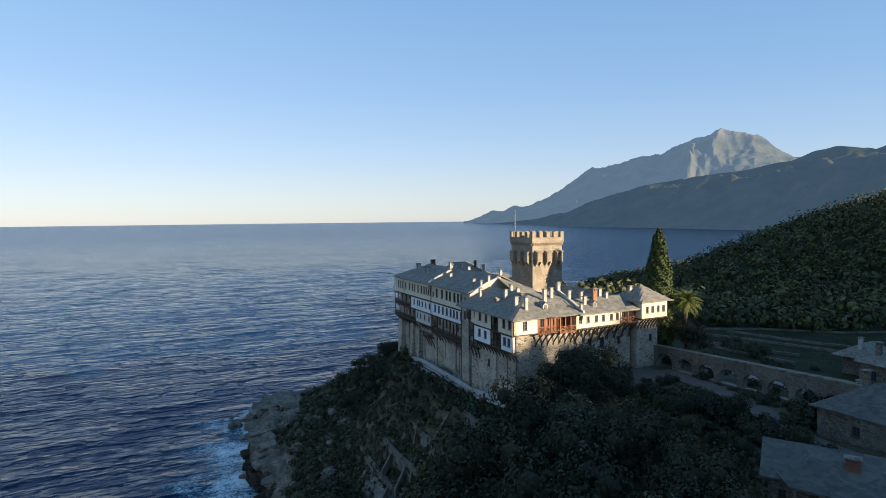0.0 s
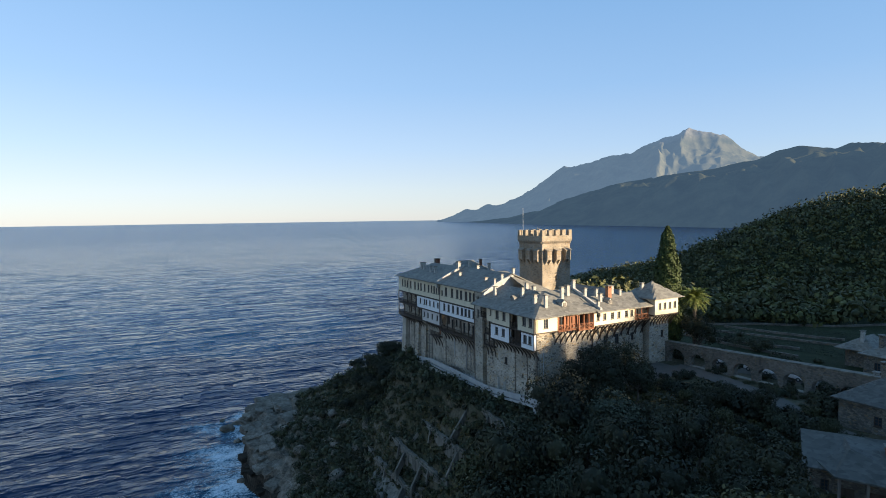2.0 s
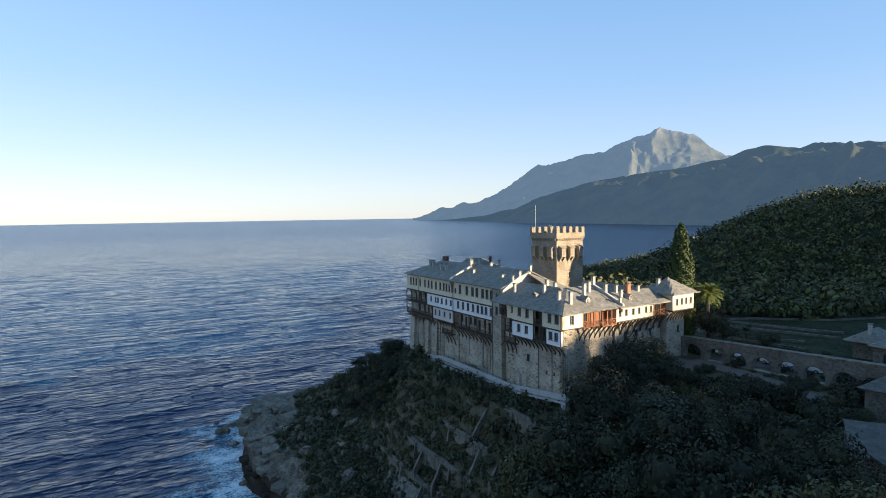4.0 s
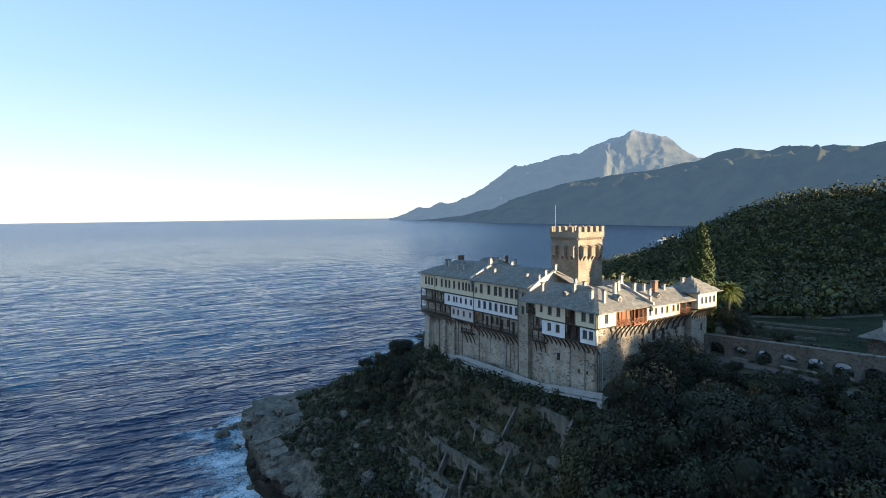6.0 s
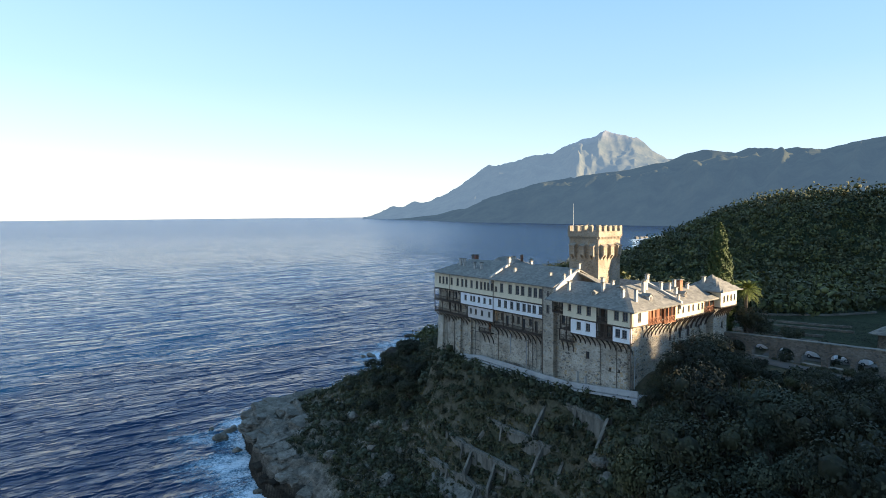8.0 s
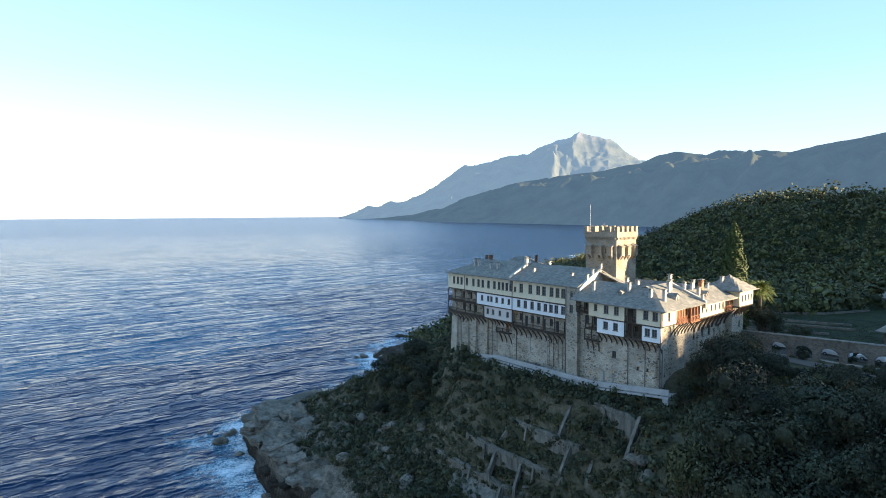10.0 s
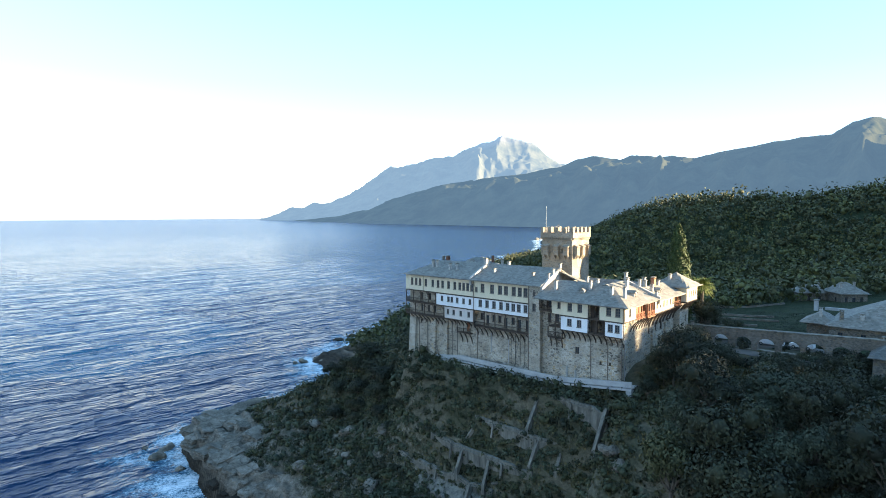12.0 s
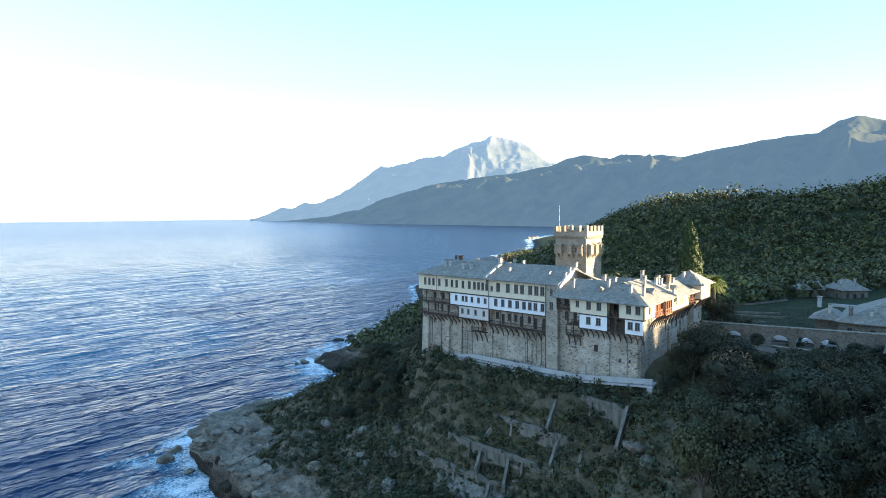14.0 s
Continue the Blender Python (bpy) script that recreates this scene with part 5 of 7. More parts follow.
    part("floor_beam", b, DARKWOOD, w)
    # roofs
    roof(w, -0.85, 13.4, -0.95, 18.0, 56.2, 59.2, "y", 6.6, 0.0, ridge_at=6.3, seed=7, label="grey slate hipped roof")
    roof(w, 5.5, 13.4, -0.95, 13.4, 56.2, 59.2, "x", 0.0, 0.0, ridge_at=6.3, seed=8, label="grey slate roof towards the court")
    wall(w, LIME, "x", 12.9, 1.3, 12, 50, 57, [])
    b = bmesh.new()
    prev = None
    for i in range(9):
        k = i / 8
        y, z = -0.9 + 7.2 * k, 56.2 + 3.0 * k + 0.4
        cur = [b.verts.new((13.35 + dx, y, zz)) for dx in (-0.22, 0.22) for zz in (z - 1.5, z)]
        if prev:
            for f in ((prev[0], cur[0], cur[1], prev[1]), (prev[2], prev[3], cur[3], cur[2]), (prev[1], cur[1], cur[3], prev[3])):
                b.faces.new(f)
        else:
            b.faces.new((cur[0], cur[1], cur[3], cur[2]))
        prev = cur
    b.faces.new((prev[0], prev[2], prev[3], prev[1]))
    bmesh.ops.recalc_face_normals(b, faces=b.faces)
    part("fire_wall", b, LIME, w, "whitewashed parapet down the roof slope")
    dormer(w, "y", 1.15, 7.0, 57.25)
    dormer(w, "x", 2.6, 9.6, 57.5, 0.9, 0.8, 1.6)
    for x, y, z0, z1, s, mt in ((2.9, 15.3, 57.3, 59.9, 0.75, LIME), (4.0, 8.6, 58.1, 60.2, 0.7, LIME), (6.5, 10.6, 59, 60.6, 0.7, LIME), (3.0, 3.9, 57.6, 59.6, 0.8, LIME), (6.4, 8.4, 59, 60.2, 0.7, LIME),
                                (3.4, 1.6, 57.2, 59.8, 0.7, LIME), (8.6, 3.6, 57.9, 60.6, 0.75, LIME), (10.6, 4.4, 58.3, 60.6, 0.75, LIME), (13.3, 5.9, 59.2, 61.2, 0.8, LIME), (13.3, -0.2, 56.6, 58.0, 0.55, LIME)):
        chimney(w, x, y, z0, z1, s, s * 0.85, mt)


build_corner_wing()


def build_court_wing():
    w = thing("court_wing", "cream plastered wing with red timber balcony over stone", "building")
    wins = [(c, 0.72, 54.35, 55.5) for c in (13.09, 14.66, 16.48, 18.02, 19.86, 21.2)]
    facade(w, CREAM, "y", -0.4, 12.4, 21.9, 53.6, 56.1, wins, label="cream plastered upper storey")
    wall(w, CREAM, "y", 0.9, 21.9, 25.8, 53.6, 56.3, [(23.9, 0.8, 53.8, 55.5)], 0.2)
    window(w, "y", 0.9, 23.9, 0.8, 53.8, 55.5, DARKWOOD)
    wall(w, REDWOOD, "x", 21.9, -0.38, 0.9, 53.6, 56.1, [], 0.1)
    balcony(w, "y", -0.4, 0.95, 22.0, 25.3, 53.6, 56.0, REDWOOD, posts=3, cross=True)
    b = bmesh.new()
    box(b, 12.4, 25.4, -0.55, -0.1, 53.42, 53.6)
    part("floor_beam", b, DARKWOOD, w)
    for u in np.arange(12.9, 25.5, 1.75):
        strut(w, "y", 1.2, -0.4, u, 50.7, 53.35, 0.2, lean=0.75)
        strut(w, "y", 1.2, -0.4, u + 0.5, 50.7, 53.35, 0.2, lean=-0.75)
    wall(w, LIME, "y", 7.4, 13, 26, 46, 56.2)
    roof(w, 12.3, 26.2, -1.25, 8.0, 56.05, 58.0, "x", 0, 0, ridge_at=3.3, seed=11, label="grey slate roof")
    roof(w, 21.0, 26.4, -1.2, 2.2, 55.95, 57.1, "x", 0, 0, ridge_at=2.1, seed=12)
    dormer(w, "y", 0.6, 17.0, 56.95, 0.8, 0.8, 1.4)
    chimney(w, 18.6, 2.6, 57.5, 60.2, 1.15, 0.9, TERRACOTTA)
    for x, y, z0, z1, s in ((13.6, 3.3, 57.8, 60.0, 0.7), (15.6, 1.6, 57.0, 59.0, 0.7), (16.2, 3.2, 57.7, 59.6, 0.6), (21.6, 2.8, 57.6, 59.1, 0.65), (23.3, 6.4, 57.0, 59.4, 0.8)):
        chimney(w, x, y, z0, z1, s, s * 0.85)


build_court_wing()


def build_pavilion():
    w = thing("corner_pavilion", "cream plastered pavilion with pyramid slate roof on a stone base", "building")
    facade(w, CREAM, "y", -1.45, 25.9, 32.1, 54.2, 57.3, [(c, 0.72, 55.1, 56.3) for c in (27.2, 28.54, 29.89, 31.22)], label="cream plastered front")
    facade(w, CREAM, "x", 25.9, -0.95, 4.8, 54.2, 57.3, [(0.3, 0.75, 55.0, 56.3)], label="cream plastered side")
    wall(w, CREAM, "x", 31.6, -0.95, 4.8, 54.2, 57.3)
    wall(w, CREAM, "y", 4.8, 25.9, 32.1, 54.2, 57.3)
    b = bmesh.new()
    box(b, 25.85, 32.15, -1.5, 5.3, 54.02, 54.2)
    part("floor_beam", b, DARKWOOD, w)
    wall(w, WALLSTONE, "y", 0.0, 26.2, 31.3, 38, 54.0, [(29.6, 0.7, 49.7, 50.9)], 0.6)
    window(w, "y", 0.0, 29.6, 0.7, 49.7, 50.9, DARKWOOD)
    wall(w, WALLSTONE, "x", 26.2, 0.6, 5.0, 38, 54.0)
    wall(w, WALLSTONE, "x", 30.7, 0.6, 5.0, 38, 54.0)
    for u in np.arange(26.4, 32.0, 0.8):
        strut(w, "y", 0.1, -1.3, u, 51.9, 53.9, 0.17)
    roof(w, 25.0, 32.9, -2.3, 5.9, 57.25, 60.0, "x", 3.9, 3.9, seed=13, label="pyramid roof of grey slates")
    chimney(w, 26.9, 2.4, 58.3, 60.0, 0.75, 0.65)


build_pavilion()


# ---------------------------------------------------------------- terrace, ruins, arcade, lanes
def ribbon_wall(parent, pts, thick, drop, mat, name="wall", label="", coping=None):
    """A wall along a line of (x, y, top) in building coordinates, as deep below its top as drop says."""
    bm = bmesh.new()
    fine = []
    for a, b in zip(pts[:-1], pts[1:]):
        n = max(1, int(math.dist(a[:2], b[:2]) / 1.2))
        fine += [tuple(a[i] + (b[i] - a[i]) * k / n for i in range(3)) for k in range(n)]
    fine.append(pts[-1])
    prev = None
    for i, p in enumerate(fine):
        q, r = fine[max(0, i - 1)], fine[min(len(fine) - 1, i + 1)]
        t = Vector((r[0] - q[0], r[1] - q[1], 0)).normalized()
        s = Vector((t.y, -t.x, 0)) * thick / 2
        jig = 0.05 * noise.noise((p[0] * 0.9, p[1] * 0.9, 3.0))
        c = Vector(p)
        cur = [bm.verts.new(c + s + Vector((0, 0, jig))), bm.verts.new(c - s + Vector((0, 0, jig))), bm.verts.new(c - s - Vector((0, 0, drop))), bm.verts.new(c + s - Vector((0, 0, drop)))]
        if prev:
            for k in range(4):
                bm.faces.new((prev[k], prev[(k + 1) % 4], cur[(k + 1) % 4], cur[k]))
        else:
            bm.faces.new(cur[::-1])
        prev = cur
    bm.faces.new(prev)
    bmesh.ops.recalc_face_normals(bm, faces=bm.faces)
    ob = part(name, bm, mat, parent, label)
    if coping:
        ribbon_wall(ob, [(x, y, z + 0.1) for x, y, z in pts], thick + 0.16, 0.14, coping, "coping")
    return ob


def build_terrace():
    t = thing("terrace_walk", "pale concrete walkway with parapet along the foot of the walls", "terrace")
    line = [(2.3, 46.8, 39.9), (1.9, 38.6, 41.0), (0.9, 21, 41.3), (-0.2, 13.3, 41.7), (-0.6, 5, 42.8), (-0.9, -1.8, 43.7)]
    for a, b in zip(line[:-1], line[1:]):
        ribbon_wall(t, [a, b], 0.22, 0.95, CONCRETE, "parapet", "pale concrete parapet")
    bm = bmesh.new()
    prev = None
    for x, y, z in line:
        cur = [bm.verts.new(p) for p in ((x - 0.25, y, z - 1.15), (4.2, y, z - 1.15), (4.2, y, z - 1.5), (x - 0.25, y, z - 1.5))]
        if prev:
            for k in range(4):
                bm.faces.new((prev[k], prev[(k + 1) % 4], cur[(k + 1) % 4], cur[k]))
        else:
            bm.faces.new(cur[::-1])
        prev = cur
    bm.faces.new(prev)
    bmesh.ops.recalc_face_normals(bm, faces=bm.faces)
    part("deck", bm, CONCRETE, t)
    first = None
    for y in (20.4, 17.6, 14.6, 11.8, 8.8, 5.6, 2.2):
        x = float(np.interp(y, [-1.8, 5, 13.3, 21], [-0.9, -0.6, -0.2, 0.9]))
        if first is None:
            b = bmesh.new()
            box(b, -0.16, 0.16, -0.16, 0.16, -3.0, 0, 0.02)
            first = part("column", b, CONCRETE, t, m=pose(x, y, 40.2))
        else:
            again("column", first, t, pose(x, y, float(np.interp(y, [-1.8, 5, 13.3, 21], [42.2, 41.4, 40.3, 39.9]))))
    b = bmesh.new()
    box(b, -1.3, -0.3, -1.9, -0.9, 37.0, 42.4, 0.04)
    part("pier", b, CONCRETE, t)
    # rail posts, leaning planks and the rough wall under the walk
    b = bmesh.new()
    for y in np.arange(21.5, 46, 2.2):
        x = float(np.interp(y, [21, 38.6, 46.8], [0.9, 1.9, 2.3]))
        z = float(np.interp(y, [21, 38.6, 46.8], [41.3, 41.0, 39.9]))
        rod(b, (x, y, z), (x, y, z + 0.75), 0.03, 5)
    tagged(part("rail_posts", b, IRON, t), kind="stuff")
    for y, zt in ((11.6, 43.6), (9.8, 43.2)):
        b = bmesh.new()
        beam(b, (1.0, y, 41.0), (1.05, y + 0.15, zt), 0.5, 0.12)
        part("slab", b, LIME, t, "leaning white slab")
    ribbon_wall(t, [(2.0, 46.2, 38.9), (1.2, 38.6, 39.4), (0.2, 21.5, 39.6)], 0.7, 4.5, WALLSTONE, "retaining_wall", "rough stone wall under the walkway")
    ribbon_wall(t, [(0.6, 17.5, 38.3), (0.3, 10, 38.9), (0.1, 3.5, 39.8), (0.0, -1.0, 40.4)], 0.6, 5.0, OLDCONC, "retaining_wall", "stained old concrete wall")
    # heap of cut brushwood on the walk
    rng = random.Random(3)
    b = bmesh.new()
    for i in range(130):
        y = rng.gauss(29.5, 2.4)
        x = 2.4 + rng.uniform(-0.3, 0.8)
        z = 40.15 + max(0, 1.3 - abs(y - 29.5) * 0.3) * rng.random()
        d = Vector((rng.uniform(-0.4, 0.4), rng.uniform(-1.2, 1.2), rng.uniform(-0.2, 0.4)))
        beam(b, (x, y, z), (x + d.x, y + d.y, z + d.z), 0.06)
    m = thing("brushwood_heap", "heap of grey cut brushwood on the walkway", "brushwood")
    tagged(part("branches", b, GREYWOOD, m), kind="stuff")


build_terrace()


def build_ruins():
    """Old garden terraces on the cliff: long retaining walls and the ribs that run down between them."""
    walls = [([(-2.3, 15.6, 39.0), (-3.4, 8.0, 39.2), (-4.6, 0.6, 39.4)], 3.6), ([(-6.1, 28.0, 32.4), (-6.7, 21.0, 32.4), (-6.9, 15.0, 32.4), (-6.0, 8.3, 31.8)], 3.4),
             ([(-8.9, 37.6, 27.2), (-9.6, 28.0, 27.0), (-9.4, 20.4, 26.9), (-9.2, 12.6, 26.6)], 3.6), ([(-10.8, 47.2, 21.7), (-11.6, 36.0, 22.0), (-11.6, 28.0, 22.1), (-11.4, 19.8, 21.6)], 3.0)]
    rng = random.Random(70)
    for line, drop in walls:
        # the top is broken away here and there
        pts = []
        for a, b in zip(line[:-1], line[1:]):
            n = max(2, int(math.dist(a[:2], b[:2]) / 1.3))
            pts += [(a[0] + (b[0] - a[0]) * k / n + rng.uniform(-0.08, 0.08), a[1] + (b[1] - a[1]) * k / n, a[2] + (b[2] - a[2]) * k / n - (rng.uniform(0.2, 0.9) if rng.random() < 0.22 else rng.uniform(0, 0.12))) for k in range(n)]
        pts.append(line[-1])
        t = thing("garden_wall", "weathered retaining wall of an abandoned cliff garden", "retaining wall", group="abandoned garden walls")
        ribbon_wall(t, pts, 0.55, drop, RUIN, "wall")
        ribbon_wall(t, [(x - 0.32, y, z - 0.42) for x, y, z in pts[2:-2]], 0.3, 0.28, RUIN, "ledge")
        ya, yb = line[-1][1], line[0][1]
        n = int((yb - ya) / 9.0)
        for i in range(n):
            y = ya + (yb - ya) * (i + 0.5) / n
            x = float(np.interp(y, [p[1] for p in line[::-1]], [p[0] for p in line[::-1]]))
            z = float(np.interp(y, [p[1] for p in line[::-1]], [p[2] for p in line[::-1]]))
            b = bmesh.new()
            vs = box(b, x - 0.6, x - 0.2, y - 0.2, y + 0.2, z - drop + 0.3, z - 0.5)
            for v in vs:
                if v.co.z < z - 1 and v.co.x < x - 0.3:
                    v.co.x -= 0.5
            part("buttress", b, RUIN, t)
    ribs = [((-2.1, 15.3, 39.1), (-7.1, 15.2, 32.7)), ((-5.7, 27.0, 32.0), (-8.7, 29.0, 27.0)), ((-9.8, 28.3, 26.4), (-12.4, 27.9, 22.6)), ((-6.7, 12.8, 31.9), (-9.2, 13.4, 26.8)),
            ((-5.8, 8.4, 31.4), (-8.9, 8.1, 27.2)), ((-9.4, 22.0, 26.2), (-12.2, 21.4, 21.9)), ((-4.8, 0.9, 39.2), (-8.3, 1.3, 33.0)), ((-2.2, 41.8, 35.2), (-6.1, 43.3, 27.8)), ((-12.4, 24.6, 21.0), (-15.4, 24.2, 16.6))]
    for a, c in ribs:
        n = 7
        pts = [(a[0] + (c[0] - a[0]) * k / n, a[1] + (c[1] - a[1]) * k / n, a[2] + (c[2] - a[2]) * k / n + 0.45) for k in range(n + 1)]
        t = thing("stair_rib", "sloping concrete rib running down the cliff garden", "garden rib", group="sloping ribs of the cliff garden")
        ribbon_wall(t, pts, 0.45, 2.0, RUIN, "rib")
        ribbon_wall(t, [(x, y + 0.36, z - 0.3) for x, y, z in pts], 0.16, 1.5, RUIN, "kerb")
    # smooth sloping apron under the lowest wall
    t = thing("garden_apron", "smooth pale concrete apron below the lowest garden wall", "apron")
    b = bmesh.new()
    rows = []
    for k in range(19):
        y = 20.5 + k * 0.95
        zig = 0.25 * noise.noise((y * 0.5, 1, 4))
        rows.append([b.verts.new(q) for q in ((-11.9, y, 19.9 + zig), (-13.4, y, 18.9 + zig), (-16.0 + zig, y, 15.6), (-16.0 + zig, y, 14.0), (-11.9, y, 14.0))])
    for p0, p1 in zip(rows[:-1], rows[1:]):
        for j in range(5):
            b.faces.new((p0[j], p0[(j + 1) % 5], p1[(j + 1) % 5], p1[j]))
    b.faces.new(rows[0])
    b.faces.new(rows[-1][::-1])
    bmesh.ops.recalc_face_normals(b, faces=b.faces)
    part("slab", b, RUIN, t)
    # arched niches at the foot
    for i, y in enumerate((31.4, 29.5, 26.7)):
        t = thing("arched_niche", "small dark arched opening in the lowest garden wall", "niche", group="arched niches")
        b = bmesh.new()
        x = -14.9
        n = 8
        for k in range(n):
            a0, a1 = math.pi * k / n, math.pi * (k + 1) / n
            for r0, r1 in ((0.55, 0.85),):
                q = [(y + r * math.cos(a), 17.9 + r * math.sin(a)) for r, a in ((r0, a0), (r1, a0), (r1, a1), (r0, a1))]
                f = [b.verts.new((x - 0.25, u, z)) for u, z in q]
                g = [b.verts.new((x + 0.4, u, z)) for u, z in q]
                b.faces.new(f)
                for j in range(4):
                    b.faces.new((f[j], f[(j + 1) % 4], g[(j + 1) % 4], g[j]))
        for s in (-1, 1):
            box(b, x - 0.25, x + 0.4, min(y + s * 0.55, y + s * 0.85), max(y + s * 0.55, y + s * 0.85), 15.8, 17.9)
        bmesh.ops.recalc_face_normals(b, faces=b.faces)
        part("arch", b, RUIN, t)
        # solid dark plug in the arch, its colour standing for the shaded hollow
        b = bmesh.new()
        rod(b, (x - 0.2, y, 17.9), (x + 0.3, y, 17.9), 0.56, 14)
        box(b, x - 0.2, x + 0.3, y - 0.55, y + 0.55, 15.9, 17.9)
        part("recess", b, IRON, t, "dark plug standing in for the shaded hollow of the niche")


build_ruins()


def build_arcade():
    """The old arched wall across the court: piers, round arches, sloping top."""
    t = thing("arcade_wall", "long stone arcade with round arches crossing the court", "arcade")
    centres = [(-2.4, 3.3), (-6.8, 2.9), (-10.95, 2.9), (-15.0, 3.0), (-19.1, 3.1), (-23.0, 3.1), (-27.1, 3.1), (-30.8, 3.0), (-34.6, 3.0)]
    y0, y1 = 1.4, -40.0
    us = set(np.arange(y1, y0, 0.6)) | {y0}
    samples = []
    for c, w in centres:
        for k in range(13):
            samples.append((c + w / 2 * math.cos(math.pi * k / 12), 46.2 + 0.02 * -c + w / 2 * math.sin(math.pi * k / 12) * 0.85))
        samples.append((c + w / 2 + 1e-4, 42.5))
        samples.append((c - w / 2 - 1e-4, 42.5))
    for u in us:
        if all(abs(u - c) > w / 2 for c, w in centres):
            samples.append((u, 42.5))
    samples.sort(key=lambda s: (s[0]))
    bm = bmesh.new()
    prev = None
    for u, z in samples:
        top = 48.55 + (0.045 * -u) + 0.05 * noise.noise((u * 0.8, 2, 2))
        xw = 30.5
        cur = [bm.verts.new(p) for p in ((xw, u, z), (xw, u, top), (xw + 1.1, u, top), (xw + 1.1, u, z))]
        if prev:
            for k in range(4):
                try:
                    bm.faces.new((prev[k], prev[(k + 1) % 4], cur[(k + 1) % 4], cur[k]))
                except ValueError:
                    pass
        else:
            bm.faces.new(cur[::-1])
        prev = cur
    bm.faces.new(prev)
    bmesh.ops.recalc_face_normals(bm, faces=bm.faces)
    part("wall", bm, DARKSTONE, t)
    ribbon_wall(t, [(31.05, y0, 48.72), (31.05, y1, 48.72 + 0.045 * 40)], 1.35, 0.2, RUIN, "coping", "pale stone coping")
    for c, w in centres[1:]:
        b = bmesh.new()
        box(b, 30.6, 31.4, c - w / 2, c + w / 2, 42.5, 45.0 + 0.02 * -c)
        part("sill_wall", b, DARKSTONE, t)
        b = bmesh.new()
        box(b, 30.5, 31.5, c - w / 2 + 0.002, c + w / 2 - 0.002, 45.02 + 0.02 * -c, 45.14 + 0.02 * -c)
        part("sill", b, OLDCONC, t)
        b = bmesh.new()
        n = 10
        for k in range(n):
            a0, a1 = math.pi * (k + 0.06) / n, math.pi * (k + 0.94) / n
            q = [(c + r * math.cos(a), 46.2 + 0.02 * -c + r * math.sin(a) * 0.85) for r, a in ((w / 2, a0), (w / 2 + 0.4, a0), (w / 2 + 0.4, a1), (w / 2, a1))]
            f = [b.verts.new((30.44, u, z)) for u, z in q]
            g = [b.verts.new((30.6, u, z)) for u, z in q]
            b.faces.new(f)
            for j in range(4):
                b.faces.new((f[j], f[(j + 1) % 4], g[(j + 1) % 4], g[j]))
        bmesh.ops.recalc_face_normals(b, faces=b.faces)
        part("arch_ring", b, DARKSTONE, t)


build_arcade()


LANE = [(28.4, -3.5), (28.2, -8), (27.2, -13.5), (24.9, -21.8), (21.4, -30), (20.0, -44), (24, -58)]


def lane(name, pts, width, label, mat=TRACK, lift=0.08):
    """A strip of made ground laid on the hillside along a line of building coordinates."""
    verts, faces = [], []
    fine = []
    for a, b in zip(pts[:-1], pts[1:]):
        n = max(1, int(math.dist(a, b) / 0.8))
        fine += [(a[0] + (b[0] - a[0]) * k / n, a[1] + (b[1] - a[1]) * k / n) for k in range(n)]
    fine.append(pts[-1])
    cols = 9
    for i, p in enumerate(fine):
        q, r = fine[max(0, i - 2)], fine[min(len(fine) - 1, i + 2)]
        t = Vector((r[0] - q[0], r[1] - q[1])).normalized()
        for j in range(cols):
            s = (j / (cols - 1) - 0.5) * width * (1 + 0.12 * noise.noise((i * 0.15, j * 9.0, 1)))
            x, y = to_world(p[0] + t.y * s, p[1] - t.x * s)
            verts.append((x, y, height_at(x, y) + lift))
    for i in range(len(fine) - 1):
        for j in range(cols - 1):
            a = i * cols + j
            faces.append((a, a + 1, a + cols + 1, a + cols))
    ob = mesh_object(name, verts, faces, mat, smooth=True)
    tagged(ob, label, "lane", kind="structure")


lane("road_court", [(13, -3.5), (20, -4.0), (28.5, -3.6)], 7.5, "dusty grey forecourt below the walls")
lane("road_lane", LANE, 3.8, "narrow dusty lane between shrubs", lift=0.12)
lane("road_track", [(34, -6), (37, -18), (37.5, -40)], 5.0, "grey parking strip behind the arcade", lift=0.1)
lane("road_kerb", [(17.4, -0.7), (21.6, -0.7)], 0.7, "pale concrete lane edge", CONCRETE, 0.45)


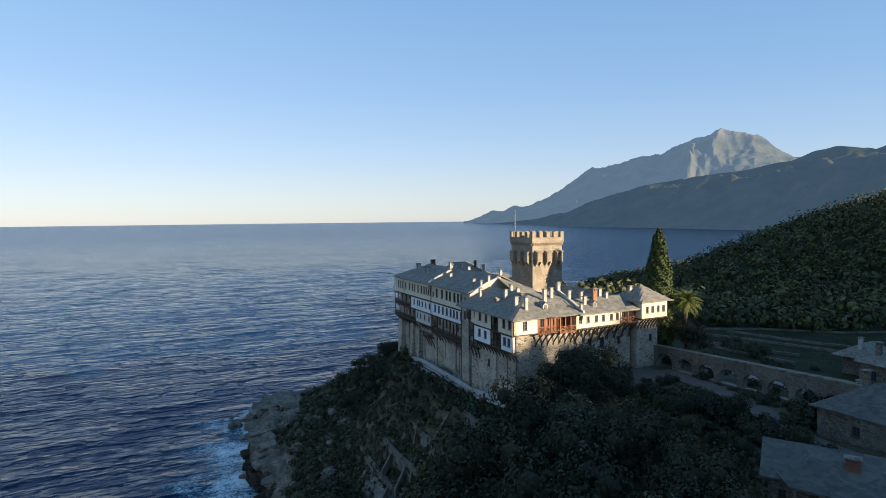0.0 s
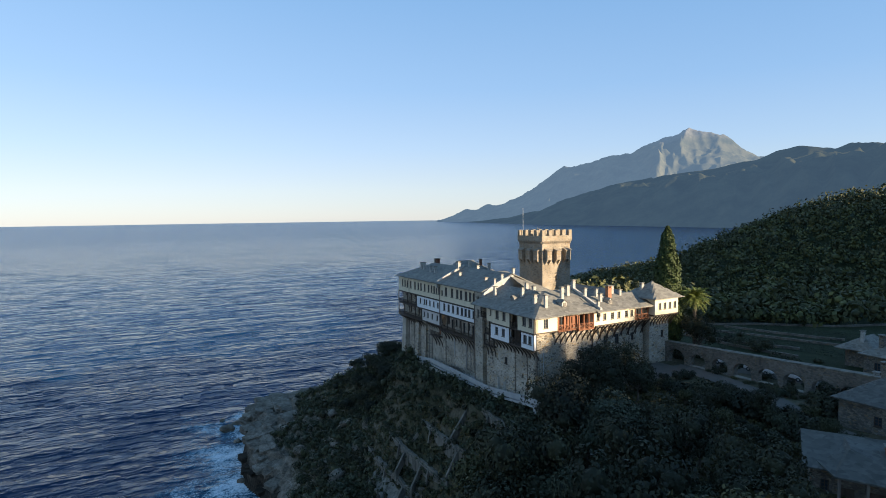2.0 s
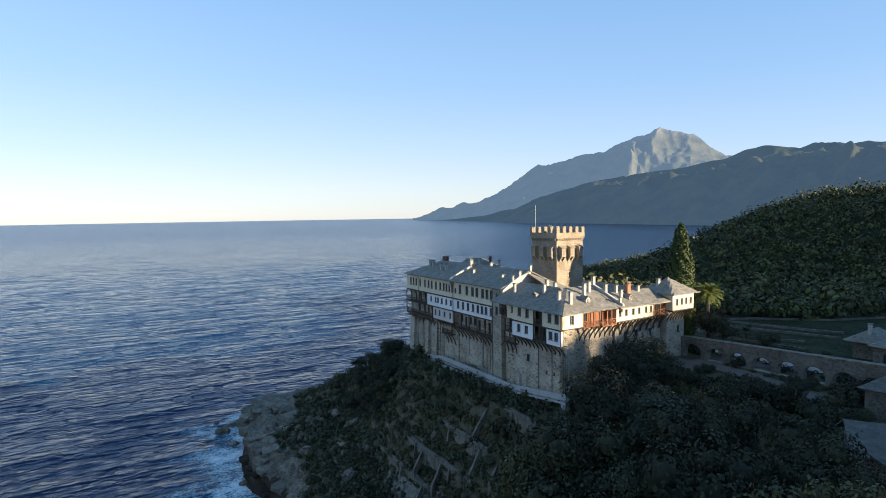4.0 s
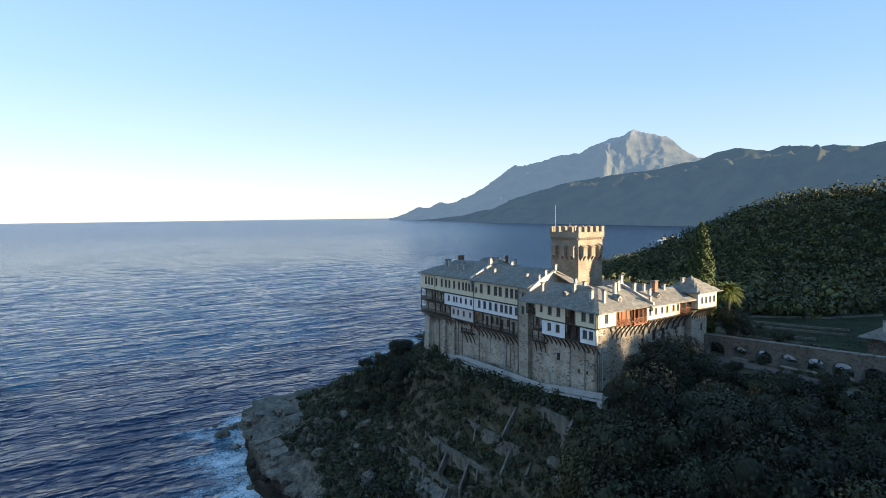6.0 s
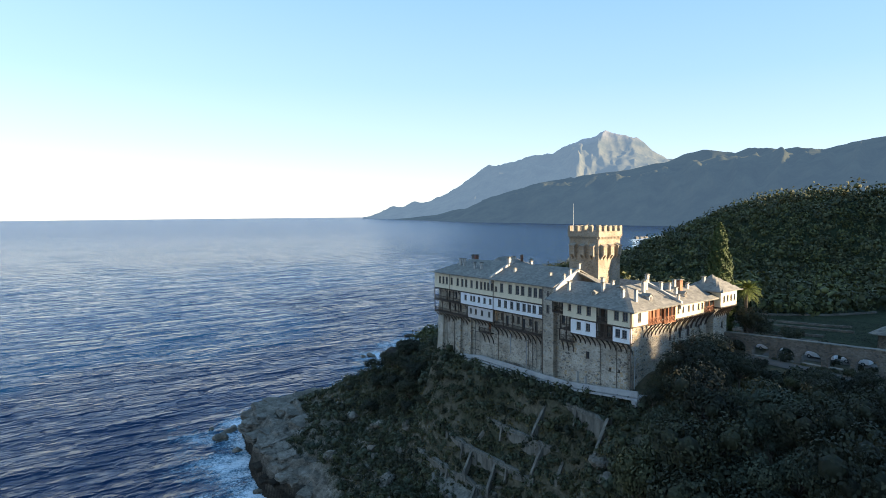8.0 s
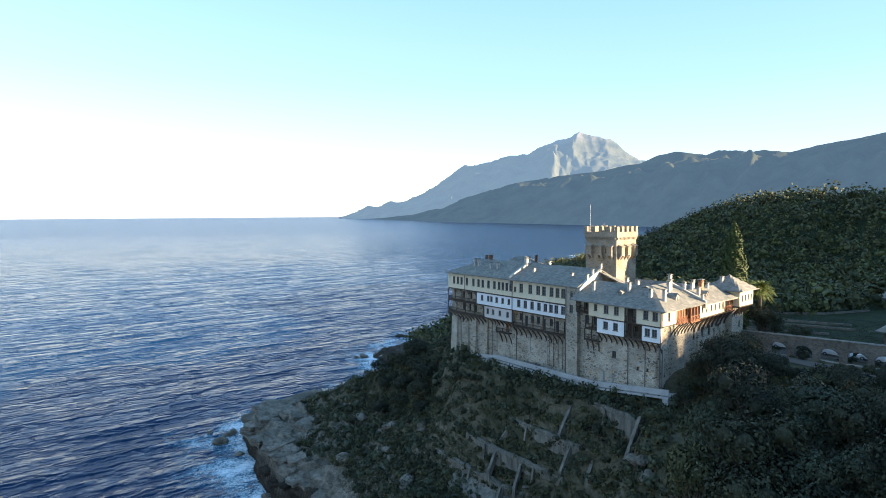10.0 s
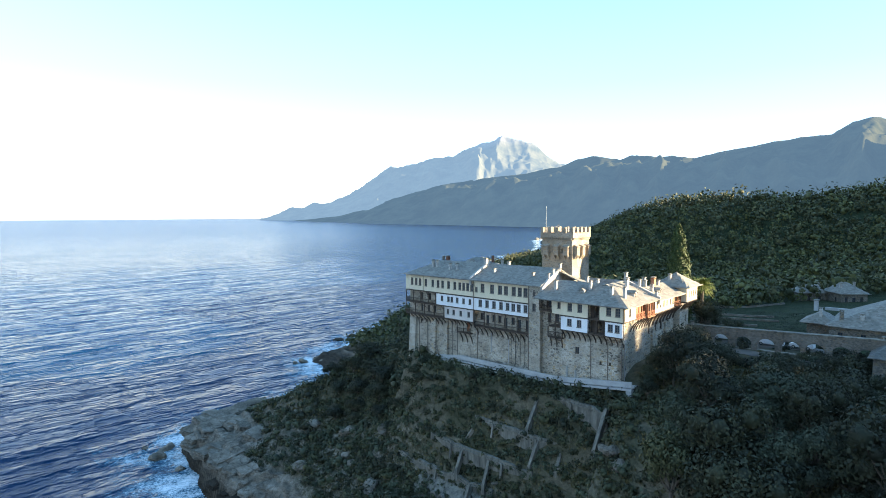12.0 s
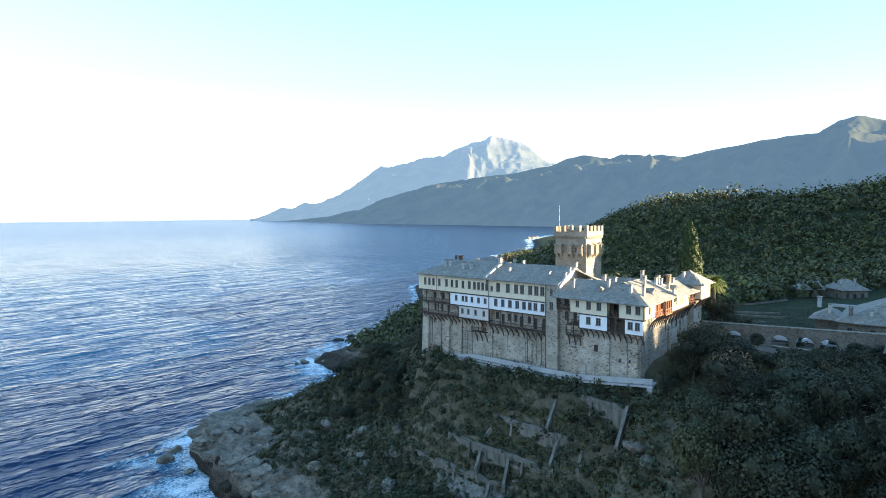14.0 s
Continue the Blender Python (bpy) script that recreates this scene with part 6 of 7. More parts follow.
def field_walls():
    lines = [[(59.5, 20), (57, 3), (57, -12)], [(66, 24), (71.5, 13.4), (74.3, 0), (76, -11)], [(62, 22), (60.4, 6.6), (66, -8)], [(78, 20), (81.4, -0.7), (84, -8)], [(66, 34), (73, 25.7), (88.3, 18.3), (101.7, 5.3), (120, -2.5)]]
    for ln in lines:
        t = thing("field_wall", "low pale dry-stone wall edging a field terrace", "field wall", group="terrace edges in the field")
        pts = []
        for a, b in zip(ln[:-1], ln[1:]):
            n = max(1, int(math.dist(a, b) / 2.5))
            for k in range(n):
                x, y = a[0] + (b[0] - a[0]) * k / n, a[1] + (b[1] - a[1]) * k / n
                pts.append((x, y, height_at(*to_world(x, y)) + 0.55))
        ribbon_wall(t, pts, 0.4, 1.2, DARKSTONE, "stones")
    t = thing("field_path", "pale fallen stone wall beside a field path", "field wall")
    pts = [(108, -14), (104, -22), (98, -30)]
    ribbon_wall(t, [(x, y, height_at(*to_world(x, y)) + 0.8) for x, y in pts], 0.9, 1.8, CONCRETE, "stones")
    # vegetable rows
    rng = random.Random(12)
    verts, faces = [], []
    for r in range(14):
        lx0 = 62 + r * 2.4
        for k in range(90):
            ly = 18 - k * 0.42
            x, y = to_world(lx0 + 0.12 * (ly - 3) * -1 + rng.uniform(-0.2, 0.2), ly)
            z = height_at(x, y)
            s = rng.uniform(0.16, 0.32)
            b = len(verts)
            for q in range(3):
                a = rng.uniform(0, 6.28)
                verts += [(x, y, z), (x + s * math.cos(a), y + s * math.sin(a), z + s * 0.9), (x + s * math.cos(a + 0.9), y + s * math.sin(a + 0.9), z + s * 0.7)]
                faces.append((b + q * 3, b + q * 3 + 1, b + q * 3 + 2))
    ob = mesh_object("vegetable_rows", verts, faces, OAK)
    tagged(ob, "rows of low green vegetables in the field", "crops", kind="stuff")


field_walls()


# ---------------------------------------------------------------- outlying houses
def house(label, ox, oy, turn, w, d, ground_z, eave, ridge_z, along, wins_x=(), wins_y=(), stacks=(), hips=(2.5, 2.5), mat=None, over=0.7, category="house", slate=None):
    """A stone house under a slate roof; x from 0 to w, y from 0 to d in its own turn."""
    h = thing("house", label, category, pose(ox, oy, 0, 0, 0, turn))
    mat = mat or DARKSTONE
    facade(h, mat, "x", 0, 0.5, d - 0.5, ground_z, eave, list(wins_x), DARKWOOD)
    facade(h, mat, "y", 0, 0, w, ground_z, eave, list(wins_y), DARKWOOD)
    wall(h, mat, "x", w - 0.5, 0.5, d - 0.5, ground_z, eave)
    wall(h, mat, "y", d - 0.5, 0, w, ground_z, eave)
    roof(h, -over, w + over, -over, d + over, eave - 0.05, ridge_z, along, hips[0], hips[1], slate, seed=int(ox) + 3)
    for x, y, z0, z1, s, mt in stacks:
        chimney(h, x, y, z0, z1, s, s * 0.85, mt)
    return h


house("grey stone house with a hipped slate roof beside the arcade", *to_world(24.3, -50), TURN_B, 10, 18, 42, 48.3, 51.6, "y",
      [(13.6, 0.9, 45.6, 46.8), (8.8, 0.9, 45.4, 46.6), (4.0, 0.9, 45.4, 46.6)], (), [(5.0, 15.0, 50.6, 53.2, 0.9, DARKSTONE), (7.5, 17.0, 48.8, 51.0, 0.8, LIME)], (5, 5), slate=DARKSLATE)
hb = house("low grey stone house with a wide slate roof among trees", 41.35, 46.49, 59.0, 8.0, 16.0, 40, 47.15, 49.3, "y",
           [(14.8, 0.7, 44.6, 45.8), (4.0, 1.2, 43.8, 45.8)], (), (), (0.0, 0.0), slate=DARKSLATE)
chimney(hb, 1.4, 9.3, 47.6, 50.2, 0.9, 1.5, OLDBRICK)


def porch(parent):
    """A hipped porch roof before the house, on posts, with its doors in the shade behind."""
    b = bmesh.new()
    pts = [(3.6, 12.9, 49.25), (1.0, 12.7, 49.0), (-2.1, 14.2, 47.1), (0.4, 15.6, 47.55), (-2.3, 6.0, 46.95), (3.6, 6.0, 49.2)]
    top = [b.verts.new(q) for q in pts]
    low = [b.verts.new((x, y, z - 0.18)) for x, y, z in pts]
    for f in ((0, 1, 2, 3), (0, 5, 4, 1), (1, 4, 2)):
        b.faces.new([top[i] for i in f])
        b.faces.new([low[i] for i in f[::-1]])
    for i, j in ((0, 3), (3, 2), (2, 4), (4, 5), (5, 0)):
        b.faces.new((top[i], top[j], low[j], low[i]))
    bmesh.ops.recalc_face_normals(b, faces=b.faces)
    part("porch_roof", b, DARKSLATE, parent, "slate porch roof")
    for y in (13.8, 11.6, 9.4, 7.2):
        b = bmesh.new()
        box(b, -1.85, -1.6, y - 0.13, y + 0.13, 41.0, 46.98, 0.02)
        part("post", b, GREYWOOD, parent)
    for y in (13.0, 10.6, 8.2):
        b = bmesh.new()
        box(b, -0.08, 0.06, y - 0.6, y + 0.6, 42.0, 45.3, 0.02)
        part("door", b, DARKWOOD, parent, "dark wooden door")


porch(hb)
house("long stone house with a broad blue-grey slate roof", *to_world(53.8, -42), TURN_B, 22, 20, 42, 48.0, 53.3, "x",
      [(18, 0.9, 45, 46.6), (14, 0.9, 45, 46.6), (10, 0.9, 45, 46.6), (6, 0.9, 45, 46.6)], [(3, 0.8, 45.2, 46.8), (7, 0.8, 45.2, 46.8), (11, 0.8, 45.2, 46.8), (15, 0.8, 45.2, 46.8)],
      [(1.6, 18.0, 48.4, 51.9, 1.1, DARKSTONE), (2.0, 14.4, 48.8, 51.2, 1.0, LIME), (3.4, 8.0, 49.4, 52.0, 0.9, LIME)], (8, 8))
house("small stone outhouse with a slate porch roof on posts", *to_world(58.0, -21.8), TURN_B, 6.5, 4.6, 42, 47.6, 49.8, "x", (), [(4, 0.9, 44.6, 46.2)], [(0.4, 2.0, 48.6, 51.5, 0.8, LIME)], (2.5, 2.5), over=1.3)
house("square stone house with hipped slate roof beyond the field", 127.2, 136.2, -22.0, 8.2, 9, 36, 46.0, 49.3, "y", [(3, 0.9, 42.6, 44.4)],
      [(1.6, 0.9, 43.2, 44.8), (4.0, 1.1, 42.0, 44.6), (6.4, 0.9, 43.2, 44.8)], [(1.5, 3, 47.4, 49.6, 0.9, LIME), (6.5, 4, 47.6, 49.8, 0.8, LIME)], (4, 3))
house("low stone wing with pale slate roof beyond the field", 122.6, 146.5, -22.0, 9.0, 7, 36, 45.2, 47.8, "x", (), [(2.5, 0.9, 42.6, 44.0), (6, 0.9, 42.6, 44.0)], [(7.5, 3.5, 46.8, 48.6, 0.8, LIME)], (3, 3))
house("small slate-roofed hut half hidden by trees", 128, 186, 30.0, 8, 6, 35, 39.6, 42.2, "x", (), [(4, 0.9, 36.8, 38.4)], (), (2, 2))
house("low pale hut with slate roof beyond the field", 146, 176, 20.0, 9, 6, 34, 39.2, 41.4, "x", (), [(3, 0.9, 36.6, 38.2), (6, 0.9, 36.6, 38.2)], (), (2, 2), LIME)
house("low pale hut with slate roof beyond the field", 160, 182, 16.0, 10, 6, 34, 39.8, 42.4, "x", (), [(3, 0.9, 36.6, 38.2), (7, 0.9, 36.6, 38.2)], (), (2, 2), LIME)


def stone_post():
    t = thing("gate_post", "tall pale stone gate post at the field edge", "post")
    x, y, _ = (*to_world(105.0, -12.0), 0)
    b = bmesh.new()
    z = height_at(x, y)
    lx, ly = to_local(x, y)
    box(b, lx - 0.7, lx + 0.7, ly - 0.5, ly + 0.5, z - 0.5, z + 3.0, 0.06)
    part("shaft", b, CONCRETE, t)
    b = bmesh.new()
    box(b, lx - 0.9, lx + 0.9, ly - 0.7, ly + 0.7, z + 3.0, z + 3.25, 0.05)
    part("cap", b, SLATE, t)


stone_post()


def vehicle(lx, ly, turn, label, length=4.6, van=True, paint=VANWHITE):
    """A parked van or car: shell, glazing, wheels, lamps."""
    x, y = to_world(lx, ly)
    z = max(height_at(x, y), height_at(x + 1.5, y), height_at(x - 1.5, y)) + 0.12
    v = thing("van" if van else "car", label, "vehicle", pose(x, y, z, 0, 0, TURN_B + turn))
    L, W, H = length, 1.85, 1.95 if van else 1.45
    prof = [(-L / 2, 0.35), (-L / 2, 0.95), (-L / 2 + 0.15, H * 0.95), (-L / 2 + 0.4, H), (L / 2 - 1.5, H), (L / 2 - 0.75, 1.05), (L / 2 - 0.05, 0.85), (L / 2, 0.35)]
    b = bmesh.new()
    rows = [[b.verts.new((px, s * (W / 2 - (0.12 if pz > 1.2 else 0)), pz)) for px, pz in prof] for s in (-1, 1)]
    n = len(prof)
    b.faces.new(rows[0])
    b.faces.new(rows[1][::-1])
    for i in range(n):
        j = (i + 1) % n
        b.faces.new((rows[0][j], rows[0][i], rows[1][i], rows[1][j]))
    bmesh.ops.recalc_face_normals(b, faces=b.faces)
    bmesh.ops.bevel(b, geom=list(b.edges), offset=0.06, segments=2, affect="EDGES")
    part("body", b, paint, v, smooth=False)
    for s in (-1, 1):
        g = bmesh.new()
        box(g, L / 2 - 2.3, L / 2 - 1.35, s * (W / 2 - 0.1) - 0.02, s * (W / 2 - 0.1) + 0.02, 1.1, H - 0.2)
        part("side_window", g, GLASS, v)
        for px in (-L / 2 + 0.85, L / 2 - 0.9):
            t = bmesh.new()
            rod(t, (px, s * (W / 2 - 0.2), 0.33), (px, s * (W / 2 + 0.02), 0.33), 0.33, 16)
            tyre = part("wheel", t, RUBBER, v)
            t = bmesh.new()
            rod(t, (px, s * (W / 2 - 0.02), 0.33), (px, s * (W / 2 + 0.04), 0.33), 0.18, 12)
            part("rim", t, PIPE, tyre)
    g = bmesh.new()
    q = [(L / 2 - 1.42, H - 0.08), (L / 2 - 0.8, 1.12)]
    vs = [g.verts.new((px + dx, s * (W / 2 - 0.2), pz + 0.03)) for s in (-1, 1) for px, pz in q for dx in (0.0, 0.05)]
    for f in ((0, 2, 6, 4), (1, 5, 7, 3), (0, 1, 3, 2), (4, 6, 7, 5), (0, 4, 5, 1), (2, 3, 7, 6)):
        g.faces.new([vs[i] for i in f])
    bmesh.ops.recalc_face_normals(g, faces=g.faces)
    part("windscreen", g, GLASS, v)


vehicle(36.0, -14.6, 88, "white van parked behind the arcade", 4.8)
vehicle(36.5, -5.8, 92, "white car parked behind the arcade", 4.2, False)
vehicle(36.2, -20.0, 85, "pale car parked behind the arcade", 4.2, False)


# ---------------------------------------------------------------- plants
def leaf_cloud(rng, pts, nrm, size, jitter=0.36):
    """Small leaf sprays as bent quads at points, facing roughly along the normals."""
    n = len(pts)
    nrm = nrm + rng.normal(0, jitter, (n, 3))
    nrm /= np.linalg.norm(nrm, axis=1, keepdims=True) + 1e-9
    t = np.cross(nrm, rng.normal(0, 1, (n, 3)))
    t /= np.linalg.norm(t, axis=1, keepdims=True) + 1e-9
    b = np.cross(nrm, t)
    s = (size * rng.uniform(0.6, 1.35, n))[:, None]
    v = np.stack([pts - t * s * 0.5, pts - b * s * 0.32 + nrm * s * 0.1, pts + t * s * 0.5, pts + b * s * 0.32 + nrm * s * 0.1], 1)
    return v.reshape(-1, 3)


def sphere_dirs(rng, n, low=-0.35):
    z = rng.uniform(low, 1, n)
    a = rng.uniform(0, 2 * np.pi, n)
    r = np.sqrt(1 - z * z)
    return np.stack([r * np.cos(a), r * np.sin(a), z], 1)


def crown_points(rng, lobes, leaves):
    """Points on the outside of a bunch of lobes (centre x, y, z, radius)."""
    lobes = np.asarray(lobes)
    w = lobes[:, 3] ** 2
    pick = rng.choice(len(lobes), leaves, p=w / w.sum())
    d = sphere_dirs(rng, leaves, -0.55)
    lump = 1 + 0.22 * np.sin(d[:, 0] * 7 + pick) * np.sin(d[:, 1] * 6 + pick * 2) + 0.1 * rng.normal(0, 1, leaves)
    p = lobes[pick, :3] + d * (lobes[pick, 3] * lump)[:, None]
    keep = np.ones(leaves, bool)
    for k, L in enumerate(lobes):
        keep &= (np.linalg.norm(p - L[:3], axis=1) > L[3] * 0.72) | (pick == k)
    return p[keep], d[keep]


def quads_mesh(name, verts, mat, core=None):
    n = len(verts) // 4
    faces = np.arange(n * 4).reshape(-1, 4)
    me = bpy.data.meshes.new(name)
    cv, cf = core if core is not None else (np.zeros((0, 3)), np.zeros((0, 3), int))
    allv = np.concatenate([verts, cv])
    me.vertices.add(len(allv))
    me.vertices.foreach_set("co", allv.astype(np.float32).ravel())
    loops = np.concatenate([faces.ravel(), (cf + n * 4).ravel()])
    me.loops.add(len(loops))
    me.loops.foreach_set("vertex_index", loops.astype(np.int32))
    starts = np.concatenate([np.arange(n) * 4, n * 4 + np.arange(len(cf)) * 3])
    me.polygons.add(len(starts))
    me.polygons.foreach_set("loop_start", starts.astype(np.int32))
    me.update(calc_edges=True)
    me.materials.append(mat)
    return me


def ico(sub=1):
    b = bmesh.new()
    bmesh.ops.create_icosphere(b, subdivisions=sub, radius=1.0)
    v = np.array([x.co[:] for x in b.verts])
    f = np.array([[x.index for x in y.verts] for y in b.faces])
    b.free()
    return v, f


ICO1, ICO2 = ico(1), ico(2)


def cores(lobes, k=0.6, base=ICO1, rough=0.0):
    vs, fs, off = [], [], 0
    rng = np.random.default_rng(len(lobes))
    for L in lobes:
        vs.append(base[0] * (L[3] * k * (1 + rng.uniform(-rough, rough, (len(base[0]), 1)))) + np.array(L[:3]))
        fs.append(base[1] + off)
        off += len(base[0])
    return np.concatenate(vs), np.concatenate(fs)


def tree_lobes(rng, r, h, n, low=0.45):
    out = [(0, 0, h * 0.66, r * 0.55)]
    for i in range(n):
        a = 2 * math.pi * i / n + rng.uniform(-0.5, 0.5)
        k = rng.uniform(0.35, 0.72)
        out.append((r * k * math.cos(a), r * k * math.sin(a), h * rng.uniform(low, 0.86), r * rng.uniform(0.30, 0.48)))
    return out


def make_tree(seed, r, h, n, leaves, size, mat, label, category="tree", name="tree", trunk_r=0.28):
    rng = np.random.default_rng(seed)
    lobes = tree_lobes(rng, r, h, n)
    t = thing(name, label, category, Matrix())
    b = bmesh.new()
    rod(b, (0, 0, -1.2), (0.1, 0.05, h * 0.35), trunk_r, 8, trunk_r * 0.7)
    for L in lobes:
        a = Vector((0.1, 0.05, h * 0.33))
        c = Vector(L[:3])
        mid = a.lerp(c, 0.5) + Vector((0, 0, -0.25))
        rod(b, a, mid, trunk_r * 0.55, 6, trunk_r * 0.38)
        rod(b, mid, c, trunk_r * 0.38, 5, trunk_r * 0.12)
    part("trunk", b, BARK, t)
    p, d = crown_points(rng, lobes, leaves)
    me = quads_mesh("crown", leaf_cloud(rng, p, d, size), mat, cores(lobes, 0.5))
    c = new("crown", me)
    c.parent = t
    return t


def scatter(seed, count, area, test, gap):
    """Seeded points of an area of building coordinates that pass a test and keep their distance."""
    rng = random.Random(seed)
    out = []
    for _ in range(count):
        lx, ly = rng.uniform(area[0], area[1]), rng.uniform(area[2], area[3])
        x, y = to_world(lx, ly)
        if test(lx, ly, x, y) and all((x - a) ** 2 + (y - b) ** 2 > gap * gap for a, b, *_ in out):
            out.append((x, y, rng.random(), rng.random()))
    return out


def grove():
    """Evergreen trees between the walls and the lane."""
    protos = [make_tree(21, 3.6, 8.2, 8, 3700, 0.335, OAK, "dense dark evergreen oak on the slope below the walls"),
              make_tree(22, 4.2, 9.0, 9, 4200, 0.335, OAK, "dense dark evergreen oak on the slope below the walls"),
              make_tree(23, 3.2, 7.4, 7, 3200, 0.305, OLIVE, "grey-green olive tree with ragged crown on the slope"),
              make_tree(24, 3.0, 7.0, 7, 2900, 0.305, SCRUB, "brownish evergreen with thinning crown on the slope")]

    def ok(lx, ly, x, y):
        if lx > 17.2 and ly > -50:
            return False
        if -4 < lx < 18 and ly > -7.5:
            return False
        if lx < 3.0 and ly > -13.0:
            return False
        if lx < -6.5 - 0.12 * min(0, ly + 8) and ly > -12 and lx < -6:
            return False
        return not (x > 19 and y < 60)

    spots = scatter(5, 900, (-30, 17, -55, -3), ok, 3.5)
    used = set()
    for x, y, a, b in spots:
        k = 0 if a < 0.34 else 1 if a < 0.62 else 2 if a < 0.86 else 3
        lx, ly = to_local(x, y)
        crest = max(50.0 - 0.36 * max(0.0, lx + 3), 48.4 if ly < -18 else 47.0 - 0.08 * lx) - 1.6 * b
        if lx > 6 and crest - height_at(x, y) < 1.6:
            continue
        s = min(1.15, max(0.3, (crest - height_at(x, y)) / (8.0 if k < 2 else 7.0)))
        m = pose(x, y, height_at(x, y) - 0.2, 0, 0, 360 * b) @ Matrix.Diagonal((s, s, s * (0.9 + 0.25 * a), 1))
        if k in used:
            tagged(copy_thing(protos[k], m), group="evergreen grove below the walls")
        else:
            used.add(k)
            protos[k].matrix_basis = m
            tagged(protos[k], group="evergreen grove below the walls")
    # shrubs and small trees round the lane, the arcade and the houses
    near = scatter(8, 900, (23, 30.0, -52, -8), lambda lx, ly, x, y: not (lx > 23 and ly < -31) and lx > 1.9 + float(np.interp(-ly, [-q[1] for q in LANE], [q[0] for q in LANE])) and ly < -9, 1.25)
    near += scatter(19, 900, (16.5, 26, -46, -8), lambda lx, ly, x, y: lx < -2.8 + float(np.interp(-ly, [-q[1] for q in LANE], [q[0] for q in LANE])), 1.9)
    near += scatter(14, 500, (4, 17, -34, -9), lambda lx, ly, x, y: lx > 10 + 0.1 * (ly + 9), 2.2)
    near += scatter(9, 300, (32, 60, -45, 40), lambda lx, ly, x, y: lx > 41 or ly > 3, 6.5)[:26]
    near += scatter(10, 400, (45, 100, -75, -30), lambda lx, ly, x, y: True, 5.5)[:40]
    low = [make_tree(61 + i, 2.3, 2.9, 7, 1000, 0.4, mt, "low rounded evergreen shrub beside the lane", "shrub", "shrub", 0.1) for i, mt in enumerate((OAK, SCRUB, OLIVE))]
    seen = set()
    for x, y, a, b in near:
        lx, ly = to_local(x, y)
        s = 0.34 + 0.26 * b if 20 < lx < 31 and ly > -30 else 0.4 + 0.3 * b if 9 < lx < 20 and ly > -17 else 0.6 + 0.5 * b
        m = pose(x, y, height_at(x, y) - 0.75 * s, 0, 0, 360 * a) @ Matrix.Diagonal((s, s, s, 1))
        k = int(a * 2.99)
        if k in seen:
            copy_thing(low[k], m)
        else:
            seen.add(k)
            low[k].matrix_basis = m
            tagged(low[k], group="shrubs round the court")


grove()


def crest_trees():
    """Wind-shaped evergreens on the crest of the headland behind the seaward end of the walls."""
    proto = None
    for lx, ly, s, a in ((-1.5, 63, 0.95, 10), (2.5, 66, 1.0, 80), (-3.0, 70, 0.8, 140), (1.0, 74, 0.95, 200), (4.5, 72, 1.0, 260), (-4.5, 77, 0.75, 20), (0.5, 82, 0.8, 60), (5.0, 81, 0.95, 110), (8.0, 78, 1.0, 310),
                         (3.0, 89, 0.75, 170), (7.5, 88, 0.8, 230), (12.0, 84, 1.0, 300), (-6.0, 66, 0.6, 330), (11.5, 92, 0.8, 40), (-5.0, 58.5, 0.6, 75), (16.5, 90, 0.9, 120), (15.0, 97, 0.8, 190),
                         (-1.2, 50.0, 0.5, 15), (-3.2, 54.0, 0.55, 95), (-5.4, 49.0, 0.45, 155), (-4.2, 45.5, 0.42, 215), (-7.2, 52.5, 0.5, 275), (-1.8, 46.5, 0.4, 335), (-3.0, 38.0, 0.4, 50), (-3.4, 30.0, 0.42, 130), (-3.2, 22.5, 0.4, 240)):
        x, y = to_world(lx, ly)
        m = pose(x, y, height_at(x, y) - 0.6, 0, 0, a) @ Matrix.Diagonal((s, s, s * 0.95, 1))
        if proto is None:
            proto = make_tree(52, 3.7, 6.4, 10, 2500, 0.41, OAK, "dark wind-shaped evergreen on the crest of the headland")
            proto.matrix_basis = m
            tagged(proto, group="evergreens on the headland")
        else:
            copy_thing(proto, m)


crest_trees()


def corner_tree(lx, ly, s, seed, label, mat=OAK):
    t = make_tree(seed, 4.3, 9.6, 11, 4000, 0.36, mat, label)
    x, y = to_world(lx, ly)
    t.matrix_basis = pose(x, y, height_at(x, y) - 0.3) @ Matrix.Scale(s, 4)


corner_tree(5.2, -9.8, 0.9, 46, "large dark tree beside the corner of the walls")
corner_tree(3.2, -7.2, 0.82, 48, "large dark tree beside the corner of the walls")
corner_tree(37.6, -1.8, 0.85, 47, "dark bushy evergreen under the palm")
corner_tree(6.6, -6.4, 0.8, 41, "large dark tree beside the corner of the walls")
corner_tree(9.8, -7.6, 0.82, 42, "dark round tree before the court wall")
corner_tree(13.6, -9.5, 0.5, 43, "dark round tree before the court wall")
corner_tree(3.2, -11.5, 0.72, 44, "dark round tree on the slope below the court wall")
corner_tree(8.4, -13.0, 0.62, 45, "dark round tree on the slope below the court wall")


for spot in ((1.6, -3.6, 0.46, 71), (4.2, -4.0, 0.5, 72), (6.8, -3.9, 0.44, 73), (2.6, -5.8, 0.5, 74), (-1.2, -4.6, 0.42, 75), (9.4, -4.9, 0.46, 76)):
    corner_tree(*spot, "low dark evergreen at the foot of the corner of the walls")
corner_tree(-8.6, -24.5, 0.95, 77, "broad grey-green tree on the slope below the walls", OLIVE)


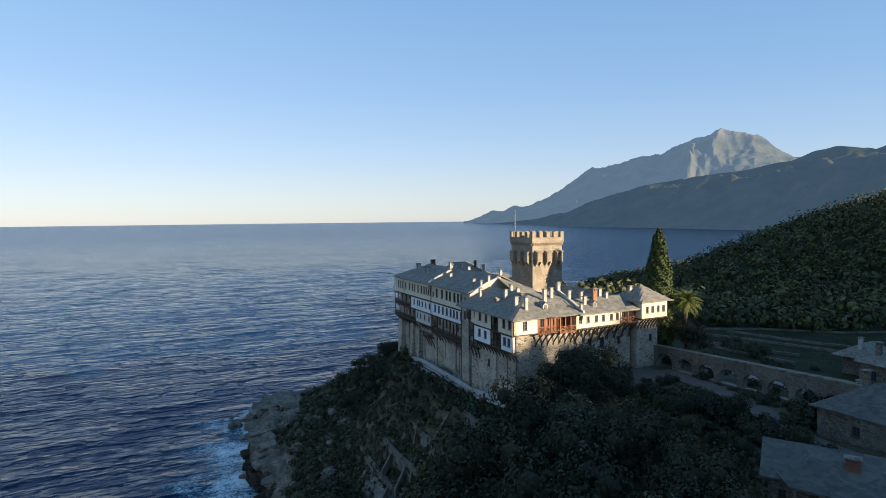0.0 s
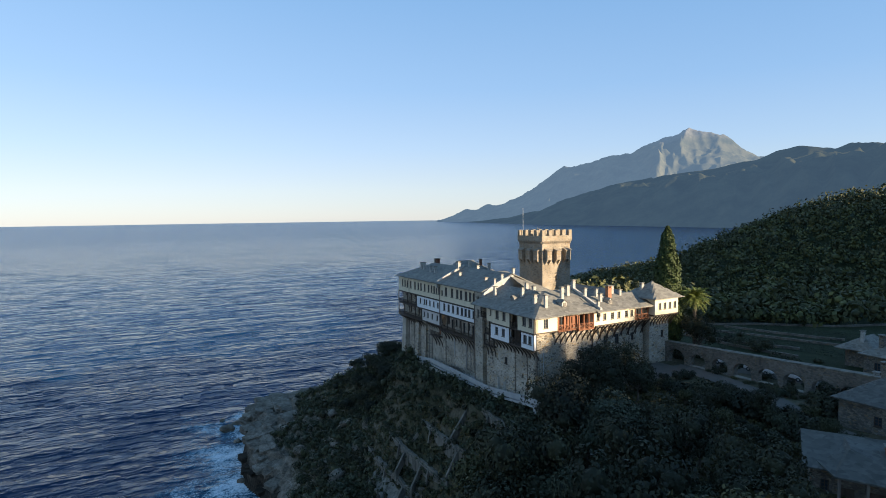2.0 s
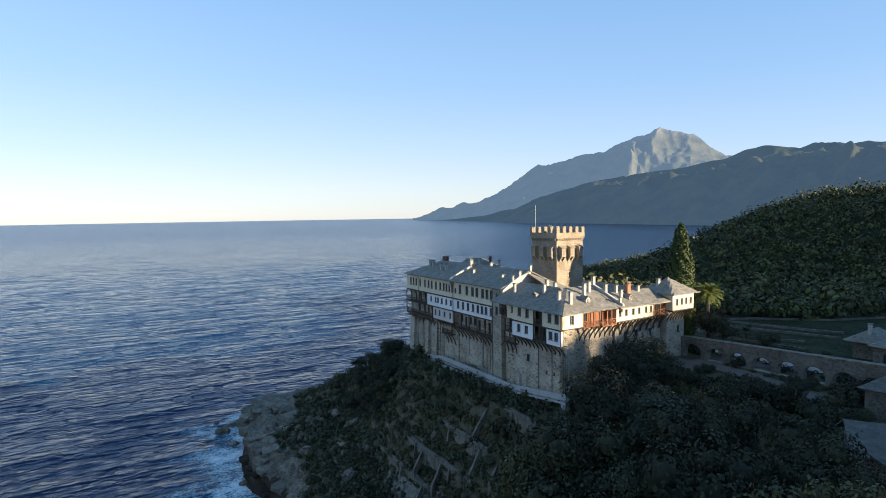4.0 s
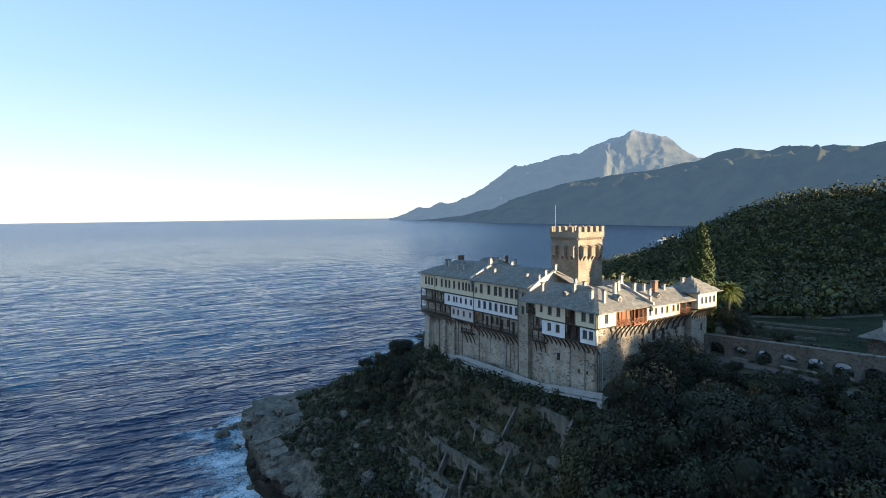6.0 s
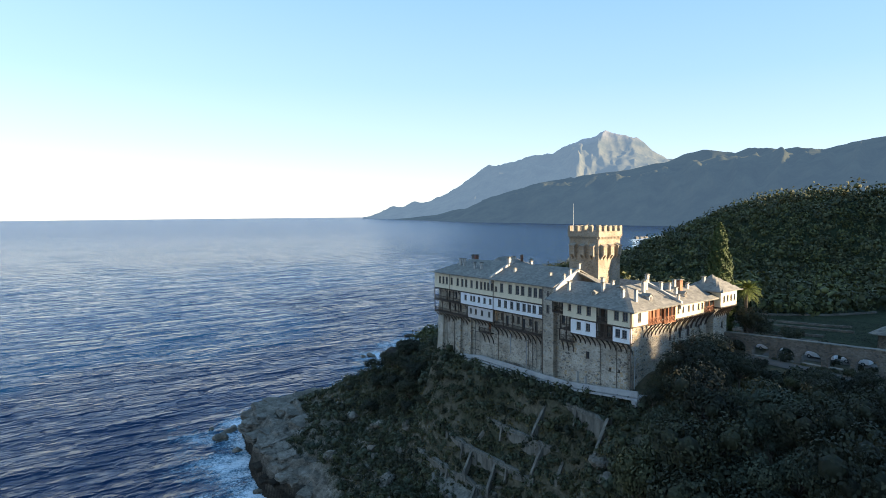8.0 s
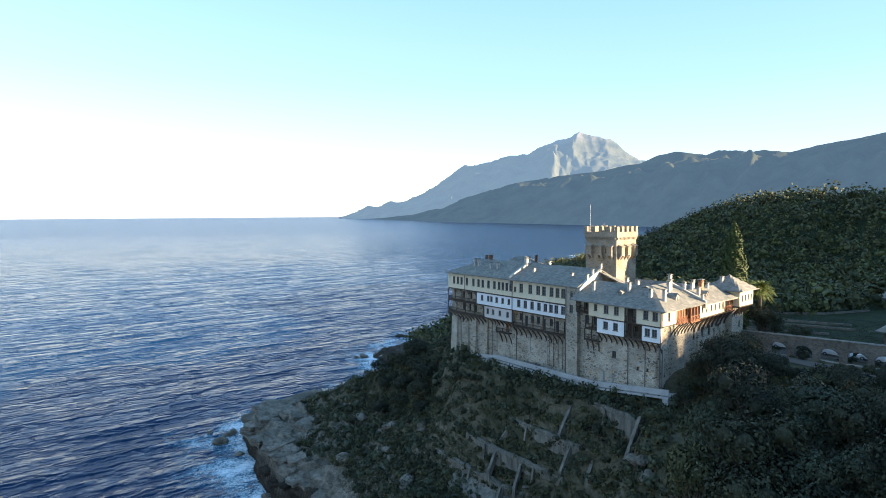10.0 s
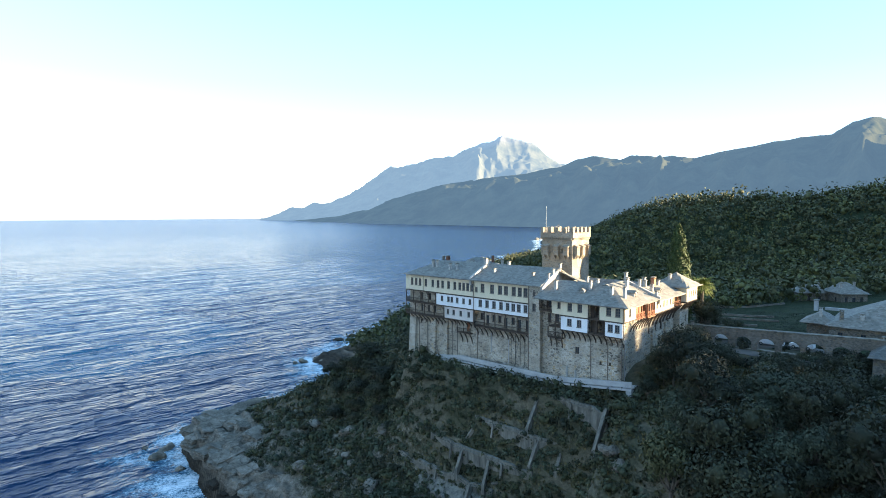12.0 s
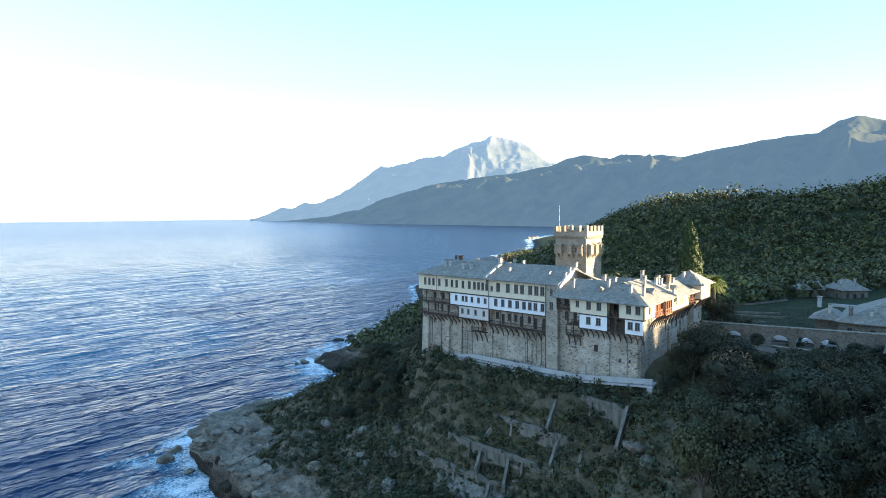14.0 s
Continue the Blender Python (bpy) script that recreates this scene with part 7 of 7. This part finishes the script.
def cypress():
    rng = np.random.default_rng(7)
    t = thing("cypress", "tall dark flame-shaped cypress behind the pavilion", "tree", Matrix())
    lx, ly = 35.8, 3.9
    x, y = to_world(lx, ly)
    z = height_at(x, y)
    H = 69.9 - z
    n = 11000
    k = rng.uniform(0.06, 1, n) ** 0.9
    a = rng.uniform(0, 2 * np.pi, n)
    prof = 3.15 * np.clip(np.interp(k, [0, 0.08, 0.3, 0.55, 0.8, 0.93, 1.0], [0.55, 0.85, 1.0, 0.86, 0.55, 0.30, 0.06]), 0, 1)
    r = prof * (0.86 + 0.16 * np.sin(a * 5 + k * 14) * np.sin(k * 40 + a * 3) + 0.08 * rng.normal(0, 1, n))
    p = np.stack([x + r * np.cos(a), y + r * np.sin(a), z + k * H], 1)
    d = np.stack([np.cos(a), np.sin(a), np.full(n, 0.5)], 1)
    lob = [(x, y, z + q * H, 3.15 * float(np.interp(q, [0, 0.08, 0.3, 0.55, 0.8, 1.0], [0.5, 0.85, 1, 0.86, 0.5, 0.1]))) for q in np.linspace(0.12, 0.93, 14)]
    me = quads_mesh("crown", leaf_cloud(rng, p, d, 0.5, 0.6), CYPRESS, cores(lob, 0.8))
    c = new("crown", me)
    c.parent = t
    b = bmesh.new()
    rod(b, (x, y, z - 0.6), (x, y, z + H * 0.3), 0.4, 8, 0.25)
    part("trunk", b, BARK, t)


cypress()


def palm(lx, ly, trunk, spread, label, seed, fronds=44, mat=PALM):
    rng = random.Random(seed)
    t = thing("palm", label, "palm tree", Matrix())
    x, y = to_world(lx, ly)
    z = height_at(x, y)
    b = bmesh.new()
    for i in range(8):
        rod(b, (x, y, z - 0.4 + (trunk + 0.4) * i / 8), (x, y, z - 0.4 + (trunk + 0.4) * (i + 1) / 8), 0.36, 8, 0.3)
    part("trunk", b, BARK, t)
    verts = []
    top = Vector((x, y, z + trunk))
    for f in range(fronds):
        a = rng.uniform(0, 6.283)
        up = rng.uniform(-0.8, 1.4)
        L = spread * rng.uniform(0.8, 1.1)
        o = Vector((math.cos(a), math.sin(a), 0))
        s = Vector((-math.sin(a), math.cos(a), 0))
        prev = top
        for i in range(1, 9):
            k = i / 8
            c = top + o * (L * k * math.cos(up * (1 - k * 0.4))) + Vector((0, 0, L * (math.sin(up) * k - 0.32 * k * k)))
            for sg in (-1, 1):
                for j in range(2):
                    q = prev.lerp(c, j / 2)
                    tip = q + s * sg * (0.75 * (1 - 0.6 * k)) + (c - prev) * 0.9 + Vector((0, 0, -0.25))
                    w = (c - prev) * 0.28
                    verts += [q, q + w, tip + w * 0.2, tip]
            prev = c
    me = quads_mesh("fronds", np.array([v[:] for v in verts]), mat)
    c = new("fronds", me)
    c.parent = t


palm(38.0, -0.6, 11.6, 2.7, "fan palm with bright yellow-green fronds beside the pavilion", 3, 120)
palm(58.0, 3.0, 2.2, 3.2, "short dark palm standing in the field", 4, 40, OLIVE)


def joined(name, spots, mats_lobes, leaves, size, mat, label, category, seed, squash=0.8, core=0.6, rough=0.25):
    """Many plants as one mass of leaf sprays."""
    rng = np.random.default_rng(seed)
    vs, lob = [], []
    for x, y, z, r in spots:
        k = mats_lobes
        L = []
        for i in range(k):
            a = rng.uniform(0, 6.283)
            q = r * rng.uniform(0.1, 0.6)
            L.append((x + q * math.cos(a), y + q * math.sin(a), z + r * rng.uniform(0.3, 0.95) * squash, r * rng.uniform(0.42, 0.68)))
        p, d = crown_points(rng, L, leaves)
        vs.append(leaf_cloud(rng, p, d, size * (0.75 + 0.25 * r / 3)))
        lob += L
    me = quads_mesh(name, np.concatenate(vs), mat, cores(lob, core, ICO1, rough))
    ob = new(name, me)
    tagged(ob, label, category, kind="stuff")
    return ob


def spaced(pts, radii, k):
    """Indices of points that keep k times their radii apart."""
    cell, out = {}, []
    for i, ((x, y), r) in enumerate(zip(pts, radii)):
        c = (int(x // 9), int(y // 9))
        if all((x - pts[j][0]) ** 2 + (y - pts[j][1]) ** 2 > (k * (r + radii[j])) ** 2
               for u in (-1, 0, 1) for v in (-1, 0, 1) for j in cell.get((c[0] + u, c[1] + v), ())):
            cell.setdefault(c, []).append(i)
            out.append(i)
    return out


def scrub():
    rng = np.random.default_rng(31)
    n = 28000
    lx, ly = rng.uniform(-46, 62, n), rng.uniform(-14, 170, n)
    lx[:9000], ly[:9000] = rng.uniform(-17, 0.4, 9000), rng.uniform(-2, 62, 9000)
    x, y = to_world(lx, ly)
    d = inland(x, y)
    patch = np.array([noise.noise((a * 0.06, b * 0.06, 5)) for a, b in zip(x, y)])
    garden = (lx > -17) & (lx < 0) & (ly > 0) & (ly < 46)
    ok = (d > 8) & ~((lx > -0.5) & (ly < 38)) & ~((lx > 1.8) & (ly < 57.5)) & ((patch > -0.5) | (ly > 40) & (ly < 62)) & ~((ly > 92) & (d < 15.5)) & ~(garden & (patch < -0.34) & (lx < -5))
    x, y, garden, lx, ly = x[ok], y[ok], garden[ok], lx[ok], ly[ok]
    r = 1.0 + 1.9 * rng.random(len(x)) ** 2
    r *= np.where(garden & (lx < -5.5) & (ly < 34), 0.58, np.where(garden, 0.85, 1.0))
    keep = spaced(list(zip(x, y)), r, 0.45)
    kind = rng.choice(3, len(x), p=(0.28, 0.40, 0.32))
    for k, (mat, lab) in enumerate(((OAK, "dark evergreen scrub covering the cliff"), (SCRUB, "brown-green dry scrub covering the cliff"), (OLIVE, "grey-green scrub covering the cliff"))):
        g = [(x[i], y[i], height_at(x[i], y[i]) - 0.3, r[i]) for i in keep if kind[i] == k]
        joined("scrub", g, 4, 84, 0.57, mat, lab, "scrub", k + 1, 0.8, 0.5)


scrub()


def hedge():
    """Dark low bushes added as the shade behind the arcade's arches, clear of the parked cars."""
    rng = random.Random(58)
    pts = []
    for _ in range(500):
        lx, ly = rng.uniform(32.6, 44), rng.uniform(-40, 3)
        if any(math.hypot(lx - a, ly - b) < 3.4 for a, b in ((36.0, -14.6), (36.5, -5.8), (36.2, -20.0))) or any(math.hypot(lx - a, ly - b) < 1.3 for a, b, *_ in pts):
            continue
        pts.append((lx, ly, rng.uniform(0.7, 1.25)))
    g = []
    for lx, ly, r in pts:
        x, y = to_world(lx, ly)
        g.append((x, y, height_at(x, y) - 0.3, r))
    joined("hedge", g, 3, 110, 0.36, OAK, "dark bushes added behind the arcade for the shade in its arches", "hedge", 17, 0.9, 0.6)


hedge()


def forest():
    rng = np.random.default_rng(77)
    n = 60000
    az, dist = np.radians(rng.uniform(3, 66, n)), 150 * 5.2 ** rng.random(n)
    x, y = -40 + dist * np.sin(az), 6 + dist * np.cos(az)
    lx, ly = to_local(x, y)
    d = inland(x, y)
    bad = (lx < 46) | (d < 14) | ((y > 420) & (d > 260))
    edge = np.interp(ly, [-60, -20, -3, 5, 18, 26, 38, 60], [150, 150, 122, 104, 91, 76, 62, 46])
    bad |= (lx < edge) & (ly > -60)
    bad |= (x > 112) & (x < 186) & (y > 128) & (y < 190) & (rng.random(n) > 0.25)
    x, y, dist = x[~bad], y[~bad], dist[~bad]
    r = (2.6 + 3.6 * rng.random(len(x)) ** 1.5) * (1 + dist / 1100)
    keep = spaced(list(zip(x, y)), r, 0.54)[:4200]
    kind = rng.random(len(x)) < 0.55
    for k, mat, lab in ((True, WOOD, "dense evergreen forest on the hill"), (False, WOODPALE, "lighter evergreen forest on the hill")):
        g = [(x[i], y[i], height_at(x[i], y[i]) - 0.3, r[i]) for i in keep if kind[i] == k]
        joined("forest", g, 4, 82, 1.42, mat, lab, "forest", 5 + k, 1.05, 0.34, 0.3)


forest()


def grass():
    """Dry tufts over the slopes round the walls."""
    rng = np.random.default_rng(91)
    n = 26000
    lx, ly = rng.uniform(-42, 24, n), rng.uniform(-48, 118, n)
    x, y = to_world(lx, ly)
    d = inland(x, y)
    ok = (d > 9) & ~((lx > -0.8) & (ly > -3) & (ly < 58)) & ~((ly > 80) & (d < 20)) & ~((lx > 17) & (lx < 30))
    x, y = x[ok], y[ok]
    pts = np.array([(a, b, height_at(a, b) + 0.12) for a, b in zip(x, y)])
    pts = np.repeat(pts, 3, 0) + rng.normal(0, 0.16, (len(pts) * 3, 3)) * (1, 1, 0.3)
    nrm = rng.normal(0, 1, pts.shape) * (1, 1, 0.25)
    ob = new("grass", quads_mesh("grass", leaf_cloud(rng, pts, nrm, 0.55, 0.2), DRYGRASS))
    tagged(ob, "dry yellowish grass tufts on the slopes", "grass", kind="stuff")


grass()


def back_wood():
    """Trees along the crest of the inland ridge."""
    rng = random.Random(78)
    pts = []
    for _ in range(900):
        k = rng.random() * (len(BACK_RIDGE) - 1)
        i = int(k)
        f = k - i
        x = BACK_RIDGE[i][0] * (1 - f) + BACK_RIDGE[i + 1][0] * f + rng.gauss(0, 18)
        y = BACK_RIDGE[i][1] * (1 - f) + BACK_RIDGE[i + 1][1] * f + rng.gauss(0, 18)
        if math.degrees(math.atan2(x + 60, y - 10)) < 63:
            continue
        pts.append((x, y, height_at(x, y) - 0.3, rng.uniform(3, 5)))
    joined("forest", pts, 3, 40, 1.8, OAK, "evergreen forest on the inland ridge", "forest", 9, 1.0, 0.85)


back_wood()


def boulders():
    rng = random.Random(15)
    protos = []
    for s in range(4):
        b = bmesh.new()
        bmesh.ops.create_icosphere(b, subdivisions=3, radius=1.0)
        for v in b.verts:
            n1 = noise.noise(v.co * 1.1 + Vector((s * 7, 0, 0)))
            n2 = noise.noise(v.co * 3.0 + Vector((s * 3, 5, 0)))
            v.co *= 1 + 0.45 * n1 + 0.14 * n2
            v.co.z *= 0.62
        me = bpy.data.meshes.new("boulder")
        b.to_mesh(me)
        b.free()
        me.materials.append(GROUND)
        for nm, val in (("rock", 1.0), ("field", 0.0), ("wet", 0.0)):
            a = me.attributes.new(nm, "FLOAT", "POINT")
            a.data.foreach_set("value", np.full(len(me.vertices), val, dtype=np.float32))
        protos.append(me)

    def put(x, y, z, s, wet=False):
        ob = new("boulder", protos[rng.randrange(4)])
        ob.matrix_basis = pose(x, y, z, rng.uniform(-15, 15), rng.uniform(-15, 15), rng.uniform(0, 360)) @ Matrix.Diagonal((s * rng.uniform(0.8, 1.4), s * rng.uniform(0.7, 1.1), s, 1))
        tagged(ob, "dark wet sea rock at the waterline" if wet else "pale weathered boulder on the slope", "rock", "sea rocks" if wet else "boulders on the slope")

    for x, y, s in ((-80, 197, 2.2), (-82, 191, 2.6), (-75, 180, 1.4), (-64, 152, 1.3), (-87, 199, 1.0), (-31, 288, 2.2), (-24, 291, 2.0), (-22, 283, 2.4), (-35, 287, 1.2)):
        put(x, y, 0.1, s, True)
    for _ in range(6):
        lx, ly = rng.uniform(-24, -6), rng.uniform(36, 98)
        x, y = to_world(lx, ly)
        if inland(np.array([x]), np.array([y]))[0] > 7:
            put(x, y, height_at(x, y) + 0.3, rng.uniform(1.2, 2.3))
    for _ in range(9):
        lx, ly = rng.uniform(-30, 0), rng.uniform(-6, 120)
        x, y = to_world(lx, ly)
        put(x, y, height_at(x, y) + 0.1, rng.uniform(0.35, 0.8))
    for lx, ly, s in ((-13.5, 60, 1.5), (-15, 57, 1.2), (-18.5, 47, 2.4), (-13.5, -4, 1.5), (-15, -6, 1.1), (-12.5, -2.5, 1.0)):
        x, y = to_world(lx, ly)
        put(x, y, height_at(x, y) + 0.3, s)


boulders()


def slabs():
    """Bedded rock plates lying on the bare point, all dipping one way."""
    rng = random.Random(44)
    protos = []
    for s in range(5):
        b = bmesh.new()
        bmesh.ops.create_cube(b, size=2.0)
        bmesh.ops.subdivide_edges(b, edges=list(b.edges), cuts=5, use_grid_fill=True)
        for v in b.verts:
            k = v.co + Vector((s * 11.0, 0, 0))
            side_wave = 1 + 0.22 * noise.noise((k.x * 0.8, k.y * 0.8, s)) + 0.10 * noise.noise(k * 2.3)
            v.co.x *= side_wave * (1 - 0.06 * v.co.z)
            v.co.y *= side_wave * (1 - 0.06 * v.co.z)
            # thin beds stand out from the edge
            step = 0.07 * (1 if int((v.co.z + 1) * 2.5) % 2 else -1)
            if max(abs(v.co.x), abs(v.co.y)) > 0.8:
                v.co.x += step * (1 if v.co.x > 0 else -1)
                v.co.y += step * (1 if v.co.y > 0 else -1)
            v.co.z += 0.16 * noise.noise((k.x * 1.7, k.y * 1.7, 3.0))
        me = bpy.data.meshes.new("rock_slab")
        b.to_mesh(me)
        b.free()
        me.materials.append(GROUND)
        for nm, val in (("rock", 1.0), ("field", 0.0), ("wet", 0.0)):
            a = me.attributes.new(nm, "FLOAT", "POINT")
            a.data.foreach_set("value", np.full(len(me.vertices), val, dtype=np.float32))
        protos.append(me)
        w = me.copy()
        w.attributes["wet"].data.foreach_set("value", np.full(len(w.vertices), 1.0, dtype=np.float32))
        protos.append(w)
    made = 0
    for _ in range(1500):
        lx, ly = rng.uniform(-46, 6), rng.uniform(20, 150)
        x, y = to_world(lx, ly)
        d = float(inland(np.array([x]), np.array([y]))[0])
        reach = 14 if ly > 92 else 5
        if not 0.2 < d < reach or made >= 170:
            continue
        z = height_at(x, y)
        low = z < (4.5 if ly > 100 else 7.5)
        s = rng.uniform(1.0, 2.7) * (0.75 if low else 1.0)
        ob = new("rock_slab", protos[2 * rng.randrange(5) + (1 if low else 0)])
        ob.matrix_basis = pose(x, y, z - 0.12 * s, 9 + rng.uniform(-6, 6), -7 + rng.uniform(-6, 6), TURN_B + rng.choice((0, 90, 0)) + rng.uniform(-22, 22)) @ Matrix.Diagonal((s * rng.uniform(0.9, 1.6), s * rng.uniform(0.6, 1.0), s * rng.uniform(0.22, 0.42), 1))
        tagged(ob, "dark wet ledge of layered rock near the waterline" if low else "pale cracked slab of layered rock on the point", "rock", "wet ledges" if low else "slabs of the rock point")
        made += 1


slabs()


def far_shore():
    """Rocks and a cluster of small shore buildings in the far bay, and the dark reefs behind the headland."""
    rng = random.Random(61)
    me = None
    for cx, cy, n, spread, lo, hi in ((3, 335, 6, 6, 1.6, 3.2), (-22, 289, 7, 4, 1.2, 2.6), (640, 1275, 7, 26, 4.0, 8.0), (560, 1200, 5, 20, 3.0, 6.0)):
        for _ in range(n):
            if me is None:
                b = bmesh.new()
                bmesh.ops.create_icosphere(b, subdivisions=3, radius=1.0)
                for v in b.verts:
                    v.co *= 1 + 0.4 * noise.noise(v.co * 1.3) + 0.16 * noise.noise(v.co * 3.5)
                    v.co.z *= 0.5
                me = bpy.data.meshes.new("reef_rock")
                b.to_mesh(me)
                b.free()
                me.materials.append(GROUND)
                for nm, val in (("rock", 1.0), ("field", 0.0), ("wet", 1.0)):
                    a = me.attributes.new(nm, "FLOAT", "POINT")
                    a.data.foreach_set("value", np.full(len(me.vertices), val, dtype=np.float32))
            ob = new("reef_rock", me)
            s = rng.uniform(lo, hi)
            ob.matrix_basis = pose(cx + rng.gauss(0, spread), cy + rng.gauss(0, spread), 0.2, 0, 0, rng.uniform(0, 360)) @ Matrix.Diagonal((s * 1.5, s, s * 0.8, 1))
            tagged(ob, "dark sea-washed reef rock standing off the shore", "rock", "reef rocks")
    for x, y, turn, w, d, h in ((668, 1306, 20, 16, 9, 7.5), (690, 1322, 35, 12, 9, 6), (650, 1296, 10, 9, 7, 10)):
        z = max(0.0, height_at(x, y))
        house("small pale shore building far across the bay", x, y, turn, w, d, z - 3, z + h, z + h + 2.5, "x", (), [(3, 1.4, z + 2.5, z + 4.5), (6.5, 1.4, z + 2.5, z + 4.5)], (), (2, 2), DARKSTONE)


far_shore()
